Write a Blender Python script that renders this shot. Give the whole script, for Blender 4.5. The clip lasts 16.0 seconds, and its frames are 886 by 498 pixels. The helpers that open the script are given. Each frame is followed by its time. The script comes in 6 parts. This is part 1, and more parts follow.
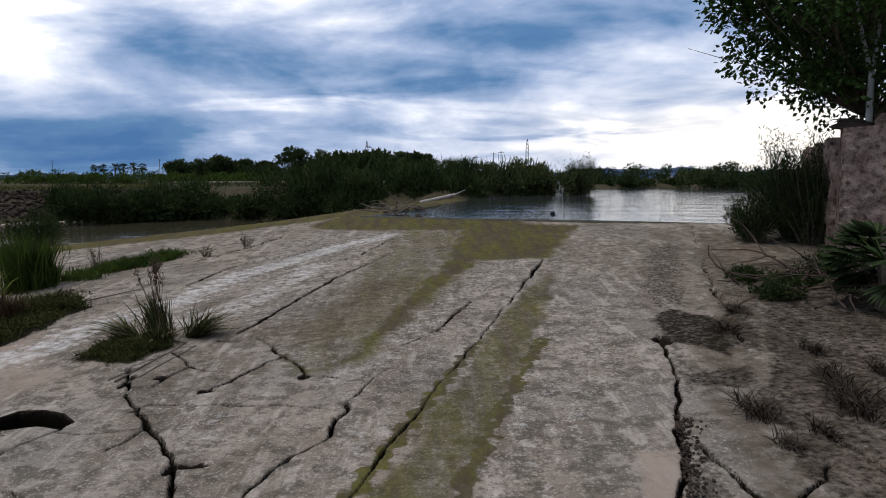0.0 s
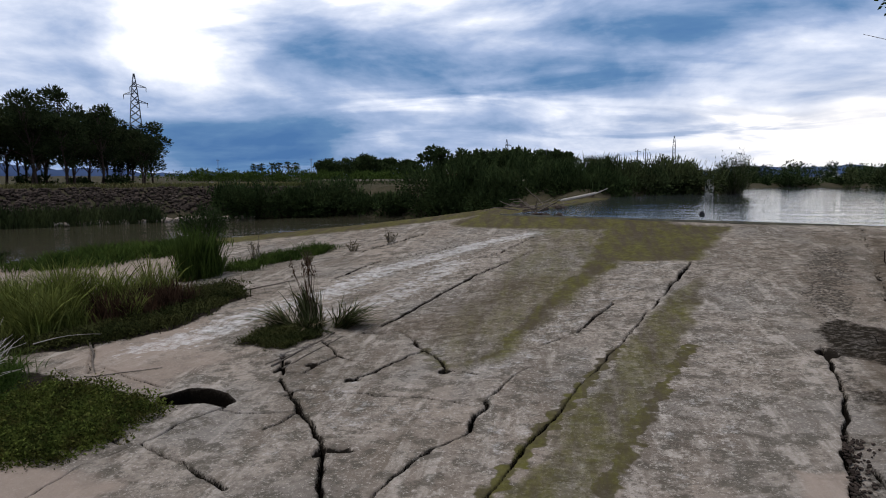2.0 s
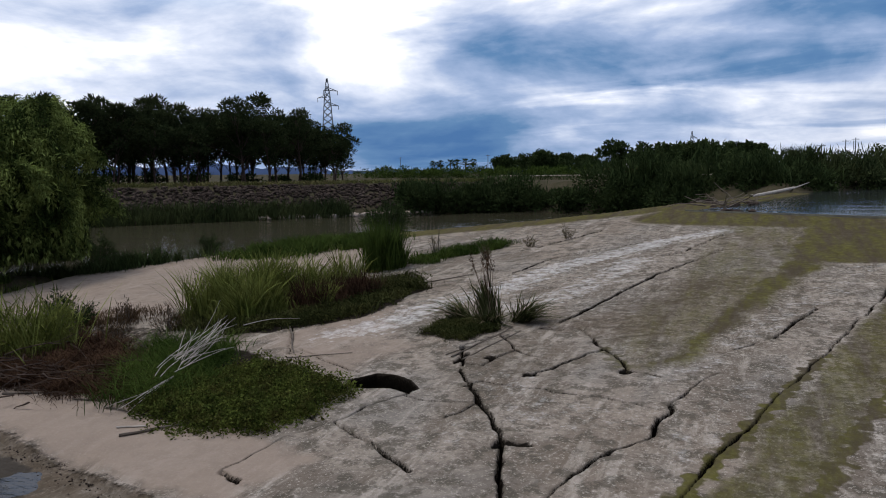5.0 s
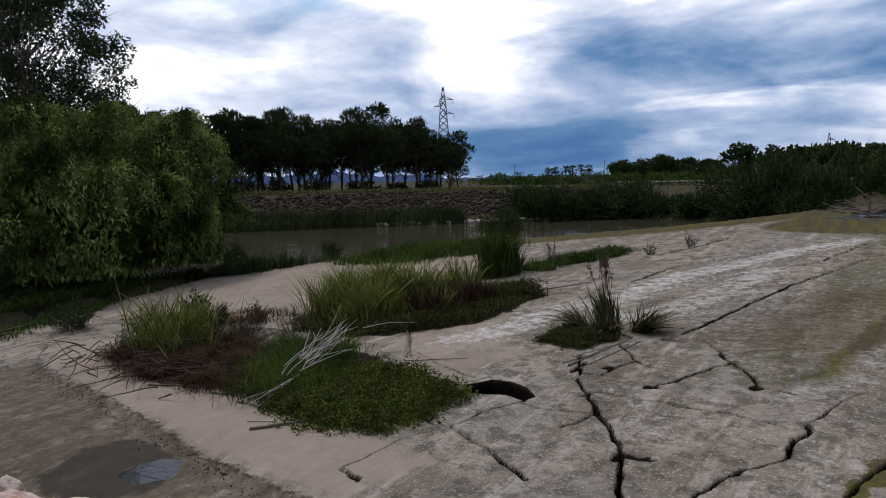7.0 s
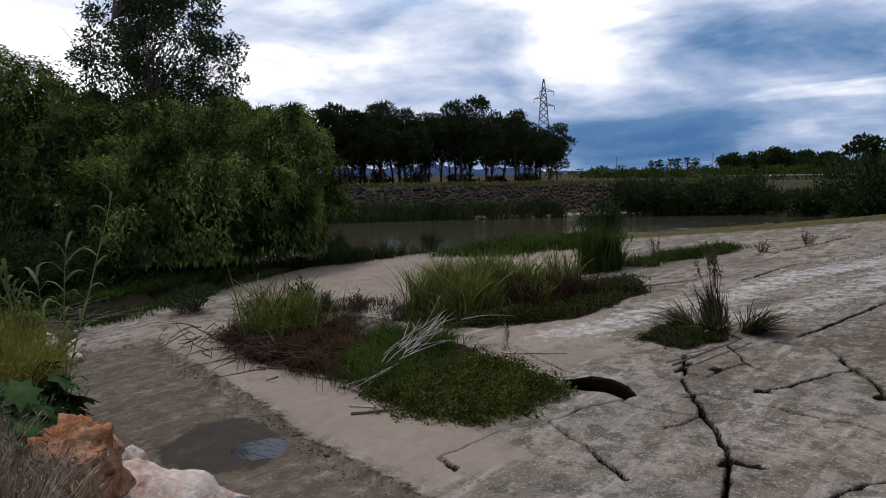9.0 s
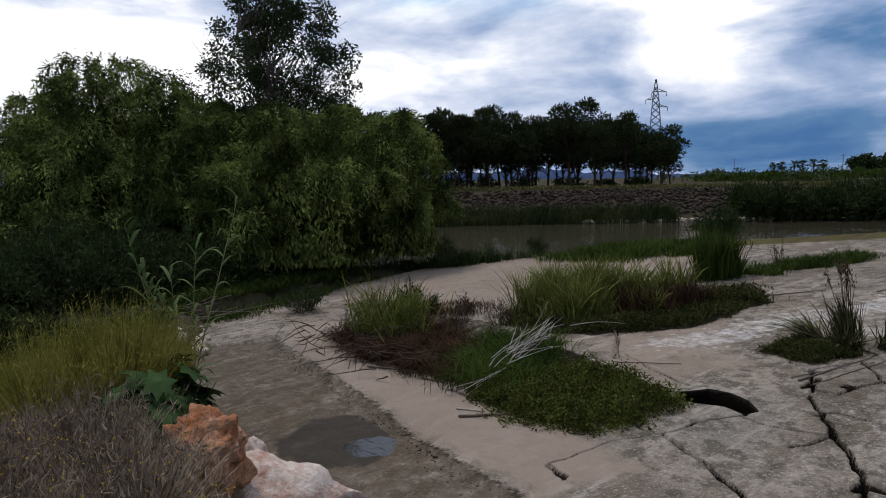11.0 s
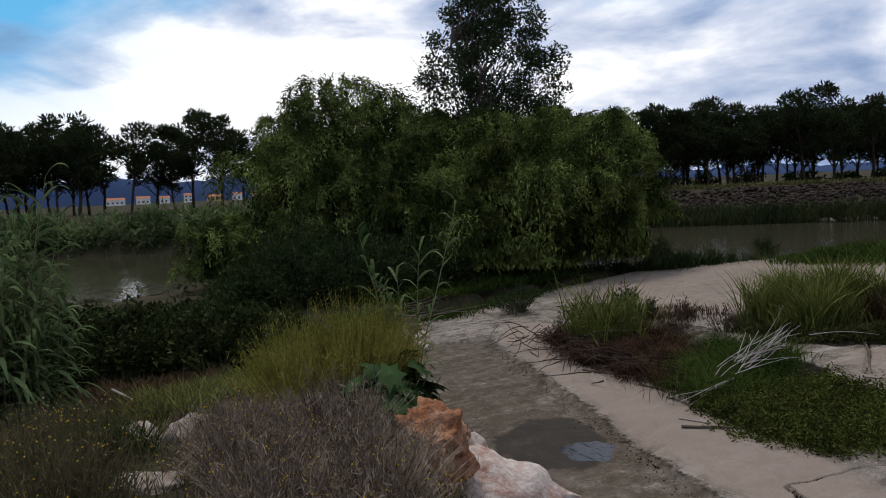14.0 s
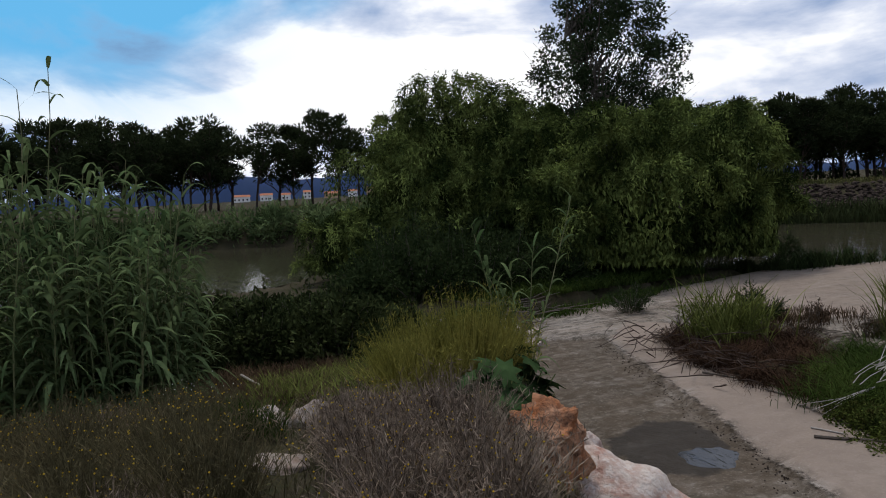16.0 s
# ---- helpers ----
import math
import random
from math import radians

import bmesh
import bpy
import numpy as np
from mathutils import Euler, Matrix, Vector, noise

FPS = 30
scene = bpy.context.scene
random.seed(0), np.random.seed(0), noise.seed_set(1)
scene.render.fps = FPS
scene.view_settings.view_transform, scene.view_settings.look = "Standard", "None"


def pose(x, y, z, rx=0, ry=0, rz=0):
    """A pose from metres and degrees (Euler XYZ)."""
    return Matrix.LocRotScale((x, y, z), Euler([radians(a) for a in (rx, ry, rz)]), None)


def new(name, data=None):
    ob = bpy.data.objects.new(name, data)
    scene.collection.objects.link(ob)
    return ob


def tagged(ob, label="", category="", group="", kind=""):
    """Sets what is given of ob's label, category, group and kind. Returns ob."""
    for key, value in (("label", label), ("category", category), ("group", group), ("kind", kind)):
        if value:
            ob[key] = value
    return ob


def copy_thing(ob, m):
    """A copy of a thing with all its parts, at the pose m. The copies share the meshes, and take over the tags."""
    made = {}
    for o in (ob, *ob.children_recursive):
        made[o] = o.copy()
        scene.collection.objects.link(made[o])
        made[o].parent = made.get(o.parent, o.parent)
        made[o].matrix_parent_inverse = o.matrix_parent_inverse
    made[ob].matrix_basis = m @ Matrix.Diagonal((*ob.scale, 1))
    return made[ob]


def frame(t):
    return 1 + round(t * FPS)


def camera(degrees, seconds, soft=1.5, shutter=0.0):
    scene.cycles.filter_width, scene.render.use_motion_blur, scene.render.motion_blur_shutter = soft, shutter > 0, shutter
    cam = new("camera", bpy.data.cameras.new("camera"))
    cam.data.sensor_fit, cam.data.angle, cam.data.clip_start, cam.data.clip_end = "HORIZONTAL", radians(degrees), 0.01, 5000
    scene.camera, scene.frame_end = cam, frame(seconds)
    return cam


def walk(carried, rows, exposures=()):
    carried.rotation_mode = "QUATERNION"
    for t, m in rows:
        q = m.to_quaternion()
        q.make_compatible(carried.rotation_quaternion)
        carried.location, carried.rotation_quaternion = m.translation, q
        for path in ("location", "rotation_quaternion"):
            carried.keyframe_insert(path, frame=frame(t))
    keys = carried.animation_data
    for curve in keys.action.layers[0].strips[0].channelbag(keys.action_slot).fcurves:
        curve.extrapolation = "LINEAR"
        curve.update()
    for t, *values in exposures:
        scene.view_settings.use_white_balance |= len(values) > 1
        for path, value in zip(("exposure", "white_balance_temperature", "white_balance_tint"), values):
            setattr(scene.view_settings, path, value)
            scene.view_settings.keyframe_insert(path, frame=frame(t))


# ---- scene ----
cam = camera(64.65, 16.0, soft=1.0)
# seconds, eye, pitch, lean, yaw: one person turning on the spot with a phone held out
PATH_ROWS = [
    (0.0, -0.000, 0.000, 1.430, -5.80, -0.00, -0.00),
    (0.5, -0.010, -0.003, 1.427, -5.93, 0.01, 2.48),
    (1.0, -0.026, -0.002, 1.430, -6.00, -0.03, 5.24),
    (1.5, -0.041, -0.001, 1.431, -6.04, 0.09, 8.25),
    (2.0, -0.055, 0.002, 1.428, -5.94, -0.04, 11.29),
    (2.5, -0.074, 0.003, 1.425, -5.94, -0.07, 13.46),
    (3.0, -0.093, 0.006, 1.426, -6.08, 0.08, 16.30),
    (3.5, -0.107, 0.003, 1.423, -6.08, 0.40, 19.07),
    (6.0, -0.142, -0.036, 1.421, -5.88, 0.69, 29.92),
    (6.5, -0.157, -0.041, 1.420, -5.50, 0.93, 32.49),
    (7.0, -0.165, -0.049, 1.415, -5.55, 0.95, 34.79),
    (7.5, -0.175, -0.051, 1.412, -5.41, 1.08, 37.14),
    (8.0, -0.177, -0.056, 1.410, -5.25, 1.10, 39.63),
    (8.5, -0.183, -0.064, 1.404, -5.42, 0.78, 41.04),
    (9.0, -0.200, -0.066, 1.408, -6.01, 0.74, 42.79),
    (11.5, -0.245, -0.117, 1.413, -5.38, 1.07, 53.43),
    (12.0, -0.253, -0.128, 1.413, -5.41, 1.31, 55.40),
    (12.5, -0.258, -0.145, 1.409, -5.57, 1.49, 58.01),
    (13.0, -0.267, -0.161, 1.409, -5.78, 1.92, 61.62),
    (13.5, -0.272, -0.175, 1.410, -5.30, 2.46, 65.15),
    (14.0, -0.272, -0.194, 1.412, -4.87, 2.66, 68.24),
    (14.5, -0.268, -0.212, 1.414, -4.59, 2.49, 70.94),
    (15.0, -0.266, -0.224, 1.416, -4.35, 2.80, 73.16),
    (15.5, -0.267, -0.237, 1.412, -4.62, 2.59, 74.76),
    (16.0, -0.271, -0.246, 1.412, -4.75, 2.95, 77.25),
]
EXPOSURES = [(0.0, -0.08), (3.5, -0.05), (6.0, -0.08), (9.0, -0.14), (12.5, -0.2), (16.0, -0.22)]
walk(cam, [(t, pose(x, y, z, 90 + pitch, lean, yaw)) for t, x, y, z, pitch, lean, yaw in PATH_ROWS], EXPOSURES)

# ---- world and sun ----
SUN_AZ, SUN_EL = 100.0, 70.0     # degrees to the left of +y, and above the horizon


def make_world():
    world = bpy.data.worlds.new("sky")
    world.use_nodes = True
    scene.world = world
    nt = world.node_tree
    N, L = nt.nodes, nt.links
    N.clear()

    def node(kind, **kw):
        n = N.new(kind)
        for k, v in kw.items():
            if k == "op":
                n.operation = v
            elif k == "kind":
                n.noise_type = v
            else:
                n.inputs[k].default_value = v
        return n

    def math_(op, a, b=None, clamp=False):
        n = N.new("ShaderNodeMath")
        n.operation, n.use_clamp = op, clamp
        for i, s in enumerate((a, b)):
            if s is None:
                continue
            if isinstance(s, (int, float)):
                n.inputs[i].default_value = s
            else:
                L.new(s, n.inputs[i])
        return n.outputs[0]

    def mix(fac, a, b):
        n = N.new("ShaderNodeMix")
        n.data_type = "RGBA"
        for s, i in ((fac, 0), (a, 6), (b, 7)):
            if isinstance(s, (int, float, tuple)):
                n.inputs[i].default_value = s
            else:
                L.new(s, n.inputs[i])
        return n.outputs[2]

    def ramp(fac, lo, hi):
        n = N.new("ShaderNodeMapRange")
        n.interpolation_type = "SMOOTHSTEP"
        n.inputs[1].default_value, n.inputs[2].default_value = lo, hi
        L.new(fac, n.inputs[0])
        return n.outputs[0]

    sky = N.new("ShaderNodeTexSky")
    sky.sky_type, sky.sun_disc = "NISHITA", False
    sky.sun_elevation, sky.sun_rotation = radians(SUN_EL), radians(-SUN_AZ)
    sky.dust_density, sky.altitude = 1.5, 0
    blue = N.new("ShaderNodeVectorMath")
    blue.operation = "SCALE"
    blue.inputs[3].default_value = 0.12
    L.new(sky.outputs[0], blue.inputs[0])
    co = N.new("ShaderNodeTexCoord")
    sep = N.new("ShaderNodeSeparateXYZ")
    L.new(co.outputs["Generated"], sep.inputs[0])
    x, y, z = sep.outputs
    up = math_("MAXIMUM", z, 0.0)
    low = math_("ADD", up, 0.16)
    flat = N.new("ShaderNodeCombineXYZ")
    L.new(math_("DIVIDE", x, low), flat.inputs[0])
    L.new(math_("DIVIDE", y, low), flat.inputs[1])
    mp = N.new("ShaderNodeMapping")
    mp.inputs["Rotation"].default_value = (0, 0, radians(-25))
    mp.inputs["Location"].default_value = (0.9, 3.3, 0.0)
    mp.inputs["Scale"].default_value = (0.6, 1.0, 1.0)
    L.new(flat.outputs[0], mp.inputs[0])
    big = node("ShaderNodeTexNoise", Scale=0.55, Detail=3.0, Roughness=0.5, Distortion=0.4)
    fine = node("ShaderNodeTexNoise", Scale=1.7, Detail=7.0, Roughness=0.52, Distortion=0.8)
    for n in (big, fine):
        L.new(mp.outputs[0], n.inputs[0])
    az = math_("MULTIPLY", math_("ARCTAN2", math_("MULTIPLY", x, -1.0), y), 180 / math.pi)
    el = math_("MULTIPLY", math_("ARCSINE", z), 180 / math.pi)
    wob = math_("SUBTRACT", fine.outputs[0], 0.5)
    az = math_("ADD", az, math_("MULTIPLY", wob, 16.0))
    el = math_("ADD", el, math_("MULTIPLY", wob, 5.0))

    def mass(a0, e0, sa, se):
        """A soft bank of cloud centred on a bearing and a height."""
        u = math_("POWER", math_("ABSOLUTE", math_("DIVIDE", math_("SUBTRACT", az, a0), sa)), 2.0)
        w = math_("POWER", math_("ABSOLUTE", math_("DIVIDE", math_("SUBTRACT", el, e0), se)), 2.0)
        return math_("EXPONENT", math_("MULTIPLY", math_("ADD", u, w), -1.0))

    st = N.new("ShaderNodeMapping")
    st.inputs["Scale"].default_value = (1.0, 1.0, 2.6)
    L.new(co.outputs["Generated"], st.inputs[0])
    puff = node("ShaderNodeTexNoise", Scale=4.2, Detail=9.0, Roughness=0.55, Distortion=0.25)
    L.new(st.outputs[0], puff.inputs[0])
    puffs = math_("MULTIPLY", math_("SUBTRACT", puff.outputs[0], 0.5), 1.9)
    d = math_("ADD", puffs, math_("ADD", 0.36, math_("ADD", math_("MULTIPLY", math_("SUBTRACT", big.outputs[0], 0.5), 0.45), math_("MULTIPLY", wob, 0.45))))
    # shaded banks (+) and thin, bright cloud (-): bearing, height, spread, weight
    for a0, e0, sa, se, w in ((16, 8.5, 16, 2.6, 0.42), (30, 3.0, 12, 2.2, 0.5), (-8, 11.5, 9, 1.6, 0.06), (-10, 8.0, 8, 2.0, -0.16), (-12, 4.2, 14, 0.7, 0.36), (46, 9.0, 10, 2.5, -0.1), (20, 1.0, 14, 1.2, 0.3),
                             (30, 13.5, 7, 3.5, -0.35), (11, 14.0, 7, 2.0, -0.4), (-23, 3.2, 13, 3.2, -0.7), (78, 9.0, 22, 8.0, -0.5), (40, 15.0, 10, 3.0, -0.42), (2, 5.0, 10, 1.0, -0.15), (98, 6.0, 12, 1.6, -0.25)):
        d = math_("ADD", d, math_("MULTIPLY", mass(a0, e0, sa, se), w))
    cr = N.new("ShaderNodeValToRGB")
    e = cr.color_ramp.elements
    e[0].position, e[0].color = 0.0, (1.25, 1.25, 1.26, 1)
    e[1].position, e[1].color = 1.0, (0.06, 0.17, 0.40, 1)
    for q, c in ((0.18, (0.80, 0.86, 1.02, 1)), (0.45, (0.38, 0.49, 0.73, 1)), (0.75, (0.115, 0.245, 0.47, 1))):
        k = e.new(q)
        k.color = c
    L.new(d, cr.inputs[0])
    gapm = math_("MINIMUM", math_("ADD", math_("ADD", mass(107, 12.5, 13, 5.0), math_("MULTIPLY", mass(50, 15.0, 6, 1.6), 0.8)), mass(98, 17, 10, 3)), 1.0)
    gap = math_("MULTIPLY", gapm, ramp(d, 0.8, 0.3))
    both = mix(gap, cr.outputs[0], (0.15, 0.55, 0.96, 1))
    strip = mass(-24, 2.5, 14, 3.0)
    warm = mix(math_("MULTIPLY", strip, 0.6), both, (1.15, 1.05, 0.92, 1))
    # the deck is thinner and brighter overhead
    top = N.new("ShaderNodeVectorMath")
    top.operation = "SCALE"
    L.new(warm, top.inputs[0])
    L.new(math_("ADD", 1.0, math_("MULTIPLY", ramp(z, 0.28, 0.8), 0.1)), top.inputs[3])
    lit = top.outputs[0]
    add = N.new("ShaderNodeMix")
    add.data_type, add.blend_type = "RGBA", "ADD"
    add.inputs[0].default_value = 0.04
    L.new(lit, add.inputs[6])
    L.new(blue.outputs[0], add.inputs[7])
    bg = N.new("ShaderNodeBackground")
    bg.inputs[1].default_value = 1.0
    L.new(add.outputs[2], bg.inputs[0])
    out = N.new("ShaderNodeOutputWorld")
    L.new(bg.outputs[0], out.inputs[0])


make_world()
sun = new("sun", bpy.data.lights.new("sun", "SUN"))
sun.data.energy, sun.data.angle, sun.data.color = 2.3, radians(14), (1.0, 0.985, 0.96)
sun.matrix_world = pose(0, 0, 0, 90 - SUN_EL, 0, 180 + SUN_AZ)


# ---- materials ----
def material(name, colours, scale=2.0, fine=25.0, rough=0.8, bump=0.3, island=0.0, leaf=0.0, metal=0.0, spread=(0.35, 0.65), bump_scale=None, depth=0.02, sheen=0.02):
    """Two or three colours mixed by a broad and a fine noise, with relief; island: how far each loose piece varies in brightness; leaf: share of light let through."""
    m = bpy.data.materials.new(name)
    m.use_nodes = True
    nt = m.node_tree
    N, L = nt.nodes, nt.links
    p = N["Principled BSDF"]
    p.inputs["Roughness"].default_value, p.inputs["Metallic"].default_value = rough, metal
    co = N.new("ShaderNodeTexCoord")

    def noise_(s, detail=5.0):
        n = N.new("ShaderNodeTexNoise")
        n.inputs["Scale"].default_value, n.inputs["Detail"].default_value, n.inputs["Roughness"].default_value = s, detail, 0.6
        L.new(co.outputs["Object"], n.inputs["Vector"])
        return n.outputs["Fac"]

    def mix(fac, a, b, blend="MIX"):
        n = N.new("ShaderNodeMix")
        n.data_type, n.blend_type = "RGBA", blend
        for s, i in ((fac, 0), (a, 6), (b, 7)):
            if isinstance(s, (int, float)):
                n.inputs[i].default_value = s
            elif isinstance(s, tuple):
                n.inputs[i].default_value = (*s, 1)[:4]
            else:
                L.new(s, n.inputs[i])
        return n.outputs[2]

    def ramp(fac, lo, hi, a=0.0, b=1.0):
        n = N.new("ShaderNodeMapRange")
        for i, q in enumerate((lo, hi, a, b)):
            n.inputs[i + 1].default_value = q
        L.new(fac, n.inputs[0])
        return n.outputs[0]

    p.inputs["Specular IOR Level"].default_value = sheen
    broad, grain = noise_(scale), noise_(fine)
    col = mix(ramp(broad, *spread), colours[0], colours[1])
    if len(colours) > 2:
        col = mix(ramp(grain, 0.45, 0.7), col, colours[2])
    if island:
        geo = N.new("ShaderNodeNewGeometry")
        v = ramp(geo.outputs["Random Per Island"], 0, 1, 1 - island, 1 + island)
        s = N.new("ShaderNodeVectorMath")
        s.operation = "SCALE"
        L.new(col, s.inputs[0]), L.new(v, s.inputs[3])
        col = s.outputs[0]
    L.new(col, p.inputs["Base Color"])
    if bump:
        b = N.new("ShaderNodeBump")
        b.inputs["Strength"].default_value, b.inputs["Distance"].default_value = bump, depth
        L.new(noise_(bump_scale or fine * 1.5, 6.0), b.inputs["Height"])
        L.new(b.outputs[0], p.inputs["Normal"])
    if leaf:
        p.inputs["Specular IOR Level"].default_value = 0.0
        t = N.new("ShaderNodeBsdfTranslucent")
        L.new(col, t.inputs[0])
        mx = N.new("ShaderNodeMixShader")
        mx.inputs[0].default_value = leaf
        L.new(p.outputs[0], mx.inputs[1]), L.new(t.outputs[0], mx.inputs[2])
        L.new(mx.outputs[0], N["Material Output"].inputs[0])
    return m


def concrete_material():
    """Weathered apron concrete: flow-drawn streaks, blotches and bare aggregate; moss, scour, dirt, wet patches and the
    painted shade of cracks, slots and hole follow masks stored with the mesh.
    """
    m = material("weathered_concrete", [(0.138, 0.112, 0.089), (0.237, 0.198, 0.162), (0.104, 0.083, 0.066)], 0.7, 12, 0.95, 0.6, spread=(0.42, 0.58), bump_scale=22, depth=0.035, sheen=0.0)
    nt = m.node_tree
    N, L = nt.nodes, nt.links
    p = N["Principled BSDF"]
    col = p.inputs["Base Color"].links[0].from_socket
    co = N.new("ShaderNodeTexCoord")
    flow = N.new("ShaderNodeMapping")
    flow.inputs["Rotation"].default_value, flow.inputs["Scale"].default_value = (0, 0, radians(16)), (1.0, 0.16, 1.0)
    L.new(co.outputs["Object"], flow.inputs[0])

    def tex(scale, detail=6.0, drawn=False, rough=0.65):
        n = N.new("ShaderNodeTexNoise")
        n.inputs["Scale"].default_value, n.inputs["Detail"].default_value, n.inputs["Roughness"].default_value = scale, detail, rough
        L.new(flow.outputs[0] if drawn else co.outputs["Object"], n.inputs[0])
        return n.outputs["Fac"]

    def calc(op, a, b):
        n = N.new("ShaderNodeMath")
        n.operation = op
        for i, q in enumerate((a, b)):
            if isinstance(q, (int, float)):
                n.inputs[i].default_value = q
            else:
                L.new(q, n.inputs[i])
        return n.outputs[0]

    def span(fac, lo, hi, most=1.0):
        r = N.new("ShaderNodeMapRange")
        r.inputs[1].default_value, r.inputs[2].default_value, r.inputs[4].default_value = lo, hi, most
        L.new(fac, r.inputs[0])
        return r.outputs[0]

    def stored(name):
        a = N.new("ShaderNodeAttribute")
        a.attribute_name = name
        return a.outputs["Fac"]

    def over(fac, col, colour):
        n = N.new("ShaderNodeMix")
        n.data_type = "RGBA"
        L.new(fac, n.inputs[0]), L.new(col, n.inputs[6])
        if isinstance(colour, tuple):
            n.inputs[7].default_value = (*colour, 1)
        else:
            L.new(colour, n.inputs[7])
        return n.outputs[2]

    def masked(attr, colour, scale, lo, hi, col, most=1.0, drawn=False, rough=0.65):
        f = span(calc("ADD", stored(attr), tex(scale, 8.0, drawn, rough)), lo, hi, most)
        return over(f, col, colour), f

    coarse = stored("coarse")
    col = over(span(tex(0.42, 5.0, False, 0.55), 0.46, 0.60, 0.55), col, (0.166, 0.150, 0.133))
    col = over(span(tex(0.55, 5.0, True, 0.6), 0.50, 0.62, 0.5), col, (0.204, 0.159, 0.123))
    col = over(span(tex(1.5, 9.0, True, 0.62), 0.50, 0.64, 0.62), col, (0.104, 0.083, 0.063))
    col = over(span(tex(3.1, 10.0, True, 0.7), 0.53, 0.62, 0.6), col, (0.333, 0.287, 0.243))
    col = over(span(tex(3.4, 9.0, False, 0.66), 0.50, 0.58, 0.75), col, (0.065, 0.056, 0.043))
    col = over(calc("MULTIPLY", span(tex(6.5, 9.0, False, 0.8), 0.52, 0.60, 0.55), coarse), col, (0.367, 0.325, 0.277))
    col = over(calc("MULTIPLY", span(tex(11.0, 8.0, False, 0.82), 0.52, 0.57, 0.75), coarse), col, (0.081, 0.064, 0.049))
    col = over(span(tex(26, 5.0, False, 0.8), 0.56, 0.61, 0.55), col, (0.367, 0.321, 0.273))
    col, _ = masked("streak", (0.068, 0.051, 0.035), 5.0, 0.75, 1.15, col, 0.8)
    col, _ = masked("pink", (0.237, 0.183, 0.145), 2.0, 0.65, 1.2, col, 0.8)
    col, _ = masked("white", (0.499, 0.472, 0.444), 4.5, 0.86, 1.08, col, 0.72, rough=0.78)
    col, _ = masked("pebble", (0.035, 0.029, 0.023), 16.0, 1.0, 1.06, col, 0.92, rough=0.75)
    green = over(span(tex(3.0, 8.0, True, 0.7), 0.42, 0.60), over(span(tex(7.0, 8.0), 0.4, 0.6), tuple_node(N, (0.080, 0.072, 0.018)), (0.052, 0.046, 0.015)), (0.050, 0.039, 0.024))
    f = span(calc("ADD", stored("moss"), calc("ADD", calc("MULTIPLY", tex(2.2, 9.0, True, 0.75), 0.6), calc("MULTIPLY", tex(9.0, 8.0, False, 0.8), 0.5))), 0.77, 1.12, 0.9)
    col = over(f, col, green)
    # dirt colour; the same mask also paints shade into hole and slots
    col, _ = masked("dirt_and_shade", (0.012, 0.0095, 0.007), 11.0, 0.85, 1.12, col, 0.96, rough=0.75)
    # near-black painted in as the shade down inside cracks and hole
    col = over(span(calc("ADD", stored("crack_shade"), calc("MULTIPLY", calc("SUBTRACT", tex(32, 6.0, False, 0.8), 0.5), 0.08)), -0.004, 0.007, 0.98), col, (0.005, 0.004, 0.003))
    col, wet = masked("wet", (0.030, 0.025, 0.020), 3.0, 0.95, 1.15, col, 0.85)
    L.new(col, p.inputs["Base Color"])
    r = N.new("ShaderNodeMapRange")
    r.inputs[3].default_value, r.inputs[4].default_value = 0.0, 0.12
    L.new(wet, r.inputs[0])
    L.new(r.outputs[0], p.inputs["Specular IOR Level"])
    return m


def tuple_node(nodes, colour):
    """A plain colour as a socket."""
    n = nodes.new("ShaderNodeRGB")
    n.outputs[0].default_value = (*colour, 1)
    return n.outputs[0]


def water_material(name, colour, ripple, scale):
    m = bpy.data.materials.new(name)
    m.use_nodes = True
    N, L = m.node_tree.nodes, m.node_tree.links
    p = N["Principled BSDF"]
    p.inputs["Base Color"].default_value = (*colour, 1)
    p.inputs["Roughness"].default_value, p.inputs["IOR"].default_value = 0.06, 1.33
    co = N.new("ShaderNodeTexCoord")
    mp = N.new("ShaderNodeMapping")
    mp.inputs["Scale"].default_value = (0.3, 1.0, 1.0)
    mp.inputs["Rotation"].default_value = (0, 0, radians(12))
    L.new(co.outputs["Object"], mp.inputs[0])
    h = None
    for s, w in ((scale * 0.22, 5.0), (scale, 1.0), (scale * 4, 0.35)):
        n = N.new("ShaderNodeTexNoise")
        n.inputs["Scale"].default_value, n.inputs["Detail"].default_value = s, 4.0
        L.new(mp.outputs[0], n.inputs[0])
        k = N.new("ShaderNodeMath")
        k.operation = "MULTIPLY_ADD"
        L.new(n.outputs[0], k.inputs[0])
        k.inputs[1].default_value = w
        if h:
            L.new(h, k.inputs[2])
        h = k.outputs[0]
    b = N.new("ShaderNodeBump")
    b.inputs["Strength"].default_value, b.inputs["Distance"].default_value = ripple, 0.08
    L.new(h, b.inputs["Height"]), L.new(b.outputs[0], p.inputs["Normal"])
    return m


CONCRETE = concrete_material()
SOIL = material("bank_soil", [(0.035, 0.03, 0.018), (0.065, 0.05, 0.034), (0.03, 0.034, 0.014)], 0.7, 9, 0.95, 0.8, depth=0.05)
POOL = water_material("pool_water", (0.03, 0.034, 0.032), 0.14, 2.4)
RIVER = water_material("river_water", (0.04, 0.036, 0.022), 0.3, 1.8)
BARK = material("grey_bark", [(0.07, 0.055, 0.045), (0.13, 0.11, 0.09)], 6, 40, 0.9, 0.6)
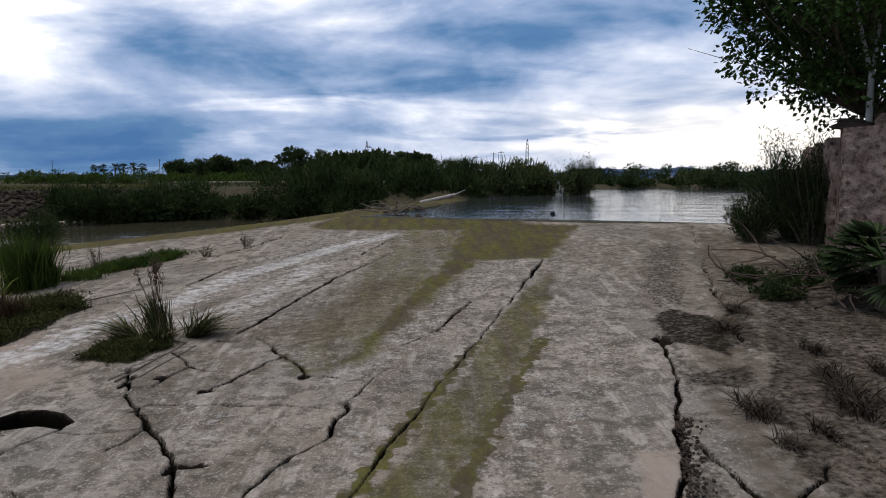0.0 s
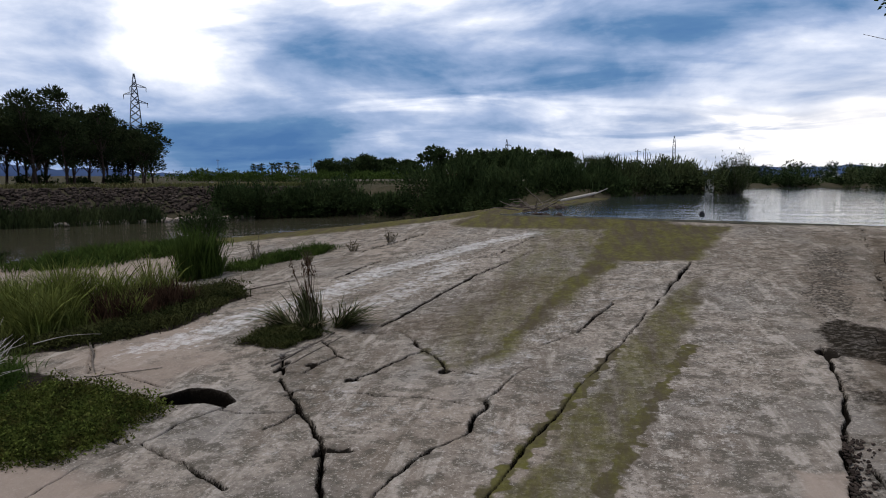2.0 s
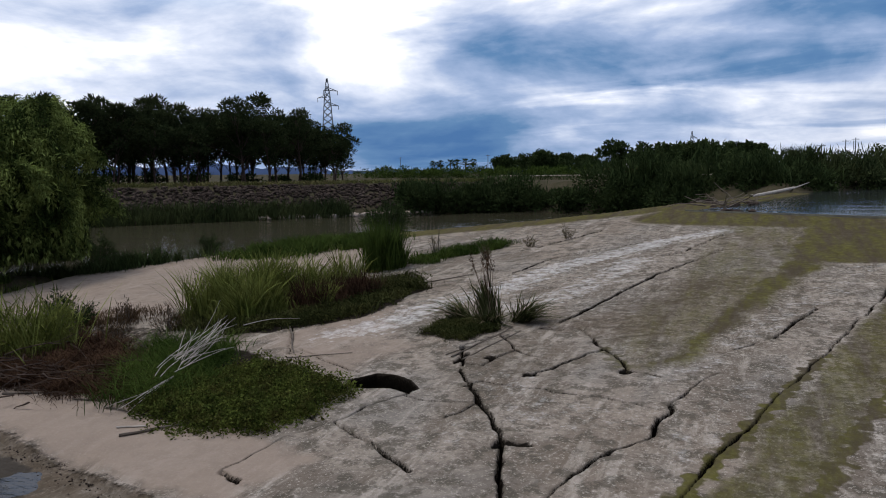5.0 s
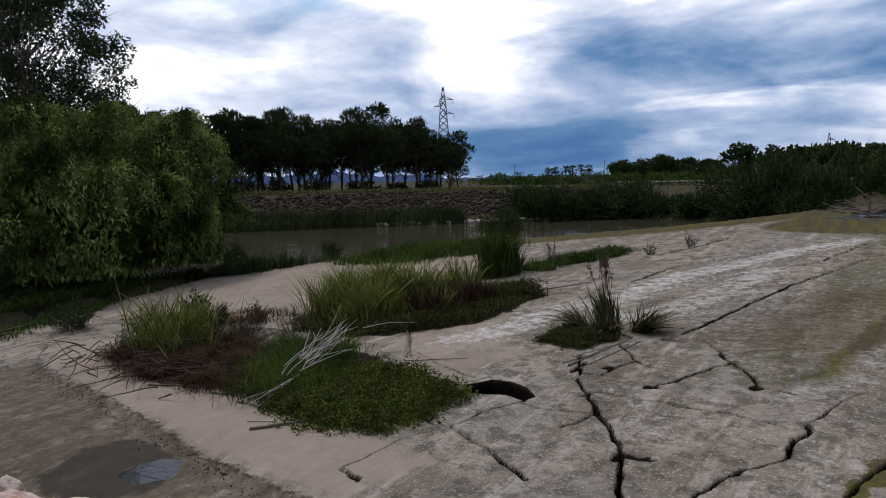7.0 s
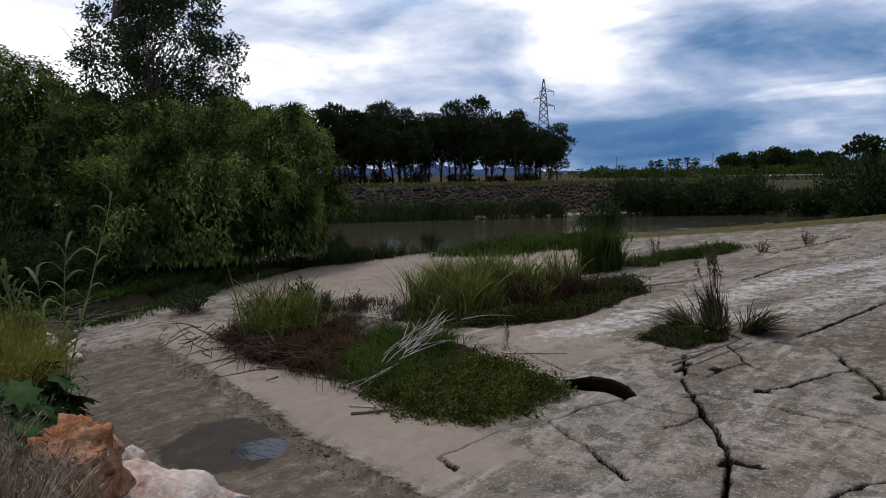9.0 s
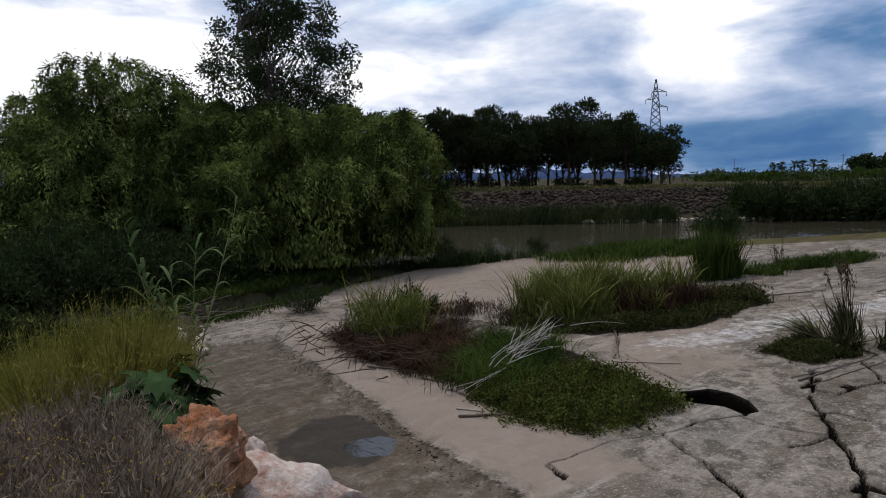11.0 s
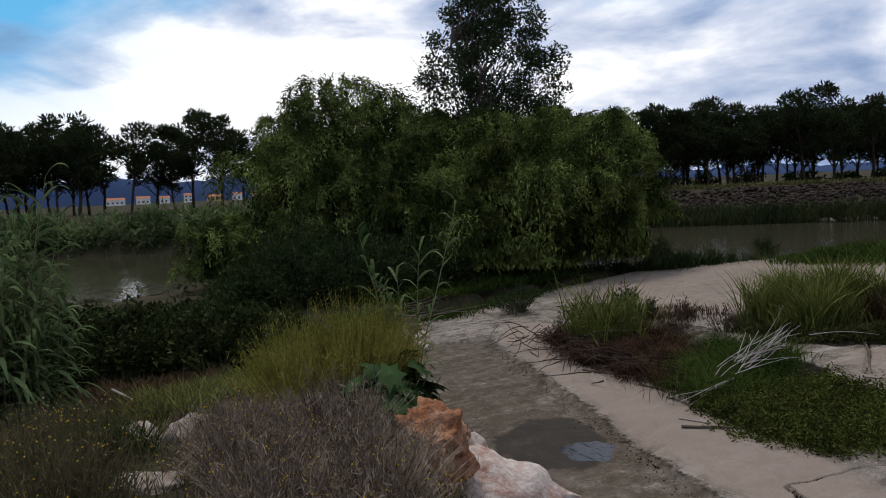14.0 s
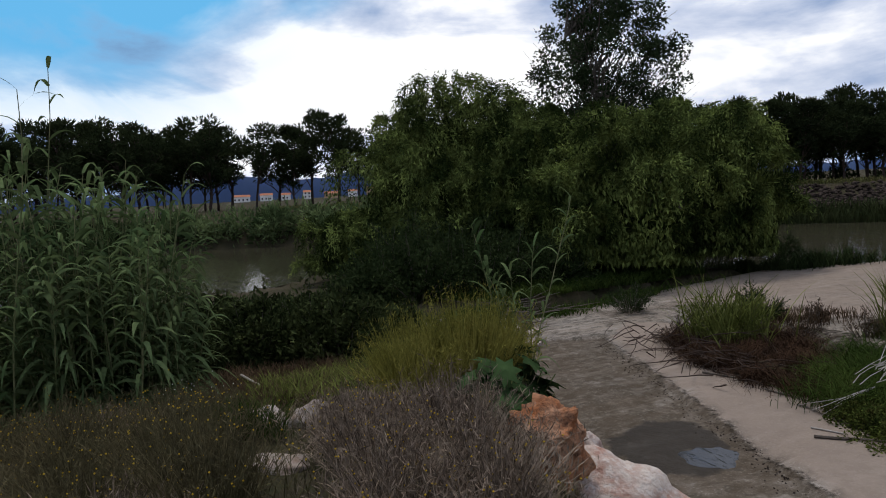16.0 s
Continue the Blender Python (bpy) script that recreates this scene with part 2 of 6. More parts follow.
WILLOW = material("willow_leaf", [(0.022, 0.033, 0.009), (0.178, 0.215, 0.058)], 0.9, 4, 0.6, 0, 0.5, 0.03, spread=(0.42, 0.62))
POPLAR = material("poplar_leaf", [(0.022, 0.034, 0.014), (0.04, 0.055, 0.025)], 0.6, 4, 0.5, 0, 0.4, 0.25)
PINE = material("pine_needle", [(0.016, 0.023, 0.010), (0.040, 0.050, 0.020)], 0.4, 3, 0.8, 0, 0.35, 0.1)
BRAMBLE = material("bramble_leaf", [(0.017, 0.024, 0.008), (0.066, 0.078, 0.028)], 1.4, 6, 0.6, 0, 0.55, 0.08)
SHRUB = material("shrub_leaf", [(0.018, 0.028, 0.010), (0.04, 0.055, 0.02)], 0.5, 4, 0.7, 0, 0.4, 0.2)
REED = material("reed_leaf", [(0.042, 0.068, 0.025), (0.155, 0.195, 0.082)], 0.6, 5, 0.55, 0, 0.35, 0.3)
GRASS = material("fresh_grass", [(0.023, 0.039, 0.009), (0.054, 0.077, 0.017)], 1.0, 6, 0.6, 0, 0.4, 0.3)
STRAW = material("dry_stem", [(0.13, 0.10, 0.06), (0.24, 0.19, 0.12)], 2, 9, 0.8, 0, 0.4, 0.1)


# ---- building blocks ----
def mesh_of(name, verts, faces, mat, smooth=False):
    me = bpy.data.meshes.new(name)
    verts, faces = np.asarray(verts, np.float32), np.asarray(faces, np.int32)
    k = faces.shape[1]
    me.vertices.add(len(verts))
    me.vertices.foreach_set("co", verts.ravel())
    me.loops.add(faces.size)
    me.loops.foreach_set("vertex_index", faces.ravel())
    me.polygons.add(len(faces))
    me.polygons.foreach_set("loop_start", np.arange(0, faces.size, k, dtype=np.int32))
    me.polygons.foreach_set("use_smooth", np.full(len(faces), smooth))
    me.update(calc_edges=True)
    me.validate()
    if mat:
        me.materials.append(mat)
    return me


def thing(name, label, category, at=(0, 0, 0), group="", kind="", turn=0):
    ob = new(name)
    ob.matrix_basis = pose(*at, 0, 0, turn)
    return tagged(ob, label, category, group, kind)


def part(name, me, parent, label="", kind=""):
    ob = new(name, me)
    ob.parent = parent
    return tagged(ob, label, kind=kind)


RNG = np.random.default_rng(7)


def unit(v):
    return v / np.maximum(np.linalg.norm(v, axis=-1, keepdims=True), 1e-9)


def leaf_blades(at, way, length, width, roll=None):
    """Small folded leaves: four corners each, from a foot along a way."""
    n = len(at)
    way = unit(np.asarray(way, float))
    side = unit(np.cross(way, unit(RNG.normal(size=(n, 3)))))
    length, width = np.broadcast_to(length, n)[:, None], np.broadcast_to(width, n)[:, None]
    lift = np.cross(side, way) * width * 0.25
    mid = at + way * length * 0.45
    v = np.stack([at, mid + side * width / 2 + lift, at + way * length, mid - side * width / 2 + lift], 1).reshape(-1, 3)
    return v, np.arange(4 * n).reshape(n, 4)


def strips(lines, width, up=(0, 0, 1)):
    """Long blades: lines is (n, k, 3); each blade tapers to its tip."""
    lines = np.asarray(lines, float)
    n, k, _ = lines.shape
    tan = unit(np.gradient(lines, axis=1))
    side = unit(np.cross(tan, unit(np.asarray(up) + RNG.normal(size=(n, 1, 3)) * 0.3)))
    prof = np.interp(np.linspace(0, 1, k), [0, 0.25, 0.7, 1], [0.6, 1, 0.75, 0.04])[None, :, None]
    w = np.broadcast_to(width, n)[:, None, None] * prof / 2
    v = np.stack([lines - side * w, lines + side * w], 2).reshape(-1, 3)
    i = (np.arange(n)[:, None] * 2 * k + np.arange(k - 1)[None, :] * 2).ravel()
    return v, np.stack([i, i + 1, i + 3, i + 2], 1)


def tubes(paths, sides=6):
    """Tapered limbs: each path is a list of (x, y, z, radius)."""
    V, F, base = [], [], 0
    a = np.arange(sides) / sides * 2 * math.pi
    for path in paths:
        q = np.asarray(path, float)
        c, r = q[:, :3], q[:, 3]
        tan = unit(np.gradient(c, axis=0))
        ref = np.where(np.abs(tan[:, 2:3]) > 0.9, np.array([[1.0, 0, 0]]), np.array([[0, 0, 1.0]]))
        s = unit(np.cross(tan, ref))
        u = np.cross(s, tan)
        ring = c[:, None] + r[:, None, None] * (np.cos(a)[None, :, None] * s[:, None] + np.sin(a)[None, :, None] * u[:, None])
        V.append(ring.reshape(-1, 3))
        k = len(q)
        i = base + (np.arange(k - 1)[:, None] * sides + np.arange(sides)[None])
        j = base + (np.arange(k - 1)[:, None] * sides + (np.arange(sides)[None] + 1) % sides)
        F.append(np.stack([i, j, j + sides, i + sides], -1).reshape(-1, 4))
        tip = base + (k - 1) * sides
        if sides == 4:
            F.append(np.array([[tip, tip + 1, tip + 2, tip + 3]]))
        elif sides == 6:
            F.append(np.array([[tip, tip + 1, tip + 2, tip + 3], [tip, tip + 3, tip + 4, tip + 5]]))
        base += k * sides
    return np.concatenate(V), np.concatenate(F)


def merged(*pairs):
    V, F, base = [], [], 0
    for v, f in pairs:
        V.append(v), F.append(f + base)
        base += len(v)
    return np.concatenate(V), np.concatenate(F)


def bent(start, way, length, n=6, droop=0.0, wander=0.15, r0=0.05, r1=0.01):
    """One limb as a wandering path with a falling radius."""
    p, w = np.array(start, float), unit(np.array(way, float))
    out = []
    for i in range(n):
        out.append((*p, r0 + (r1 - r0) * i / (n - 1)))
        w = unit(w + RNG.normal(size=3) * wander + np.array([0, 0, -droop]))
        p = p + w * length / (n - 1)
    return out


# ---- lie of the land ----
def apron_z(x, y):
    return -1.555 + 0.0533 * x + 0.0588 * y


APRON = [(13, 18.6), (9, 20.5), (3, 23.0), (-3, 25.6), (-1.2, 33), (1.5, 46), (-0.5, 46), (-3.0, 33), (-4.6, 29.7), (-8, 26.7), (-13.5, 23.5), (-16.2, 21.4),
         (-18.2, 18.5), (-20.6, 15.2), (-19.8, 11.5), (-18.2, 6.5), (-16, 2), (-8, -1), (0, -1), (9, 1), (14, 8)]
RIVER_EDGE = [(-24, 13.5), (-20.4, 15.5), (-18, 18.8), (-15.9, 21.8), (-8, 27), (-4.5, 30.2), (-1.5, 46), (-9, 53), (-21.6, 57), (-33, 41.5), (-45, 25), (-52, -2.6),
              (-58, -60), (-27, -60), (-24.5, -8), (-26, -2), (-31, 2), (-32, 10), (-28, 14)]
POOL_EDGE = [(9, 20.3), (3, 22.8), (-3, 25.4), (-1.2, 33), (1.0, 48), (6, 58), (13, 61), (16, 80), (24, 100), (60, 104), (120, 104), (120, 60), (30, 45), (14, 27), (11.5, 21)]
TOE_X = [-18, -16, -12, -8.5, -5.5, -3, 0, 3.5, 5.5, 9, 14]
TOE_Y = [6.2, 5.4, 3.8, 3.1, 2.6, 2.5, 2.6, 3.4, 4.2, 5.2, 9]


def inside_by(poly, x, y):
    """Metres by which a point lies inside a polygon (minus: outside)."""
    P = np.array(poly, float)
    d = np.full(x.shape, 1e9)
    odd = np.zeros(x.shape, bool)
    for (ax, ay), (bx, by) in zip(P, np.roll(P, -1, 0)):
        t = np.clip(((x - ax) * (bx - ax) + (y - ay) * (by - ay)) / ((bx - ax) ** 2 + (by - ay) ** 2), 0, 1)
        d = np.minimum(d, np.hypot(x - ax - t * (bx - ax), y - ay - t * (by - ay)))
        if ay != by:
            odd ^= ((ay > y) != (by > y)) & (x < (bx - ax) * (y - ay) / (by - ay) + ax)
    return np.where(odd, d, -d)


def fbm(x, y, scale, seed=0):
    """Cheap smooth relief from a few crossed waves."""
    r = np.random.default_rng(seed)
    out = np.zeros_like(x)
    for i in range(7):
        a, f, p = r.uniform(0, 6.28), scale * 1.6 ** (i * 0.6), r.uniform(0, 6.28)
        out += np.sin((x * math.cos(a) + y * math.sin(a)) * f + p) / 1.25 ** i
    return out / 3.0


def bank_z(x, y):
    """The bank that the viewer stands on: rises from the apron's near edge."""
    d = np.interp(x, TOE_X, TOE_Y) - y
    top = np.interp(x, [-24, -20, -14, -11, -8, -6, -4, 0, 12], [-2.2, -1.9, -1.75, -1.5, -1.0, -0.45, -0.25, -0.22, 0.2])
    foot = apron_z(x, np.interp(x, TOE_X, TOE_Y))
    rise = np.clip(d * 0.8, -0.6, 9)
    return np.minimum(foot + rise - 0.05, top) + 0.05 * fbm(x, y, 2.2, 3), d


def land_z(x, y):
    z = 0.55 + 0.12 * fbm(x, y, 0.15, 1)
    bz, d = bank_z(x, y)
    low = (x > -34) & (x < 16) & (y < 24) & (y > -70)
    bz = np.where(x < -19, np.maximum(-1.75 + 0.06 * fbm(x, y, 0.8, 5), -9), bz)
    z = np.where(low, bz, z)
    a = inside_by(APRON, x, y)
    z = np.where((a > -0.6) & (d < 0), apron_z(x, y) - 0.5, z)
    r = inside_by(RIVER_EDGE, x, y)
    far = r <= 0
    z = np.where(far & ~low, np.minimum(z, -1.95 + np.maximum(-r, 0) * 0.75), z)
    z = np.where(r > 0, np.minimum(z, -1.95 - np.minimum(r * 0.5, 1.2)), z)
    p = inside_by(POOL_EDGE, x, y)
    z = np.where((p <= 0) & ~low & (r < -0.5), np.minimum(z, np.maximum(-0.1 + np.maximum(-p, 0) * 0.6, z - 9)), z)
    z = np.where(p > 0, np.minimum(z, -0.1 - np.minimum(p * 0.3, 1.0)), z)
    return z


def grid(xs, ys):
    X, Y = np.meshgrid(xs, ys)
    n, m = len(xs), len(ys)
    i = (np.arange(m - 1)[:, None] * n + np.arange(n - 1)[None]).ravel()
    return X, Y, np.stack([i, i + 1, i + n + 1, i + n], 1)


def make_ground():
    u = np.linspace(-1, 1, 261)
    xs = -8 + 9 * np.sinh(u * 6.6)
    ys = 8 + 9 * np.sinh(u * 6.6)
    X, Y, F = grid(xs, ys)
    Z = land_z(X, Y)
    me = mesh_of("ground", np.stack([X, Y, Z], -1).reshape(-1, 3), F, SOIL, True)
    return tagged(new("ground", me), "earth river banks with dry soil and sparse weeds", "ground", kind="structure")


def make_water():
    for name, poly, z, mat, label in (("water", RIVER_EDGE, -1.9, RIVER, "slow muddy river below the weir"), ("water_pool", POOL_EDGE, 0.0, POOL, "rippled grey pool above the weir crest")):
        P = np.array(poly, float)
        bm = bmesh.new()
        grow = [Vector((*p, z)) for p in P]
        bm.faces.new([bm.verts.new(v) for v in grow])
        bmesh.ops.triangulate(bm, faces=bm.faces[:])
        me = bpy.data.meshes.new(name)
        bm.to_mesh(me)
        bm.free()
        me.materials.append(mat)
        tagged(new(name, me), label, "water", kind="structure")


make_ground()
make_water()


# ---- the weir apron ----
# half-width, depth, step from one side to the other, points
CRACKS_LEFT = [
    (0.055, 0.10, 0.02, [(-4.24, 7.52), (-4.5, 6.98), (-4.65, 6.48)]),
    (0.022, 0.07, 0.02, [(-4.65, 6.48), (-4.98, 5.95), (-4.97, 5.56), (-5.02, 5.09), (-4.7, 4.94)]),
    (0.024, 0.07, 0.0, [(-5.12, 6.62), (-4.87, 6.45), (-4.63, 6.45), (-3.96, 6.11), (-3.73, 5.96), (-3.2, 5.59)]),
    (0.018, 0.06, 0.0, [(-4.24, 7.4), (-3.87, 7.32), (-3.24, 7.45), (-3.29, 7.25), (-3.39, 6.89)]),
    (0.024, 0.08, 0.02, [(-3.94, 8.49), (-3.61, 7.99), (-3.24, 7.46), (-2.97, 7.07), (-2.59, 6.46), (-2.39, 5.9), (-2.1, 5.0)]),
    (0.05, 0.12, 0.02, [(-4.08, 10.19), (-4.33, 9.83), (-4.44, 9.6), (-4.22, 9.11), (-3.99, 8.74)]),
    (0.018, 0.06, 0.01, [(-3.99, 8.74), (-3.7, 8.7), (-3.66, 9.07), (-3.56, 9.56)]),
    (0.024, 0.06, 0.0, [(-4.04, 10.23), (-3.56, 9.56), (-3.21, 9.27), (-2.82, 9.14)]),
]
CRACKS_MIDDLE = [
    (0.026, 0.06, 0.01, [(-3.03, 8.42), (-2.78, 8.77), (-2.48, 9.58), (-2.29, 9.8)]),
    (0.020, 0.06, 0.0, [(-2.29, 9.8), (-1.95, 9.3), (-1.77, 8.95), (-1.34, 8.8)]),
    (0.018, 0.05, 0.0, [(-2.29, 9.8), (-2.95, 10.93), (-3.43, 10.86)]),
    (0.016, 0.05, 0.0, [(-3.64, 7.91), (-3.46, 8.11), (-2.55, 7.99), (-2.06, 7.9), (-1.18, 7.75)]),
    (0.045, 0.10, 0.03, [(-0.69, 9.08), (-0.89, 8.65), (-0.99, 8.26), (-1.12, 7.86)]),
    (0.030, 0.08, 0.02, [(-1.12, 7.86), (-1.05, 7.65), (-1.18, 7.2), (-1.15, 6.92)]),
    (0.017, 0.06, 0.02, [(-1.15, 6.92), (-1.44, 6.5), (-1.75, 5.79), (-2.1, 4.7)]),
    (0.030, 0.05, 0.01, [(-0.08, 10.71), (-0.57, 10.05)]),
    (0.020, 0.05, 0.01, [(-0.08, 10.71), (0.5, 12.6)]),
    (0.045, 0.08, 0.03, [(0.45, 9.81), (0.23, 9.14), (0.01, 8.55)]),
    (0.022, 0.06, 0.03, [(0.01, 8.55), (-0.27, 7.47), (-0.53, 6.71), (-0.79, 5.69), (-1.1, 4.4)]),
    (0.075, 0.10, 0.03, [(2.35, 16.26), (1.77, 14.42), (1.38, 12.93)]),
]
CRACKS_RIGHT = [
    (0.022, 0.05, 0.02, [(1.38, 12.93), (0.95, 11.5), (0.45, 9.81)]),
    (0.034, 0.06, -0.02, [(3.11, 9.95), (2.95, 8.92), (2.62, 7.57), (2.26, 6.63), (2.2, 6.21), (1.94, 5.42), (1.6, 4.4)]),
    (0.045, 0.07, 0.02, [(7.45, 21.04), (6.1, 16.67), (5.43, 14.32), (4.9, 12.56), (4.67, 11.64), (4.1, 9.4)]),
    (0.018, 0.05, 0.0, [(3.39, 5.85), (3.21, 5.57), (3.0, 5.45), (2.79, 5.33)]),
    (0.018, 0.05, 0.0, [(3.6, 6.98), (3.71, 6.91), (3.74, 6.76), (3.66, 6.4), (3.75, 5.71)]),
    (0.016, 0.05, 0.0, [(2.39, 6.43), (2.48, 5.85), (2.55, 5.36)]),
    (0.022, 0.05, 0.0, [(4.75, 8.95), (5.1, 8.9), (5.6, 8.85)]),
    (0.02, 0.05, 0.0, [(5.0, 14.8), (6.5, 15.3), (8.0, 15.0)]),
]
CRACKS_FAR = [
    (0.035, 0.05, 0.02, [(-3.34, 11.16), (-2.91, 12.99), (-2.32, 15.51), (-1.27, 18.66)]),
    (0.05, 0.05, 0.02, [(-2.78, 17.65), (-2.16, 18.48), (-1.45, 21.37)]),
    (0.035, 0.04, 0.02, [(-6.35, 19.34), (-5.24, 22.78)]),
    (0.03, 0.04, 0.02, [(-5.72, 15.46), (-5.25, 17.74), (-3.62, 19.92)]),
    (0.03, 0.03, 0.01, [(-8.4, 18.0), (-7.2, 20.6), (-5.9, 23.2)]),
    (0.018, 0.05, 0.0, [(-7.59, 11.79), (-6.91, 11.59), (-6.1, 11.12)]),
    (0.018, 0.05, 0.0, [(-7.0, 9.0), (-6.3, 8.6), (-5.4, 8.1)]),
    (0.018, 0.05, 0.0, [(-8.1, 10.2), (-7.6, 9.5), (-7.0, 8.75)]),
]
CRACKS = CRACKS_LEFT + CRACKS_MIDDLE + CRACKS_RIGHT + CRACKS_FAR
GRASS_BED = [(-8.9, 6.75), (-7.3, 6.05), (-5.9, 5.85), (-5.2, 6.5), (-5.05, 7.5), (-6.2, 8.1), (-7.7, 8.7), (-9.6, 9.0), (-9.9, 7.6)]
HOLE = [(-5.3, 7.78), (-5.06, 8.12), (-4.76, 8.1), (-4.45, 7.94), (-4.19, 7.68), (-4.26, 7.54), (-4.54, 7.62), (-4.86, 7.57), (-5.1, 7.55)]
SLOTS = [(-2.42, 6.42, 0.20, 0.06), (-2.6, 6.4, 0.06, 0.12), (-2.95, 8.5, 0.11, 0.07), (-1.8, 8.86, 0.09, 0.12), (-3.75, 9.08, 0.10, 0.10), (-4.16, 9.0, 0.07, 0.25), (-3.35, 10.75, 0.22, 0.09), (3.06, 9.6, 0.14, 0.2), (2.3, 6.6, 0.06, 0.12)]
CURB = [(-15.8, 9.25), (-15.1, 7.6), (-14.2, 6.33), (-12.2, 5.95), (-10.11, 5.51), (-7.78, 4.98), (-5.92, 4.58), (-4.52, 4.36), (-2.0, 3.9), (1.5, 3.6)]
CREST = [(12.8, 18.75), (9, 20.45), (6, 21.75), (3, 22.98), (0, 24.3), (-3, 25.55)]
PUDDLE = (-7.22, 4.3)


def near_line(points, x, y, wander=0.0, seed=1):
    """Distance to a broken line, and the side on which a point lies of its nearest stretch."""
    if wander:
        x, y = x + wander * fbm(x, y, 16.0, seed), y + wander * fbm(x, y, 16.0, seed + 50)
    d, side = np.full(x.shape, 1e9), np.zeros(x.shape)
    for (ax, ay), (bx, by) in zip(points[:-1], points[1:]):
        t = np.clip(((x - ax) * (bx - ax) + (y - ay) * (by - ay)) / ((bx - ax) ** 2 + (by - ay) ** 2), 0, 1)
        q = np.hypot(x - ax - t * (bx - ax), y - ay - t * (by - ay))
        s = np.sign((bx - ax) * (y - ay) - (by - ay) * (x - ax))
        side = np.where(q < d, s, side)
        d = np.minimum(d, q)
    return d, side


def soft(v, lo, hi):
    t = np.clip((v - lo) / (hi - lo), 0, 1)
    return t * t * (3 - 2 * t)


def band(points, x, y, half, feather, wander=0.1, seed=2):
    return 1 - soft(near_line(points, x, y, wander, seed)[0], half, half + feather)


def area(poly, x, y, feather):
    return soft(inside_by(poly, x + 0.12 * fbm(x, y, 4, 8), y + 0.12 * fbm(x, y, 4, 9)), -feather, feather)


def channel_side(x, y):
    return y < np.interp(x, [-15.8, -14.2, -10.11, -7.78, -5.92, -4.52, 1.5], [4.5, 6.33, 5.51, 4.98, 4.58, 4.36, 3.6])


def make_apron():
    xs = np.concatenate([np.arange(-23, -12, 0.11), np.arange(-12, -6, 0.045), np.arange(-6, 4.3, 0.018), np.arange(4.3, 14.5, 0.08)])
    ys = np.concatenate([np.arange(-1, 3.8, 0.1), np.arange(3.8, 4.6, 0.03), np.arange(4.6, 10.4, 0.018), np.arange(10.4, 17, 0.065), np.arange(17, 30, 0.17), np.arange(30, 47.5, 0.4)])
    X, Y, F = grid(xs, ys)
    s = inside_by(APRON, X, Y)
    keep = ((s > -0.8) & (Y > np.interp(X, TOE_X, TOE_Y) - 1.2)).ravel()[F].any(1)
    F = F[keep]
    used = np.unique(F)
    back = np.zeros(X.size, np.int64)
    back[used] = np.arange(len(used))
    F, x, y, s = back[F], X.ravel()[used], Y.ravel()[used], s.ravel()[used]
    z = apron_z(x, y) + 0.012 * fbm(x, y, 1.3, 11) + 0.004 * fbm(x, y, 9.0, 12) + 0.0022 * fbm(x, y, 42.0, 13) * (y < 11)
    dirt_and_shade, crack_shade = np.zeros_like(x), np.full(x.shape, -0.2)
    for i, (half, deep, step, pts) in enumerate(CRACKS):
        x0, x1, y0, y1 = min(p[0] for p in pts) - 0.8, max(p[0] for p in pts) + 0.8, min(p[1] for p in pts) - 0.8, max(p[1] for p in pts) + 0.8
        k = np.nonzero((x > x0) & (x < x1) & (y > y0) & (y < y1))[0]
        d, side = near_line(pts, x[k] + 0.05 * fbm(x[k], y[k], 3.4, 90 + i), y[k] + 0.05 * fbm(x[k], y[k], 3.7, 140 + i), 0.018, 20 + i)
        open_ = soft(fbm(x[k], y[k], 1.7, 200 + i), -0.3, 0.7)
        w = (0.010 + 0.48 * half * (0.35 + 0.65 * open_)) * (1 + 0.45 * np.clip(fbm(x[k], y[k], 9.0, 60 + i), -0.9, 0.9))
        z[k] += -deep * 2.6 * np.exp(-(d / np.maximum(w * 0.75, 0.013)) ** 2) + step * 0.5 * side * np.exp(-d / 0.25)
        # first mask paints the crack's inner shade, second the dirt beside it
        crack_shade[k] = np.maximum(crack_shade[k], w + 0.005 - d)
        dirt_and_shade[k] = np.maximum(dirt_and_shade[k], 0.58 * np.exp(-d / (0.03 + 0.9 * half)) * (0.5 + 0.8 * open_))
    h = inside_by(HOLE, x, y)
    z -= 1.3 * soft(h, -0.01, 0.09)
    z += 0.03 * np.exp(-np.hypot(x + 4.6, y - 7.45) / 0.35)
    # the cavity's darkness is painted over the hole by both masks
    dirt_and_shade = np.maximum(dirt_and_shade, 1.3 * soft(h, -0.05, 0.0))
    crack_shade = np.maximum(crack_shade, h + 0.01)
    for sx, sy, rx, ry in SLOTS:
        q = np.hypot((x - sx) / rx, (y - sy) / ry)
        z -= 0.16 * (1 - soft(q, 0.6, 1.05))
        # slots get their inner shade as dark colour
        dirt_and_shade = np.maximum(dirt_and_shade, 1 - soft(q, 0.7, 1.3))
    low = channel_side(x, y)
    cd, _ = near_line(CURB, x, y, 0.05, 5)
    z -= 0.07 * np.where(low, soft(cd, 0.0, 0.12), 0.0) + 0.02 * np.exp(-(cd / 0.09) ** 2)
    dirt_and_shade = np.maximum(dirt_and_shade, 0.50 * np.exp(-(cd / 0.06) ** 2))
    dirt_and_shade = np.maximum(dirt_and_shade, 0.42 * np.where(low, np.exp(-cd / 0.22), 0))
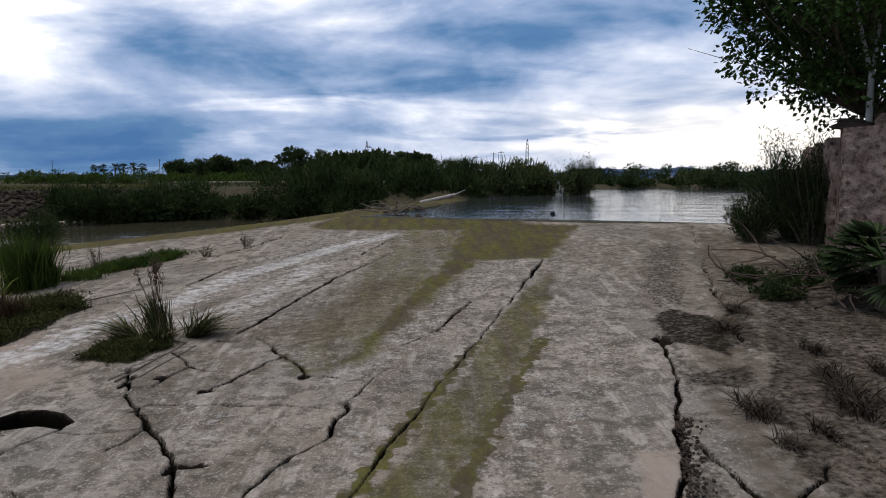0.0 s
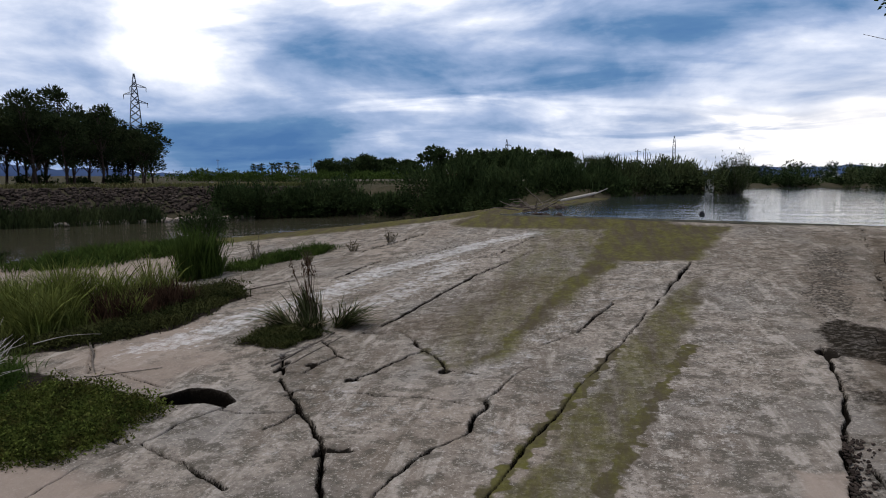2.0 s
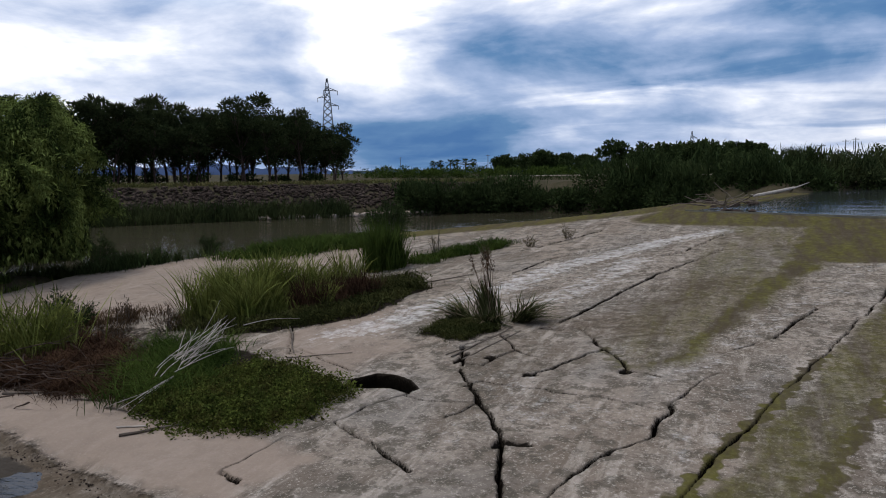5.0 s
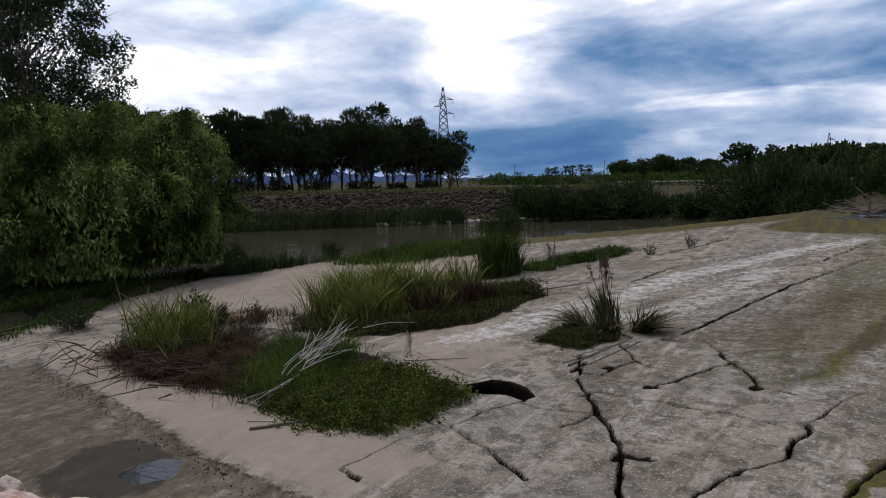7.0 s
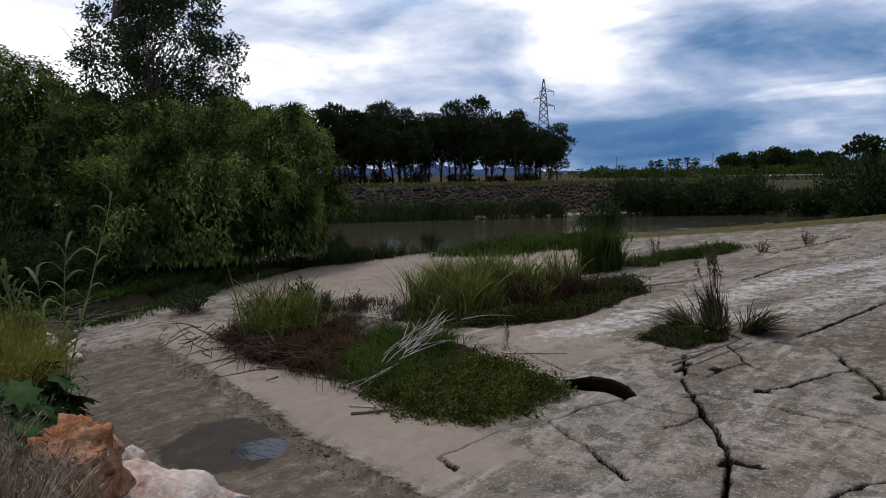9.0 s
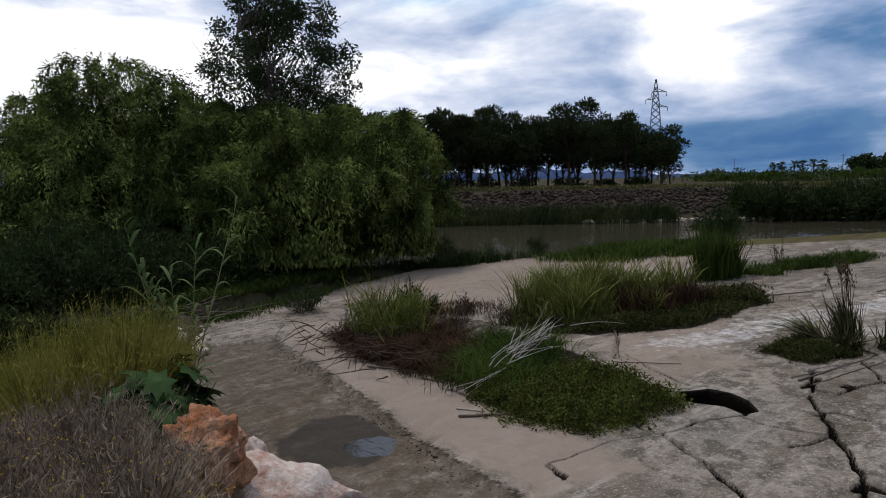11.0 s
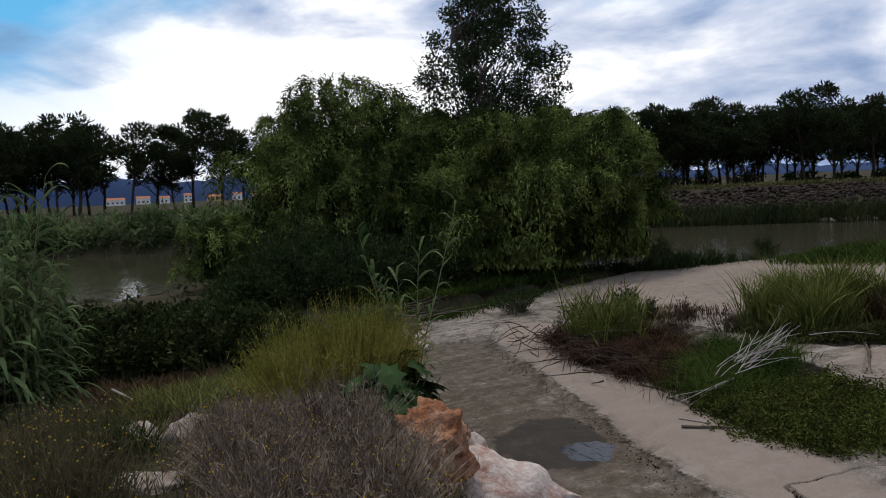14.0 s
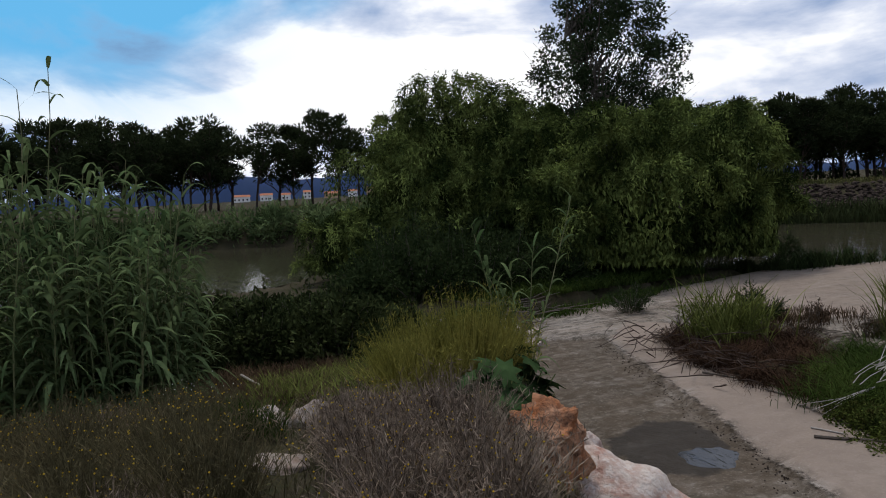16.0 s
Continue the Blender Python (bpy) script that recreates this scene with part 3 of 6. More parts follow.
    stains_and_shade = (([(3.0, 9.55), (3.21, 10.72), (3.76, 11.32), (4.19, 10.52), (4.03, 9.5), (3.72, 8.57), (3.35, 9.35)], 0.60), ([(2.72, 7.91), (2.85, 8.28), (3.8, 8.44), (3.48, 7.62), (2.97, 7.69)], 0.54),
              ([(1.94, 5.3), (2.26, 6.5), (2.55, 6.5), (2.4, 5.2)], 0.46), ([(3.6, 9.4), (4.6, 11.5), (5.0, 11.2), (4.2, 8.8)], 0.52), ([(2.6, 7.5), (3.1, 9.6), (3.35, 9.5), (2.85, 7.5)], 0.45),
              ([(-13.6, 7.1), (-10.4, 6.2), (-8.7, 6.4), (-9.0, 8.8), (-11, 9.8), (-13.2, 9.4)], 0.55), (GRASS_BED, 0.7))
    stains_and_shade += (([(-9.8, 9.2), (-8.3, 9.8), (-7.1, 11.0), (-7.0, 13.7), (-8.6, 15.4), (-9.8, 13), (-11.6, 10.6)], 0.7), ([(-5.5, 10.2), (-4.5, 9.7), (-4.0, 10.6), (-4.5, 11.4), (-5.4, 11.3)], 0.6),
               # wide right-hand patch: brown soil plus the tree's shade, painted as one darkening
               ([(5, 10.5), (6.0, 14.5), (8.4, 15.2), (9, 10), (7, 8.5)], 0.5), ([(2.9, 4), (3.2, 7), (4.2, 9), (5, 11), (8, 11), (8, 4)], 0.51), ([(4.0, 9.1), (5.0, 12.6), (6.4, 17.4), (6.7, 17.2), (5.6, 12.6), (4.8, 9.4)], 0.40))
    for poly, v in stains_and_shade:
        dirt_and_shade = np.maximum(dirt_and_shade, v * area(poly, x, y, 0.12))
    moss = np.maximum.reduce([
        0.72 * area([(0.6, 23.4), (4.2, 21.6), (2.5, 16.4), (0.9, 16.6), (-0.5, 11.8), (-1.1, 9.3), (-1.9, 9.0), (-1.4, 9.9), (-0.86, 12.5), (-0.05, 16.2)], x, y, 0.45),
        0.40 * area([(-1.6, 24.4), (2, 23), (0.6, 15), (-1.4, 8.6), (-2.5, 10)], x, y, 0.6),
        0.50 * area([(1.4, 13.0), (2.6, 15.2), (1.3, 9.5), (0.68, 7.5), (0.3, 6.4), (0.0, 4.2), (-1.0, 4.2), (-0.38, 6.6), (0.08, 8.3)], x, y, 0.16),
        0.95 * (1 - soft(s, 0.8, 2.6)) * (1 - soft(x, 1.5, 3.5)) * soft(y, 19, 22.5),
        0.5 * band([(-1.85, 9.05), (-2.3, 9.8)], x, y, 0.05, 0.15), 0.72 * band([(1.44, 9.97), (0.75, 7.83), (0.35, 6.42), (0.05, 5.3), (-0.1, 4.4)], x, y, 0.03, 0.12, 0.1, 61),
        0.74 * band([(0.45, 9.81), (-0.27, 7.47), (-0.79, 5.69), (-1.1, 4.4)], x, y, 0.05, 0.10, 0.08, 62), 0.9 * soft(y - 0.0, 29, 31)])
    white = np.maximum.reduce([
        0.46 * band([(-6.5, 10.2), (-6.17, 12.05), (-5.36, 13.53), (-4.79, 16.16), (-3.11, 19.75), (-1.5, 22.0)], x, y, 0.2, 0.75, 0.3, 31),
        0.44 * band([(-7.0, 9.9), (-6.2, 11.2)], x, y, 0.2, 0.6, 0.3, 32),
        0.42 * band([(-4.5, 12.1), (-3.72, 13.63), (-3.12, 17.12)], x, y, 0.25, 0.6, 0.3, 33),
        0.30 * band([(4.4, 21), (2.95, 13.6), (1.75, 9.0), (0.95, 6.3)], x, y, 0.25, 0.4, 0.15, 34),
        0.34 * band([(-1.36, 8.93), (-0.6, 10.36), (0.2, 12.33), (1.7, 16.5)], x, y, 0.2, 0.4, 0.2, 35),
        0.34 * band([(-3.0, 7.9), (-3.2, 8.3), (-2.7, 7.6)], x, y, 0.2, 0.5, 0.2, 36),
        0.32 * band([(-0.9, 6.4), (-0.5, 8.2), (0.1, 9.8)], x, y, 0.15, 0.25, 0.1, 37), 0.32 * band([(-3.4, 6.4), (-2.4, 7.2), (-1.6, 7.4)], x, y, 0.2, 0.5, 0.3, 38)])
    pink = np.maximum.reduce([np.where(low, 0.05, 0.0),
        0.8 * area([(-15.5, 7.6), (-14.0, 6.4), (-10, 5.55), (-7.5, 4.98), (-4.6, 4.45), (-4.2, 5.5), (-6.0, 6.2), (-8.5, 7), (-13, 9)], x, y, 0.2),
        0.7 * area([(1.5, 4.6), (1.73, 6.3), (2.15, 6.3), (1.8, 4.6)], x, y, 0.08), 0.3 * area([(2.9, 4), (3.3, 7), (5, 9.5), (7, 9), (6, 4)], x, y, 0.5),
        0.6 * area([(-22, 16), (-19, 10), (-13, 9.5), (-10, 13), (-11, 20), (-15, 21)], x, y, 1.0), 0.55 * area([(-8.2, 9.4), (-5.6, 7.9), (-5.2, 9.4), (-6.2, 10.6), (-7, 12)], x, y, 0.4)])
    streak = np.maximum.reduce([np.where(low, 0.58, 0.0), 0.52 * area([(-3.5, 11.2), (-1.73, 14.74), (-0.5, 15.7), (-1.3, 10.5), (-2.4, 9.6)], x, y, 0.8), 0.35 * area([(2.6, 16), (4.6, 20.5), (7.0, 20.4), (4.4, 10)], x, y, 0.8),
                                0.55 * area([(2.2, 3.5), (3.0, 8.6), (4.4, 11.5), (6.8, 19), (10, 17), (10, 3.5)], x, y, 0.25), 0.38 * area([(-4.6, 9.6), (-3.6, 10.6), (-2.0, 9.4), (-2.6, 8.2), (-3.9, 8.3)], x, y, 0.3)])
    coarse = 0.28 + 0.72 * np.maximum.reduce([soft(white, 0.2, 0.5), area([(-1.7, 4), (-1.2, 7), (-1.4, 9), (-4, 12), (-6, 14), (-4, 23), (5.5, 21), (3.0, 11), (2.2, 8.0), (0.9, 5.6), (0.2, 4)], x, y, 0.3)]) * (1 - 0.6 * band([(-0.9, 5.0), (-0.6, 7.5), (0.2, 10.5)], x, y, 0.2, 0.3))
    pebble = np.maximum(0.52 * area([(5.03, 17.94), (6.2, 17.53), (4.26, 11.41), (3.2, 10.6), (3.43, 12.91)], x, y, 0.4), 0.42 * area([(1.95, 4.6), (2.25, 6.4), (2.5, 6.4), (2.3, 4.6)], x, y, 0.1))
    wet = 0.75 * area([(-8.4, 3.5), (-7.2, 3.3), (-6.6, 3.9), (-6.75, 4.4), (-7.4, 4.7), (-8.3, 4.85), (-8.8, 4.3)], x, y, 0.18)
    pud = np.hypot((x - PUDDLE[0]) / 0.42, (y - PUDDLE[1]) / 0.5)
    flat = 1 - soft(pud, 0.9, 2.2)
    z = z * (1 - flat) + (apron_z(*PUDDLE) - 0.10 + 0.02 * soft(pud, 0.3, 1.2) + 0.007 * fbm(x, y, 9.0, 71)) * flat
    z = np.where(y > 23.2, np.minimum(z, 0.03 + 0.02 * fbm(x, y, 2, 4)), z)
    rise = 1 - soft(near_line(CREST, x, y)[0], 0.15, 1.6)
    z = np.maximum(z, z * (1 - rise) + 0.012 * rise)
    z -= np.maximum(-s, 0) * 1.3
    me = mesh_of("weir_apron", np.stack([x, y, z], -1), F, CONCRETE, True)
    for name, v in (("dirt_and_shade", dirt_and_shade), ("moss", moss), ("white", white), ("pink", pink), ("streak", streak), ("wet", wet), ("coarse", coarse), ("pebble", pebble), ("crack_shade", crack_shade)):
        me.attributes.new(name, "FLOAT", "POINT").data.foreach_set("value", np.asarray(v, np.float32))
    ob = tagged(new("weir_apron", me), "cracked sloping concrete weir apron with moss bands and white scour", "weir", kind="structure")
    # the crest sill where the pool meets the apron
    pts = np.array([(12.8, 18.75, 0.02), (9, 20.45, 0.03), (6, 21.75, 0.03), (3, 22.98, 0.02), (0, 24.3, 0.0), (-3, 25.55, 0.0)])
    v, f = tubes([[(*p, 0.07) for p in pts]], 6)
    part("crest_sill", mesh_of("crest_sill", v, f, material("wet_sill", [(0.05, 0.048, 0.04), (0.09, 0.085, 0.06)], 3, 20, 0.5, 0.4)), ob, "dark wet concrete lip along the crest")
    return ob


make_apron()
a = np.linspace(0, 2 * math.pi, 40, endpoint=False)
r = 1 + 0.12 * np.sin(3 * a + 1) + 0.08 * np.sin(5 * a)
rim = np.stack([PUDDLE[0] + 0.34 * r * np.cos(a), PUDDLE[1] + 0.36 * r * np.sin(a), 0 * a + apron_z(*PUDDLE) - 0.09], 1)
v = np.concatenate([rim, [[*PUDDLE, apron_z(*PUDDLE) - 0.09]]])
i = np.arange(40)
PUDDLE_WATER = water_material("puddle_water", (0.02, 0.019, 0.018), 0.12, 3.0)
tagged(new("puddle", mesh_of("puddle", v, np.stack([i, (i + 1) % 40, np.full(40, 40)], 1), PUDDLE_WATER)), "small shallow puddle lying on dark concrete", "puddle", kind="structure")


# ---- plants: builders ----
def polar(az, d, z=0.0):
    a = radians(az)
    return np.array([-d * math.sin(a), d * math.cos(a), z])


def ground_at(x, y):
    z = land_z(np.array([float(x)]), np.array([float(y)]))[0]
    if inside_by(APRON, np.array([float(x)]), np.array([float(y)]))[0] > 0 and y > np.interp(x, TOE_X, TOE_Y):
        z = apron_z(x, y) - (0.07 if channel_side(x, y) else 0)
    return float(z)


def grounds(x, y):
    z = land_z(x, y)
    on = (inside_by(APRON, x, y) > 0) & (y > np.interp(x, TOE_X, TOE_Y))
    return np.where(on, apron_z(x, y) - np.where(channel_side(x, y), 0.07, 0), z)


def willow(at, lobes, label, strands):
    """A weeping crown: each lobe is (dx, dy, top, radius, skirt) about the foot; heights are over the foot."""
    ob = thing("willow_tree", label, "tree", at, "willows by the weir")
    limbs = [bent((0, 0, -0.2), (0.1, 0.05, 1), 2.2, 5, 0, 0.1, 0.32, 0.24)]
    top = np.array(limbs[0][-1][:3])
    V = []
    for dx, dy, h, r, skirt in lobes:
        crown = np.array([dx, dy, h * 0.72])
        for k in range(3):
            aim = crown * [1, 1, 0.8] + RNG.normal(size=3) * [r * 0.25, r * 0.25, 0.3]
            limbs.append(bent(top, aim - top, np.linalg.norm(aim - top) * 0.75, 7, 0.03, 0.14, 0.14, 0.025))
        # smaller domes over the lobe's dome, each a fountain of hanging strands
        nb = max(12, int(strands / 115 * (r / 3.0) ** 2))
        ang = np.arange(nb) * 2.4 + RNG.normal(size=nb) * 0.3
        rad = np.sqrt((np.arange(nb) + 0.5) / nb) * 0.92
        hub = np.stack([dx + r * rad * np.cos(ang), dy + r * rad * np.sin(ang), h - (h - skirt) * 0.72 * rad ** 2.2 * RNG.uniform(0.6, 1.15, nb) - 0.35 + RNG.normal(size=nb) * 0.22], 1)
        sub = RNG.uniform(0.65, 1.45, nb) * min(1.0, r / 2.6)
        idx = np.repeat(np.arange(nb), 115)
        n = len(idx)
        # strands hang in ropes with gaps between them
        ropes = 8
        rope = idx * ropes + RNG.integers(0, ropes, n)
        a2 = RNG.uniform(0, 2 * math.pi, nb * ropes)[rope] + RNG.normal(size=n) * 0.13
        o = np.clip(np.sqrt(RNG.uniform(0, 1, nb * ropes))[rope] + RNG.normal(size=n) * 0.07, 0, 1.1)
        long_ = RNG.uniform(0.35, 1.0, nb * ropes)[rope] * RNG.uniform(0.75, 1.0, n)
        start = hub[idx] + np.stack([np.cos(a2) * o * 0.75, np.sin(a2) * o * 0.75, 0.45 * (1 - o ** 2) + RNG.normal(size=n) * 0.08], 1) * sub[idx][:, None]
        hang = RNG.uniform(0.0, 1.0, nb) ** 1.2 * 2.2
        room = np.maximum(start[:, 2] - skirt - hang[idx] - RNG.uniform(-0.3, 0.5, n), 0.25)
        drop = np.minimum(long_ * RNG.uniform(0.7, 2.3, nb)[idx] * (0.35 + sub[idx]), room)
        out = np.stack([np.cos(a2), np.sin(a2), 0 * a2], 1) * (sub[idx] * RNG.uniform(0.35, 0.95, n))[:, None]
        m = 13
        t = np.linspace(0, 1, m)[None, :, None]
        line = start[:, None] + out[:, None] * np.sqrt(t) + np.array([0, 0, -1.0]) * drop[:, None, None] * t ** 1.6 + np.array([0, 0, 0.12]) * np.sin(t * math.pi)
        line = line + RNG.normal(size=line.shape) * 0.03
        way = np.gradient(line, axis=1) + RNG.normal(size=line.shape) * 0.05
        keep = RNG.uniform(size=(n, m)) < 0.92
        V.append((line[keep], way[keep]))
    at_, way_ = np.concatenate([a for a, _ in V]), np.concatenate([b for _, b in V])
    # the shaded leaf mass inside the crown
    inner = []
    for dx, dy, h, r, skirt in lobes:
        q = unit(RNG.normal(size=(5000, 3))) * RNG.uniform(0.2, 0.78, (5000, 1))
        q[:, 2] = np.abs(q[:, 2])
        inner.append(np.array([dx, dy, skirt + 0.35]) + q * [r, r, (h - skirt) * 0.95])
    inner = np.concatenate(inner)
    part("inner_crown", mesh_of("inner_crown", *leaf_blades(inner, RNG.normal(size=inner.shape) * 0.4 + [0, 0, -1.0], 0.24, 0.10), WILLOW), ob, "shaded inner leaves")
    v, f = leaf_blades(at_, unit(way_) + RNG.normal(size=way_.shape) * 0.55, RNG.uniform(0.13, 0.25, len(at_)), RNG.uniform(0.035, 0.055, len(at_)))
    part("trunk", mesh_of("trunk", *tubes(limbs, 6), BARK, True), ob, "grey-brown forked trunk")
    part("crown", mesh_of("crown", v, f, WILLOW), ob, "hanging strands of narrow green leaves")
    return ob


def broadleaf(name, at, height, base, spread, leaf, count, label, mat, clumps=60, up=0.8, group="", lean=(0, 0), bark=None, category="tree", form="oval", clump=0.30):
    """A trunk, rising limbs and twigs with a crown of leaf clumps."""
    ob = thing(name, label, category, at, group)
    limbs = [bent((0, 0, -0.3), (lean[0] * 0.1, lean[1] * 0.1, 1), height * 0.8, 9, 0, 0.06, height * 0.012 + 0.03, 0.02)]
    spine = np.array(limbs[0])[:, :3]
    P, W = [], []
    for k in range(clumps):
        t = RNG.uniform(0, 1)
        if form == "oval":
            wide = spread * math.sin(math.pi * (0.12 + 0.8 * t)) ** 0.75
        else:
            wide = spread * (1 - 0.55 * t)
        z = base + (height - base) * t
        a, r = RNG.uniform(0, 2 * math.pi), wide * math.sqrt(RNG.uniform(0.05, 1))
        c = np.array([r * math.cos(a) + lean[0] * t, r * math.sin(a) + lean[1] * t, z])
        root = spine[min(len(spine) - 1, int(max(0.15, (z - 0.9 * r * up) / (height * 0.8)) * (len(spine) - 1)))]
        limbs.append(bent(root, c - root, np.linalg.norm(c - root), 5, 0, 0.12, 0.0025 * height + 0.008, 0.005))
        n = count // clumps
        s = spread * clump
        q = unit(RNG.normal(size=(n, 3))) * RNG.uniform(0, 1, (n, 1)) ** 0.45 * [s, s, s * 0.8]
        P.append(c + q), W.append(q + RNG.normal(size=(n, 3)) * s * 0.4 + [0, 0, -0.12 * s])
    P, W = np.concatenate(P), np.concatenate(W)
    v, f = leaf_blades(P, W, RNG.uniform(0.7, 1.3, len(P)) * leaf, RNG.uniform(0.6, 1.0, len(P)) * leaf * 0.75)
    part("trunk", mesh_of("trunk", *tubes(limbs, 6), bark or BARK, True), ob)
    part("crown", mesh_of("crown", v, f, mat), ob)
    return ob


def pine(at, height, seed, label):
    """A stone-pine like tree: bare trunk, forked limbs, flat-bottomed needle clouds."""
    ob = thing("pine_tree", label, "tree", at, "pines on the far bank")
    lean = RNG.normal(size=2) * 0.09
    trunk = bent((0, 0, -0.3), (lean[0], lean[1], 1), height * 0.92, 9, 0, 0.06, 0.16, 0.04)
    limbs, P = [trunk], []
    spine = np.array(trunk)[:, :3]
    start = RNG.uniform(0.30, 0.42)
    for k in range(30):
        t = RNG.uniform(0.0, 1.0) ** 0.85 if k else 1.0
        up = start + (1 - start) * t
        r = height * 0.27 * math.sin(math.pi * (0.14 + 0.72 * (1 - t))) ** 0.7 * RNG.uniform(0.25, 1.1)
        a = RNG.uniform(0, 2 * math.pi)
        root = spine[int(min(0.98, max(0.25, up - 0.16)) * (len(spine) - 1))]
        q = spine[int(min(0.99, up) * (len(spine) - 1))]
        c = np.array([q[0] + r * math.cos(a), q[1] + r * math.sin(a), height * (0.02 + 0.96 * up) + RNG.normal() * 0.15])
        limbs.append(bent(root, c - root, np.linalg.norm(c - root), 5, 0, 0.14, 0.045, 0.012))
        n, s = 90, RNG.uniform(0.5, 0.95) * height / 8
        q = unit(RNG.normal(size=(n, 3))) * RNG.uniform(0.2, 1, (n, 1)) ** 0.5 * [s, s, s * 0.62]
        P.append((c + q, q + [0, 0, s * 0.35] + RNG.normal(size=(n, 3)) * 0.25))
    at_, way = np.concatenate([p for p, _ in P]), np.concatenate([w for _, w in P])
    v, f = leaf_blades(at_, way, RNG.uniform(0.30, 0.55, len(at_)), RNG.uniform(0.10, 0.18, len(at_)))
    part("trunk", mesh_of("trunk", *tubes(limbs, 4), PINE_BARK, True), ob, "dark bare trunk with forked limbs")
    part("crown", mesh_of("crown", v, f, PINE), ob, "dark needle clumps")
    return ob


def blades_at(feet, height, width, k=5, bend=0.5, spread=0.25):
    """Grass or reed blades from their feet, leaning and bowing over."""
    n = len(feet)
    a = RNG.uniform(0, 2 * math.pi, n)
    h = np.broadcast_to(height, n) * RNG.uniform(0.6, 1.15, n)
    t = np.linspace(0, 1, k)[None, :, None]
    side = np.stack([np.cos(a), np.sin(a), 0 * a], 1)[:, None]
    lean = (RNG.uniform(0, spread, n))[:, None, None]
    bow = (RNG.uniform(0.2, 1.0, n) * bend)[:, None, None]
    H = h[:, None, None]
    line = feet[:, None] + np.array([0, 0, 1.0]) * H * (t - 0.42 * bow * t ** 2.5) + side * H * (lean * t + bow * 0.65 * t ** 2.2)
    return strips(line, np.broadcast_to(width, n) * RNG.uniform(0.6, 1.2, n))


def scatter(poly, n, edge=0.0):
    """Random places inside a polygon, thinning out at the edge."""
    P = np.array(poly, float)
    lo, hi = P.min(0), P.max(0)
    out = np.zeros((0, 2))
    while len(out) < n:
        q = RNG.uniform(lo, hi, (n * 3, 2))
        s = inside_by(poly, q[:, 0], q[:, 1]) + (0.5 * edge * fbm(q[:, 0], q[:, 1], 3.0 / max(edge, 0.2), 77) if edge else 0)
        out = np.concatenate([out, q[s > (RNG.uniform(0, edge, len(q)) if edge else 0)]])
    out = out[:n]
    return np.column_stack([out, grounds(out[:, 0], out[:, 1])])


def shrub(name, at, r, h, count, leaf, label, mat, category="shrub", group="", stems=24, droop=0.0, slim=0.4, stem_mat=None, kind=""):
    """A many-stemmed bush: thin stems fanning from the foot, leaves along and about them."""
    ob = thing(name, label, category, at, group, kind)
    limbs, P, W = [], [], []
    per = max(4, count // stems)
    for k in range(stems):
        a, out = RNG.uniform(0, 2 * math.pi), math.sqrt(RNG.uniform(0, 1))
        tip = np.array([r * out * math.cos(a), r * out * math.sin(a), h * (1 - 0.55 * out ** 2) * RNG.uniform(0.75, 1.12)])
        foot = np.array([tip[0] * 0.25, tip[1] * 0.25, -0.05])
        limb = bent(foot, tip - foot, np.linalg.norm(tip - foot), 6, droop, 0.10, 0.008 + 0.008 * h, 0.003)
        limbs.append(limb)
        q = np.array(limb)[:, :3]
        t = RNG.uniform(0.12, 1.0, per) ** 0.8 * (len(q) - 1.001)
        i = t.astype(int)
        p = q[i] + (q[i + 1] - q[i]) * (t - i)[:, None] + RNG.normal(size=(per, 3)) * [0.10 * r, 0.10 * r, 0.06 * h]
        P.append(p), W.append((tip - foot) / np.linalg.norm(tip - foot) * 0.7 + RNG.normal(size=(per, 3)) * 0.6)
    P, W = np.concatenate(P), np.concatenate(W)
    P[:, 2] = np.maximum(P[:, 2], 0.0)
    v, f = leaf_blades(P, W, RNG.uniform(0.6, 1.3, len(P)) * leaf, RNG.uniform(0.7, 1.2, len(P)) * leaf * slim)
    part("stemwork", mesh_of("stemwork", *tubes(limbs, 4), stem_mat or BARK), ob)
    part("foliage", mesh_of("foliage", v, f, mat), ob)
    return ob


def grass_stand(name, poly, n, height, width, label, mat, category="grass", edge=0.3, bend=0.5, kind="stuff", spread=0.3, k=5, tufts=0, loose=0.13):
    """Blades over a patch of ground; tufts: how many clumps of their own height they gather in."""
    if tufts:
        c = scatter(poly, tufts, edge)
        i = RNG.integers(0, tufts, n)
        q = c[i, :2] + RNG.normal(size=(n, 2)) * loose * RNG.uniform(0.4, 1.3, tufts)[i][:, None]
        feet = np.column_stack([q, grounds(q[:, 0], q[:, 1])])
        height = height * RNG.uniform(0.35, 1.25, tufts)[i]
    else:
        feet = scatter(poly, n, edge)
    v, f = blades_at(feet, height, width, k, bend, spread)
    return tagged(new(name, mesh_of(name, v, f, mat)), label, category, kind=kind)


PINE_BARK = material("pine_bark", [(0.035, 0.025, 0.02), (0.07, 0.05, 0.04)], 4, 20, 0.9, 0.5)
DULL = material("dull_weed", [(0.062, 0.055, 0.027), (0.125, 0.10, 0.052)], 1.2, 7, 0.8, 0, 0.4, 0.15)
RED = material("red_brown_weed", [(0.05, 0.031, 0.019), (0.088, 0.06, 0.034)], 1.5, 8, 0.85, 0, 0.4, 0.15)
DEAD = material("bleached_wood", [(0.22, 0.195, 0.17), (0.36, 0.32, 0.28)], 3, 18, 0.85, 0.2, 0.3)
FARREED = material("far_reed", [(0.022, 0.032, 0.013), (0.056, 0.066, 0.026)], 0.25, 2, 0.8, 0, 0.45, 0.2)
YELLOW = material("broom_stem", [(0.120, 0.112, 0.022), (0.26, 0.23, 0.058)], 1.5, 8, 0.7, 0, 0.35, 0.25)
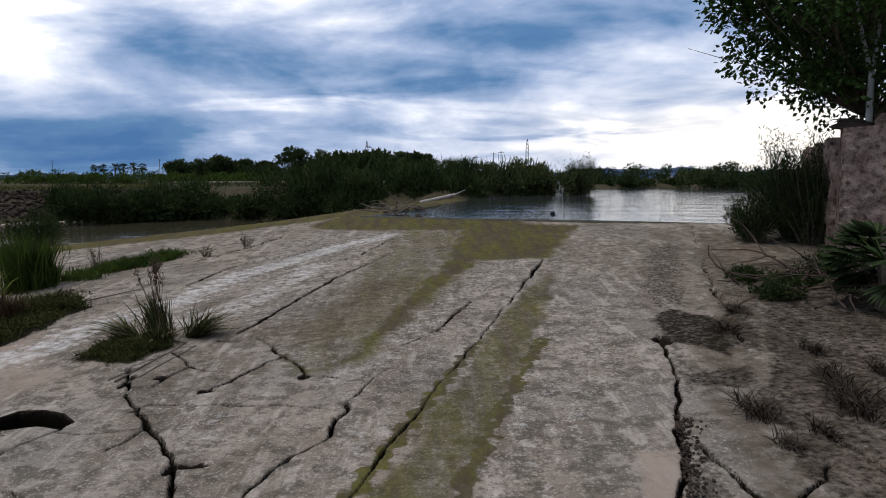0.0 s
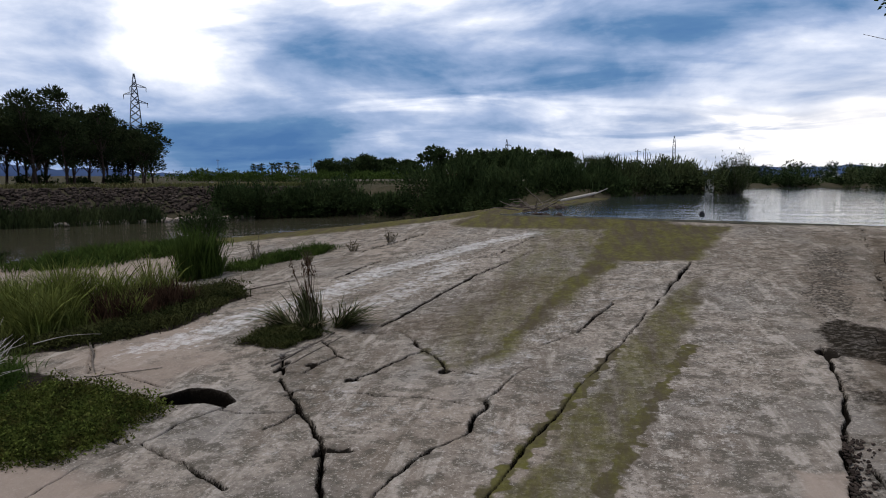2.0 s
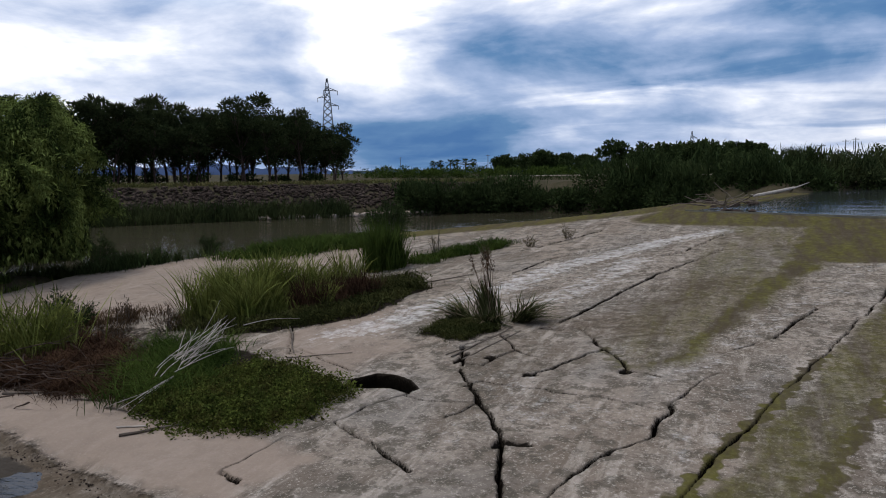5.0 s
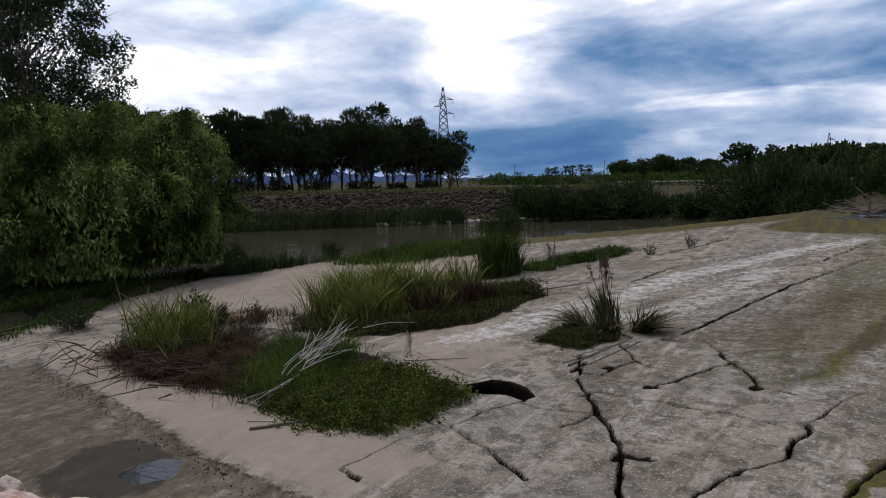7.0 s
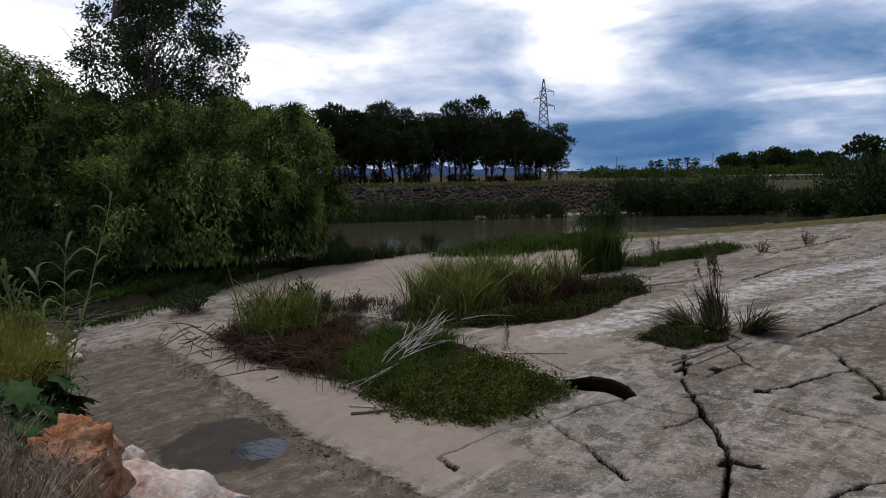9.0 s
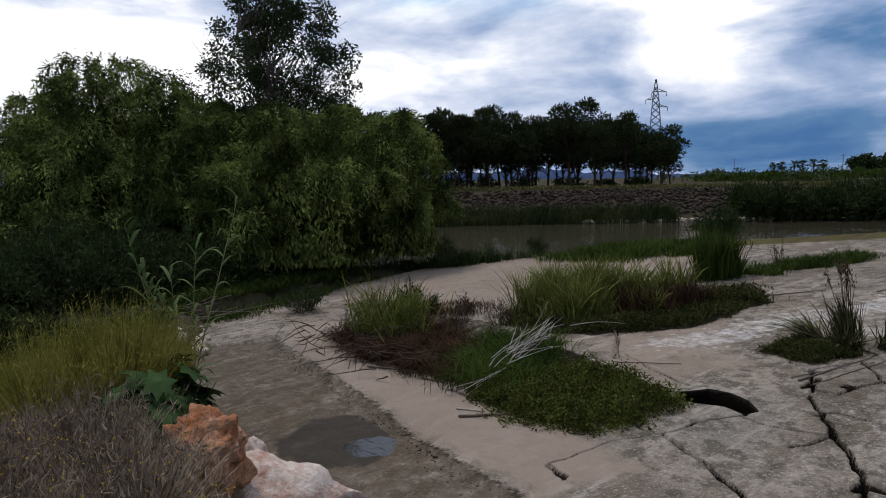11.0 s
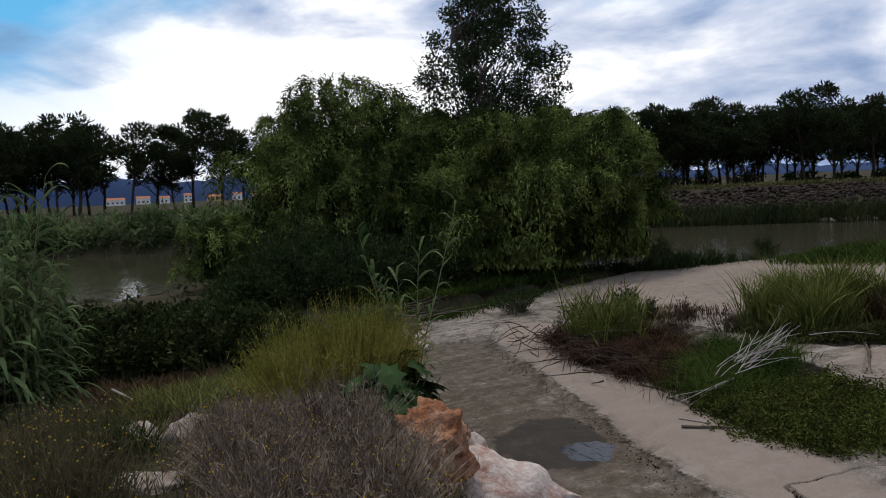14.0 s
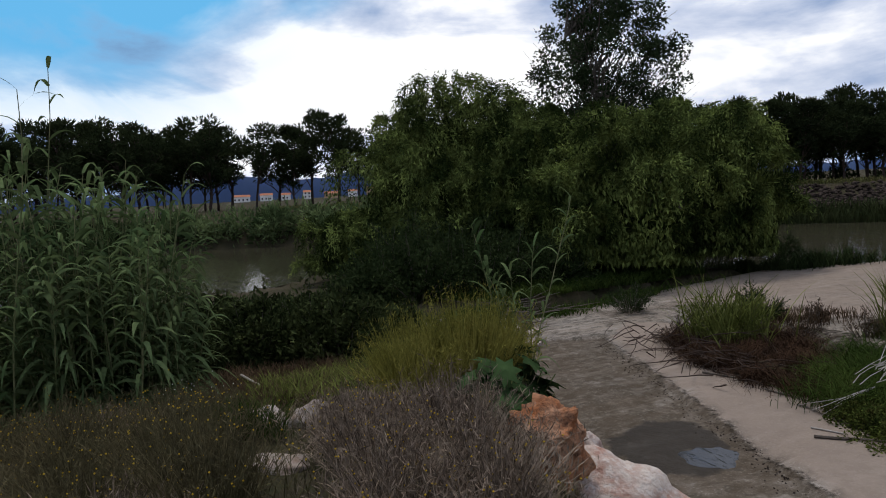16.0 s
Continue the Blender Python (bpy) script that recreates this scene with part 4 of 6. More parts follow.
GREYSCRUB = material("grey_scrub", [(0.095, 0.070, 0.050), (0.27, 0.205, 0.15)], 2.5, 12, 0.85, 0, 0.6, 0.1)
WHITEFLOWER = material("white_flower", [(0.55, 0.54, 0.50), (0.70, 0.69, 0.64)], 5, 20, 0.7, 0, 0.2, 0.2)
FLOWER = material("yellow_flower", [(0.38, 0.24, 0.02), (0.46, 0.32, 0.04)], 5, 20, 0.7, 0, 0.2, 0.2)

TALLGRASS = material("tall_grass_blade", [(0.062, 0.076, 0.016), (0.145, 0.155, 0.042)], 1.5, 8, 0.7, 0, 0.45, 0.2)

# ---- willows and the poplar behind them ----
foot = polar(74, 26.5)
foot[2] = ground_at(foot[0], foot[1])


def lobe(foot, az, d, top, r, skirt):
    c = polar(az, d)
    return (c[0] - foot[0], c[1] - foot[1], top - foot[2], r, skirt)


willow(foot, [lobe(foot, 77, 28, 6.0, 2.8, 1.2), lobe(foot, 79.8, 28, 5.0, 2.4, 1.0), lobe(foot, 73.5, 27.5, 4.9, 2.5, 1.0), lobe(foot, 80.5, 27.5, 3.6, 2.6, 0.3), lobe(foot, 70.3, 27.3, 4.3, 2.1, 0.5), lobe(foot, 74.5, 26.2, 3.2, 2.0, 0.9), lobe(foot, 85, 27.0, 0.9, 2.2, 0.05), lobe(foot, 79, 26.4, 1.2, 2.2, 0.05), lobe(foot, 70, 26.2, 1.2, 1.9, 0.05)],
       "large weeping willow with drooping bright green strands", 2100)
foot = polar(61, 25.5)
foot[2] = ground_at(foot[0], foot[1])
willow(foot, [lobe(foot, 63.7, 24.4, 3.9, 2.5, 0.2), lobe(foot, 56.3, 25.6, 3.6, 2.1, 0.4), lobe(foot, 67.4, 24.0, 2.3, 1.5, 0.7), lobe(foot, 60, 28.3, 4.5, 2.0, 1.2), lobe(foot, 55.5, 25.8, 1.8, 1.7, 0.3), lobe(foot, 61, 25.5, 1.4, 1.9, 0.05)],
       "spreading weeping willow whose strands brush the grass", 2100)
for az, d, r, h in ((85.0, 20.6, 1.2, 1.3), (83.0, 20.8, 1.5, 1.8), (80.6, 20.6, 1.6, 1.9), (78.2, 21.2, 1.6, 2.0), (75.4, 21.4, 1.6, 1.9), (72.6, 22.0, 1.5, 1.8), (69.8, 22.6, 1.4, 1.5), (81.2, 23.2, 1.8, 2.5), (76.5, 23.8, 1.8, 2.6)):
    p = polar(az, d)
    shrub("willow_scrub", (p[0], p[1], ground_at(p[0], p[1])), r, h, 3000, 0.17, "dark leafy scrub under the willow branches", SHRUB, "bush", "scrub under the willows", 30, slim=0.4)
foot = polar(64.3, 34)
broadleaf("poplar_tree", (foot[0], foot[1], -1.7), 12.9, 3.6, 3.4, 0.16, 33000, "tall airy poplar with small dark leaves", POPLAR, 330, 1.5, clump=0.14)

# ---- pines on the far bank ----
kinds = [pine((0, 0, -60), h, i, "dark pine with bare trunk on the far bank") for i, h in enumerate((8.0, 8.6, 7.4, 9.0, 7.8))]
spots = []
for i in range(54):
    # two groups with an airy gap between them; the nearer group ends in lower, rounder trees
    az = 33.7 + i * 0.42 + RNG.normal() * 0.2
    if 42.6 < az < 44.4 and i % 2:
        continue
    spots.append((az, RNG.uniform(60, 72), RNG.uniform(0.67, 0.83) * (0.84 if az < 36.5 else 1.0)))
for i in range(16):
    spots.append((56.5 + i * 1.5 + RNG.normal() * 0.5, RNG.uniform(66, 80), RNG.uniform(0.85, 1.02)))
for az, q in ((81.2, 1.0), (82.6, 0.86), (84.2, 0.82), (86.0, 1.05), (88.0, 0.98), (89.2, 0.9), (90.6, 0.98), (92.4, 0.88), (94.2, 1.1), (95.2, 0.84)):
    spots.append((az, RNG.uniform(70, 78), q * 1.08))
for i in range(34):
    spots.append((96.0 + i * 0.6 + RNG.normal() * 0.2, RNG.uniform(68, 84), RNG.uniform(0.92, 1.1)))
for i, (az, d, s) in enumerate(spots):
    p = polar(az, d)
    m = pose(p[0], p[1], 0.45 + 0.1 * math.sin(i), 0, 0, RNG.uniform(0, 360)) @ Matrix.Diagonal((s, s, s * RNG.uniform(0.92, 1.06), 1))
    if i < len(kinds):
        kinds[i].matrix_basis = m
    else:
        copy_thing(kinds[i % len(kinds)], Matrix.Identity(4)).matrix_basis = m

# ---- growth on the apron and the river's edge ----


def leaf_mat(name, poly, mounds, n, high, leaf, label, mat, category="weeds", edge=0.25, spread=0.2):
    """A creeping cushion of small leaves over low mounds, with trailing shoots at the rim."""
    c = scatter(poly, mounds, edge)
    H, R = high * RNG.uniform(0.45, 1.2, mounds), spread * RNG.uniform(0.6, 1.4, mounds)
    i = RNG.integers(0, mounds, n)
    u = unit(RNG.normal(size=(n, 3)))
    u[:, 2] = np.abs(u[:, 2])
    q = u * RNG.uniform(0.55, 1.05, (n, 1))
    xy = c[i, :2] + q[:, :2] * R[i][:, None]
    at = np.column_stack([xy, grounds(xy[:, 0], xy[:, 1]) + q[:, 2] * H[i]])
    v, f = leaf_blades(at, u * [1, 1, 0.5] + RNG.normal(size=(n, 3)) * 0.6, RNG.uniform(0.6, 1.3, n) * leaf, RNG.uniform(0.6, 1.0, n) * leaf * 0.7)
    return tagged(new(name, mesh_of(name, v, f, mat)), label, category, kind="stuff")


CREEPER = material("creeper_leaf", [(0.026, 0.038, 0.009), (0.088, 0.104, 0.022), (0.060, 0.052, 0.016)], 2.2, 5, 0.7, 0, 0.6, 0.12)
leaf_mat("creeper_mat", [(-7.6, 6.1), (-6.9, 5.9), (-5.9, 5.75), (-5.2, 6.0), (-4.95, 6.7), (-5.05, 7.5), (-5.9, 8.0), (-7.2, 8.2), (-8.0, 7.4)], 260, 36000, 0.21, 0.042, "low cushion of creeping yellow-green weeds on concrete", CREEPER)
leaf_mat("creeper_rim", [(-7.6, 6.0), (-6.9, 5.7), (-5.9, 5.6), (-5.1, 5.85), (-4.8, 6.7), (-5.0, 7.5), (-6, 7.2), (-7, 6.6)], 160, 6000, 0.07, 0.04, "thin trailing rim of creeping weeds", CREEPER, spread=0.12)
grass_stand("grass_mat", [(-9.8, 8.4), (-9.2, 9.0), (-7.9, 8.6), (-7.4, 7.4), (-7.0, 6.4), (-7.7, 6.15), (-8.7, 6.9)], 6500, 0.40, 0.013, "long dark green grass lying over the apron", GRASS, edge=0.2, bend=1.3, spread=0.8, k=5, tufts=190, loose=0.16)
DULLGREEN = material("dull_green_weed", [(0.020, 0.024, 0.008), (0.052, 0.052, 0.018)], 1.4, 6, 0.8, 0, 0.45, 0.12)
DEADBROWN = material("dead_brown_weed", [(0.022, 0.013, 0.009), (0.060, 0.034, 0.020)], 2.0, 8, 0.9, 0, 0.5, 0.05)
grass_stand("dead_growth", [(-13.4, 7.3), (-12.0, 6.6), (-10.4, 6.25), (-8.6, 6.3), (-7.7, 6.2), (-8.5, 7.4), (-10, 8.4), (-11.6, 9.0), (-13.2, 8.6)], 16000, 0.30, 0.010, "matted dark brown dead weeds on concrete", DEADBROWN, edge=0.3, bend=1.3, spread=1.0, k=4, tufts=210, loose=0.16)
mesh = [bent((-10.6 + RNG.normal() * 1.3, 6.9 + RNG.normal() * 0.45, apron_z(-10.6, 6.9) + RNG.uniform(0.02, 0.22)), (RNG.normal() * 1.0 + 0.3, -0.5 + RNG.normal() * 0.5, RNG.normal() * 0.12), RNG.uniform(0.4, 1.3), 5, 0.05, 0.18, 0.012, 0.004) for _ in range(150)]
tagged(new("root_tangle", mesh_of("root_tangle", *tubes(mesh, 4), PINE_BARK)), "tangle of dark roots and twigs among dead weeds", "roots", kind="stuff")
grass_stand("weed_fringe", [(-9.8, 9.2), (-8.3, 9.9), (-7.2, 11.0), (-7.1, 13.6), (-8.6, 15.2), (-9.8, 13), (-11.6, 10.6)], 8000, 0.26, 0.017, "thick dark brown-green weeds along a crack", DULLGREEN, edge=0.35, bend=1.1, spread=0.7, k=4, tufts=150, loose=0.18)
leaf_mat("creeper_fringe", [(-9.2, 9.4), (-8.2, 9.9), (-7.1, 11.0), (-7.0, 13.7), (-8.2, 15.2), (-8.4, 12)], 160, 9000, 0.22, 0.06, "dark creeping weeds along a crack", DULLGREEN)
grass_stand("tall_grass", [(-11.4, 10.2), (-9.4, 9.9), (-8.4, 12.0), (-8.9, 14.2), (-10.2, 13.6), (-11.6, 11.4)], 4300, 1.15, 0.022, "stand of tall yellow-green grass on the apron", TALLGRASS, edge=0.3, bend=0.75, spread=0.35, tufts=60, loose=0.12)
grass_stand("red_weeds", [(-9.2, 11.2), (-8.0, 11.4), (-7.9, 13.3), (-9.0, 13.4)], 2600, 0.55, 0.018, "red-brown seeding weeds among the grass", DEADBROWN, edge=0.3, bend=0.4, spread=0.4, tufts=40, loose=0.12)
grass_stand("reed_tuft", [(-9.9, 15.4), (-9.2, 15.5), (-9.1, 16.5), (-9.8, 16.7)], 1300, 1.25, 0.03, "bright green upright tuft of young reeds", GRASS, edge=0.1, bend=0.4, spread=0.35, tufts=16, loose=0.12)
grass_stand("weed_strip", [(-9.9, 15.2), (-8.6, 16.6), (-7.6, 18.6), (-7.0, 20.0), (-7.9, 20.2), (-9.3, 17.8)], 5000, 0.28, 0.02, "narrow strip of dark green weeds on concrete", GRASS, edge=0.3, bend=0.9, spread=0.6, k=4, tufts=80, loose=0.16)
grass_stand("thin_weeds", [(-14, 9.0), (-11.6, 9.2), (-11.6, 11.2), (-14.4, 10.4)], 1500, 0.3, 0.015, "sparse dry reddish weeds on pale concrete", RED, edge=0.8, bend=0.6, spread=0.6, tufts=30, loose=0.15)
grass_stand("shore_grass", [(-17.5, 17.8), (-14.5, 17.6), (-12.2, 19.2), (-11.6, 21.4), (-14.2, 22.6), (-17.5, 19.6)], 8000, 0.42, 0.035, "green grass along the lower edge of the apron", GRASS, edge=0.7, bend=0.9, spread=0.6, k=4, tufts=90, loose=0.28)
grass_stand("shore_weeds", [(-23.5, 14.8), (-20.3, 14.3), (-18.2, 17.6), (-18.0, 19.6), (-20.4, 17.6), (-24, 17)], 9000, 0.7, 0.035, "rank dark weeds at the water's edge", SHRUB, edge=0.4, bend=0.7, spread=0.5, k=4, tufts=90, loose=0.28)
grass_stand("willow_grass", [(-25, 2), (-20.5, 3.2), (-17.6, 6.6), (-18.6, 9.4), (-20.2, 13.0), (-24, 14)], 24000, 0.36, 0.034, "grass strip under the willow branches", GRASS, edge=0.5, bend=0.9, spread=0.6, k=4, tufts=520, loose=0.35)

feet = np.column_stack([-11.9 + RNG.normal(size=420) * 0.36, 7.75 + RNG.normal(size=420) * 0.32, np.full(420, apron_z(-11.9, 7.75))])
v, f = blades_at(feet, RNG.uniform(0.5, 1.5, 420), 0.026, 5, 0.6, 0.4)
tagged(new("reed_clump", mesh_of("reed_clump", v, f, TALLGRASS)), "upright yellow-green reed clump on the apron", "reed")
for (x, y), r, h, n, lab in (((-12.1, 7.9), 1.0, 1.0, 3600, "yellow-green bushy weed on the apron"), ((-13.0, 9.2), 0.6, 0.85, 2200, "small dull green bush on the apron"), ((-16.6, 8.3), 0.7, 0.8, 1500, "dark green bush at the apron edge")):
    shrub("weed_bush", (x, y, ground_at(x, y)), r, h, n, 0.11, lab, TALLGRASS if "yellow" in lab else SHRUB, "weed", "bushes on the apron", 26, slim=0.2)
for (x, y), r, h in (((-12.9, 7.3), 0.35, 0.45), ((-11.2, 8.9), 0.3, 0.5), ((-10.6, 9.6), 0.35, 0.55), ((-12.2, 10.0), 0.25, 0.5)):
    shrub("dry_weed", (x, y, ground_at(x, y)), r, h, 500, 0.07, "withered brown weed standing on concrete", RED, "weed", "withered weeds", 18, slim=0.2)

# the tuft in the crack: a tall upright sedge with plumes, one fanning over to one side, one sprawling low to the other
SEDGE = material("sedge_blade", [(0.022, 0.027, 0.010), (0.060, 0.064, 0.026)], 3, 9, 0.7, 0, 0.5, 0.15)
for (x, y), h, n, ax, ay, fan, lab in (((-4.62, 11.25), 0.92, 200, -0.14, 0.0, 0.12, "tall dark sedge tuft growing from a crack"), ((-4.95, 11.1), 0.72, 170, -0.95, 0.05, 0.42, "leaning dark sedge tuft growing from a crack"), ((-4.0, 11.1), 0.72, 230, 0.8, -0.1, 0.5, "low sprawling sedge tuft beside a broken slab"), ((-4.45, 10.9), 0.5, 160, 0.1, -0.6, 0.6, "low sprawling sedge tuft beside a broken slab")):
    feet = np.column_stack([x + RNG.normal(size=n) * 0.09, y + RNG.normal(size=n) * 0.07, np.full(n, ground_at(x, y) - 0.02)])
    t = np.linspace(0, 1, 7)[None, :, None]
    H = (h * RNG.uniform(0.45, 1.1, n))[:, None, None]
    way = np.stack([ax + RNG.normal(size=n) * fan, ay + RNG.normal(size=n) * fan, np.ones(n)], 1)
    way /= np.linalg.norm(way, axis=1)[:, None]
    side = way * [1, 1, 0] + RNG.normal(size=(n, 3)) * [0.12, 0.12, 0]
    line = feet[:, None] + way[:, None] * H * t + (side[:, None] * 0.45 - [0, 0, 0.30]) * H * t ** 2.6 * RNG.uniform(0.3, 1.3, n)[:, None, None]
    line[:, :, 2] = np.maximum(line[:, :, 2], feet[:, None, 2] + 0.03)
    ob = thing("sedge_tuft", lab, "grass", (0, 0, 0), "sedges in the crack")
    part("tuft", mesh_of("tuft", *strips(line[: n * 4 // 5], 0.019), SEDGE), ob)
    part("dry_tuft", mesh_of("dry_tuft", *strips(line[n * 4 // 5:], 0.014), STRAW), ob, "straw-coloured dead blades")
plumes = [bent((-4.62 + RNG.normal() * 0.05, 11.25, ground_at(-4.62, 11.25)), (-0.12 + RNG.normal() * 0.10, RNG.normal() * 0.06, 1), RNG.uniform(0.9, 1.2), 6, 0, 0.05, 0.006, 0.003) for _ in range(16)]
tops = np.repeat(np.array([q[-1][:3] for q in plumes]), 14, 0) + RNG.normal(size=(224, 3)) * [0.02, 0.02, 0.07]
ob = thing("sedge_plumes", "thin brown seed stems rising from the sedge", "grass")
part("stemwork", mesh_of("stemwork", *tubes(plumes, 4), DEADBROWN), ob)
part("seed_heads", mesh_of("seed_heads", *leaf_blades(tops, RNG.normal(size=tops.shape) * 0.4 + [0, 0, 1], 0.06, 0.014), DEADBROWN), ob, kind="stuff")
grass_stand("moss_mat", [(-5.5, 10.2), (-4.5, 9.75), (-4.1, 10.6), (-4.5, 11.3), (-5.4, 11.2)], 2600, 0.14, 0.014, "low dark green mat of weeds around sedges", DULLGREEN, edge=0.25, bend=1.2, spread=0.9, k=4)
leaf_mat("creeper_patch", [(-5.45, 10.2), (-4.9, 9.75), (-4.4, 9.95), (-4.3, 10.6), (-4.6, 11.0), (-5.3, 10.9)], 40, 3600, 0.13, 0.04, "dark creeping weeds around the sedge", DULLGREEN)
for (x, y), h in (((-6.61, 19.43), 0.35), ((-5.93, 21.02), 0.5), ((-7.3, 17.6), 0.4), ((-8.9, 17.9), 0.9)):
    shrub("crack_weed", (x, y, ground_at(x, y)), 0.22, h, 160, 0.08, "small dry weed rooted in a joint", DULL, "weed", "weeds in the joints", 12, slim=0.25)


# ---- stones ----
def stone_mesh(name, size, seed, mat, detail=3, cuts=9, rough=0.10, square=0.0):
    """A broken boulder: a ball with faces planed off at random, then roughened."""
    bm = bmesh.new()
    bmesh.ops.create_icosphere(bm, subdivisions=detail, radius=1.0)
    r = np.random.default_rng(seed)
    v = np.array([q.co for q in bm.verts])
    if square:
        # towards a block: pushed out to a rounded cube
        v = v * (1 - square + square / np.maximum(np.abs(v).max(1), 1e-6)[:, None])
    for k in range(cuts):
        n = unit(r.normal(size=3))
        d = r.uniform(0.55, 0.85) + 0.35 * square
        over = v @ n - d
        v = np.where((over > 0)[:, None], v - over[:, None] * n, v)
    for i, q in enumerate(bm.verts):
        c = Vector(v[i])
        c *= 1 + rough * noise.noise(c * 2.3 + Vector((seed, 0, 0))) + rough * 0.5 * noise.noise(c * 6.1 + Vector((0, seed, 0)))
        q.co = Vector((c.x * size[0], c.y * size[1], c.z * size[2]))
    me = bpy.data.meshes.new(name)
    bm.to_mesh(me)
    bm.free()
    me.materials.append(mat)
    me.polygons.foreach_set("use_smooth", np.full(len(me.polygons), detail > 3))
    return me


PALE_ROCK = material("pale_limestone", [(0.27, 0.215, 0.175), (0.42, 0.36, 0.31), (0.22, 0.15, 0.11)], 2.5, 12, 0.85, 0.9, depth=0.03)
ORANGE_ROCK = material("rusty_limestone", [(0.31, 0.115, 0.048), (0.48, 0.28, 0.175), (0.10, 0.050, 0.031)], 4.0, 16, 0.88, 1.0, depth=0.04)
PINK_ROCK = material("pink_white_limestone", [(0.50, 0.42, 0.355), (0.35, 0.20, 0.15), (0.56, 0.49, 0.43)], 4.0, 14, 0.85, 1.0, depth=0.03)
GREY_STONE = material("revetment_stone", [(0.030, 0.022, 0.018), (0.060, 0.045, 0.036), (0.020, 0.015, 0.012)], 1.2, 8, 0.9, 0.5, island=0.35)
# distance haze is put into the hills' blue base colour
HILL = material("hazed_hill", [(0.055, 0.085, 0.16), (0.07, 0.10, 0.18)], 0.004, 0.02, 1.0, 0)
STEEL = material("galvanised_steel", [(0.10, 0.105, 0.11), (0.16, 0.165, 0.17)], 2, 15, 0.5, 0, metal=0.6)
WHITEWASH = material("whitewash", [(0.62, 0.60, 0.56), (0.72, 0.70, 0.66)], 0.5, 6, 0.85, 0.1)
TILE = material("roof_tile", [(0.30, 0.12, 0.07), (0.38, 0.17, 0.10)], 0.5, 5, 0.85, 0.2)
DARK = material("dark_opening", [(0.012, 0.012, 0.014), (0.02, 0.02, 0.022)], 2, 9, 0.4, 0)


def joined_stones(name, places, sizes, label, mat, category="stones", seed=0):
    """Many small stones in one mesh."""
    base = [np.array([(v.co.x, v.co.y, v.co.z) for v in m.vertices]) for m in (STONES)]
    tri = [np.array([list(p.vertices) for p in m.polygons]) for m in STONES]
    V, F, n = [], [], 0
    r = np.random.default_rng(seed)
    for i, (p, s) in enumerate(zip(places, sizes)):
        k = i % len(base)
        a = r.uniform(0, 6.28)
        R = np.array([[math.cos(a), -math.sin(a), 0], [math.sin(a), math.cos(a), 0], [0, 0, 1]])
        V.append(base[k] @ R.T * s + p)
        F.append(tri[k] + n)
        n += len(base[k])
    return tagged(new(name, mesh_of(name, np.concatenate(V), np.concatenate(F), mat)), label, category, kind="stuff")


STONES = [stone_mesh("stone", (0.5, 0.38, 0.3), 40 + i, GREY_STONE, 1, 6, 0.15) for i in range(5)]


# ---- far bank of the river ----
def bank_point(t, up):
    """A point on the far bank's stone slope: t runs along it from the weir's far end, up from the water's edge to the brow."""
    line = np.array([(-21.6, 57), (-33, 41.5), (-45, 25), (-52, -2.6)])
    seg = np.linalg.norm(np.diff(line, axis=0), axis=1)
    s = np.concatenate([[0], np.cumsum(seg)])
    x, y = np.interp(t, s, line[:, 0]), np.interp(t, s, line[:, 1])
    i = np.clip(np.searchsorted(s, t) - 1, 0, 2)
    d = unit(np.diff(line, axis=0))[i]
    out = np.stack([-d[:, 1], d[:, 0]], 1) * np.where((-d[:, 1:2]) * -1 > 0, -1, 1)
    out = np.where((out[:, :1] < 0), out, -out)
    p = np.stack([x, y], 1) + out * (up * 3.3)[:, None]
    return np.column_stack([p, -1.9 + up * 2.45])


t = RNG.uniform(0, 46, 3400)
up = RNG.uniform(0.25, 1.0, 3400)
joined_stones("stone_revetment", bank_point(t, up), RNG.uniform(0.28, 0.55, 3400), "sloping revetment of grey-brown stones on the far bank", GREY_STONE)
rocks = [stone_mesh("pale_rock", (0.6, 0.42, 0.32), 90 + i, PALE_ROCK, 2, 8) for i in range(4)]
for i in range(34):
    p = bank_point(np.array([7 + i * 0.42]), np.array([0.02 + 0.05 * math.sin(i * 2.1)]))[0]
    ob = new("waterside_rock", rocks[i % 4])
    ob.matrix_basis = pose(p[0], p[1], -1.82, 0, 0, i * 77) @ Matrix.Diagonal((RNG.uniform(0.5, 1.0),) * 3 + (1,))
    tagged(ob, "pale boulder at the foot of the revetment", "rock", "boulders along the far water's edge")
feet = bank_point(RNG.uniform(14, 40, 5200), RNG.uniform(-0.15, 0.25, 5200))
v, f = blades_at(feet, 1.15, 0.07, 4, 0.5, 0.3)
tagged(new("far_rushes", mesh_of("far_rushes", v, f, FARREED)), "dark rushes along the far water's edge", "rushes", kind="stuff")
feet = bank_point(RNG.uniform(-2, 75, 9000), RNG.uniform(0.98, 2.3, 9000))
feet[:, 2] = np.minimum(feet[:, 2], 0.55)
v, f = blades_at(feet, 0.45, 0.06, 3, 0.8, 0.5)
tagged(new("bank_grass", mesh_of("bank_grass", v, f, material("ochre_grass", [(0.07, 0.075, 0.025), (0.13, 0.11, 0.05)], 0.3, 3, 0.8, 0, 0.3, 0.15))), "ochre and green grass under the pines", "grass", kind="stuff")
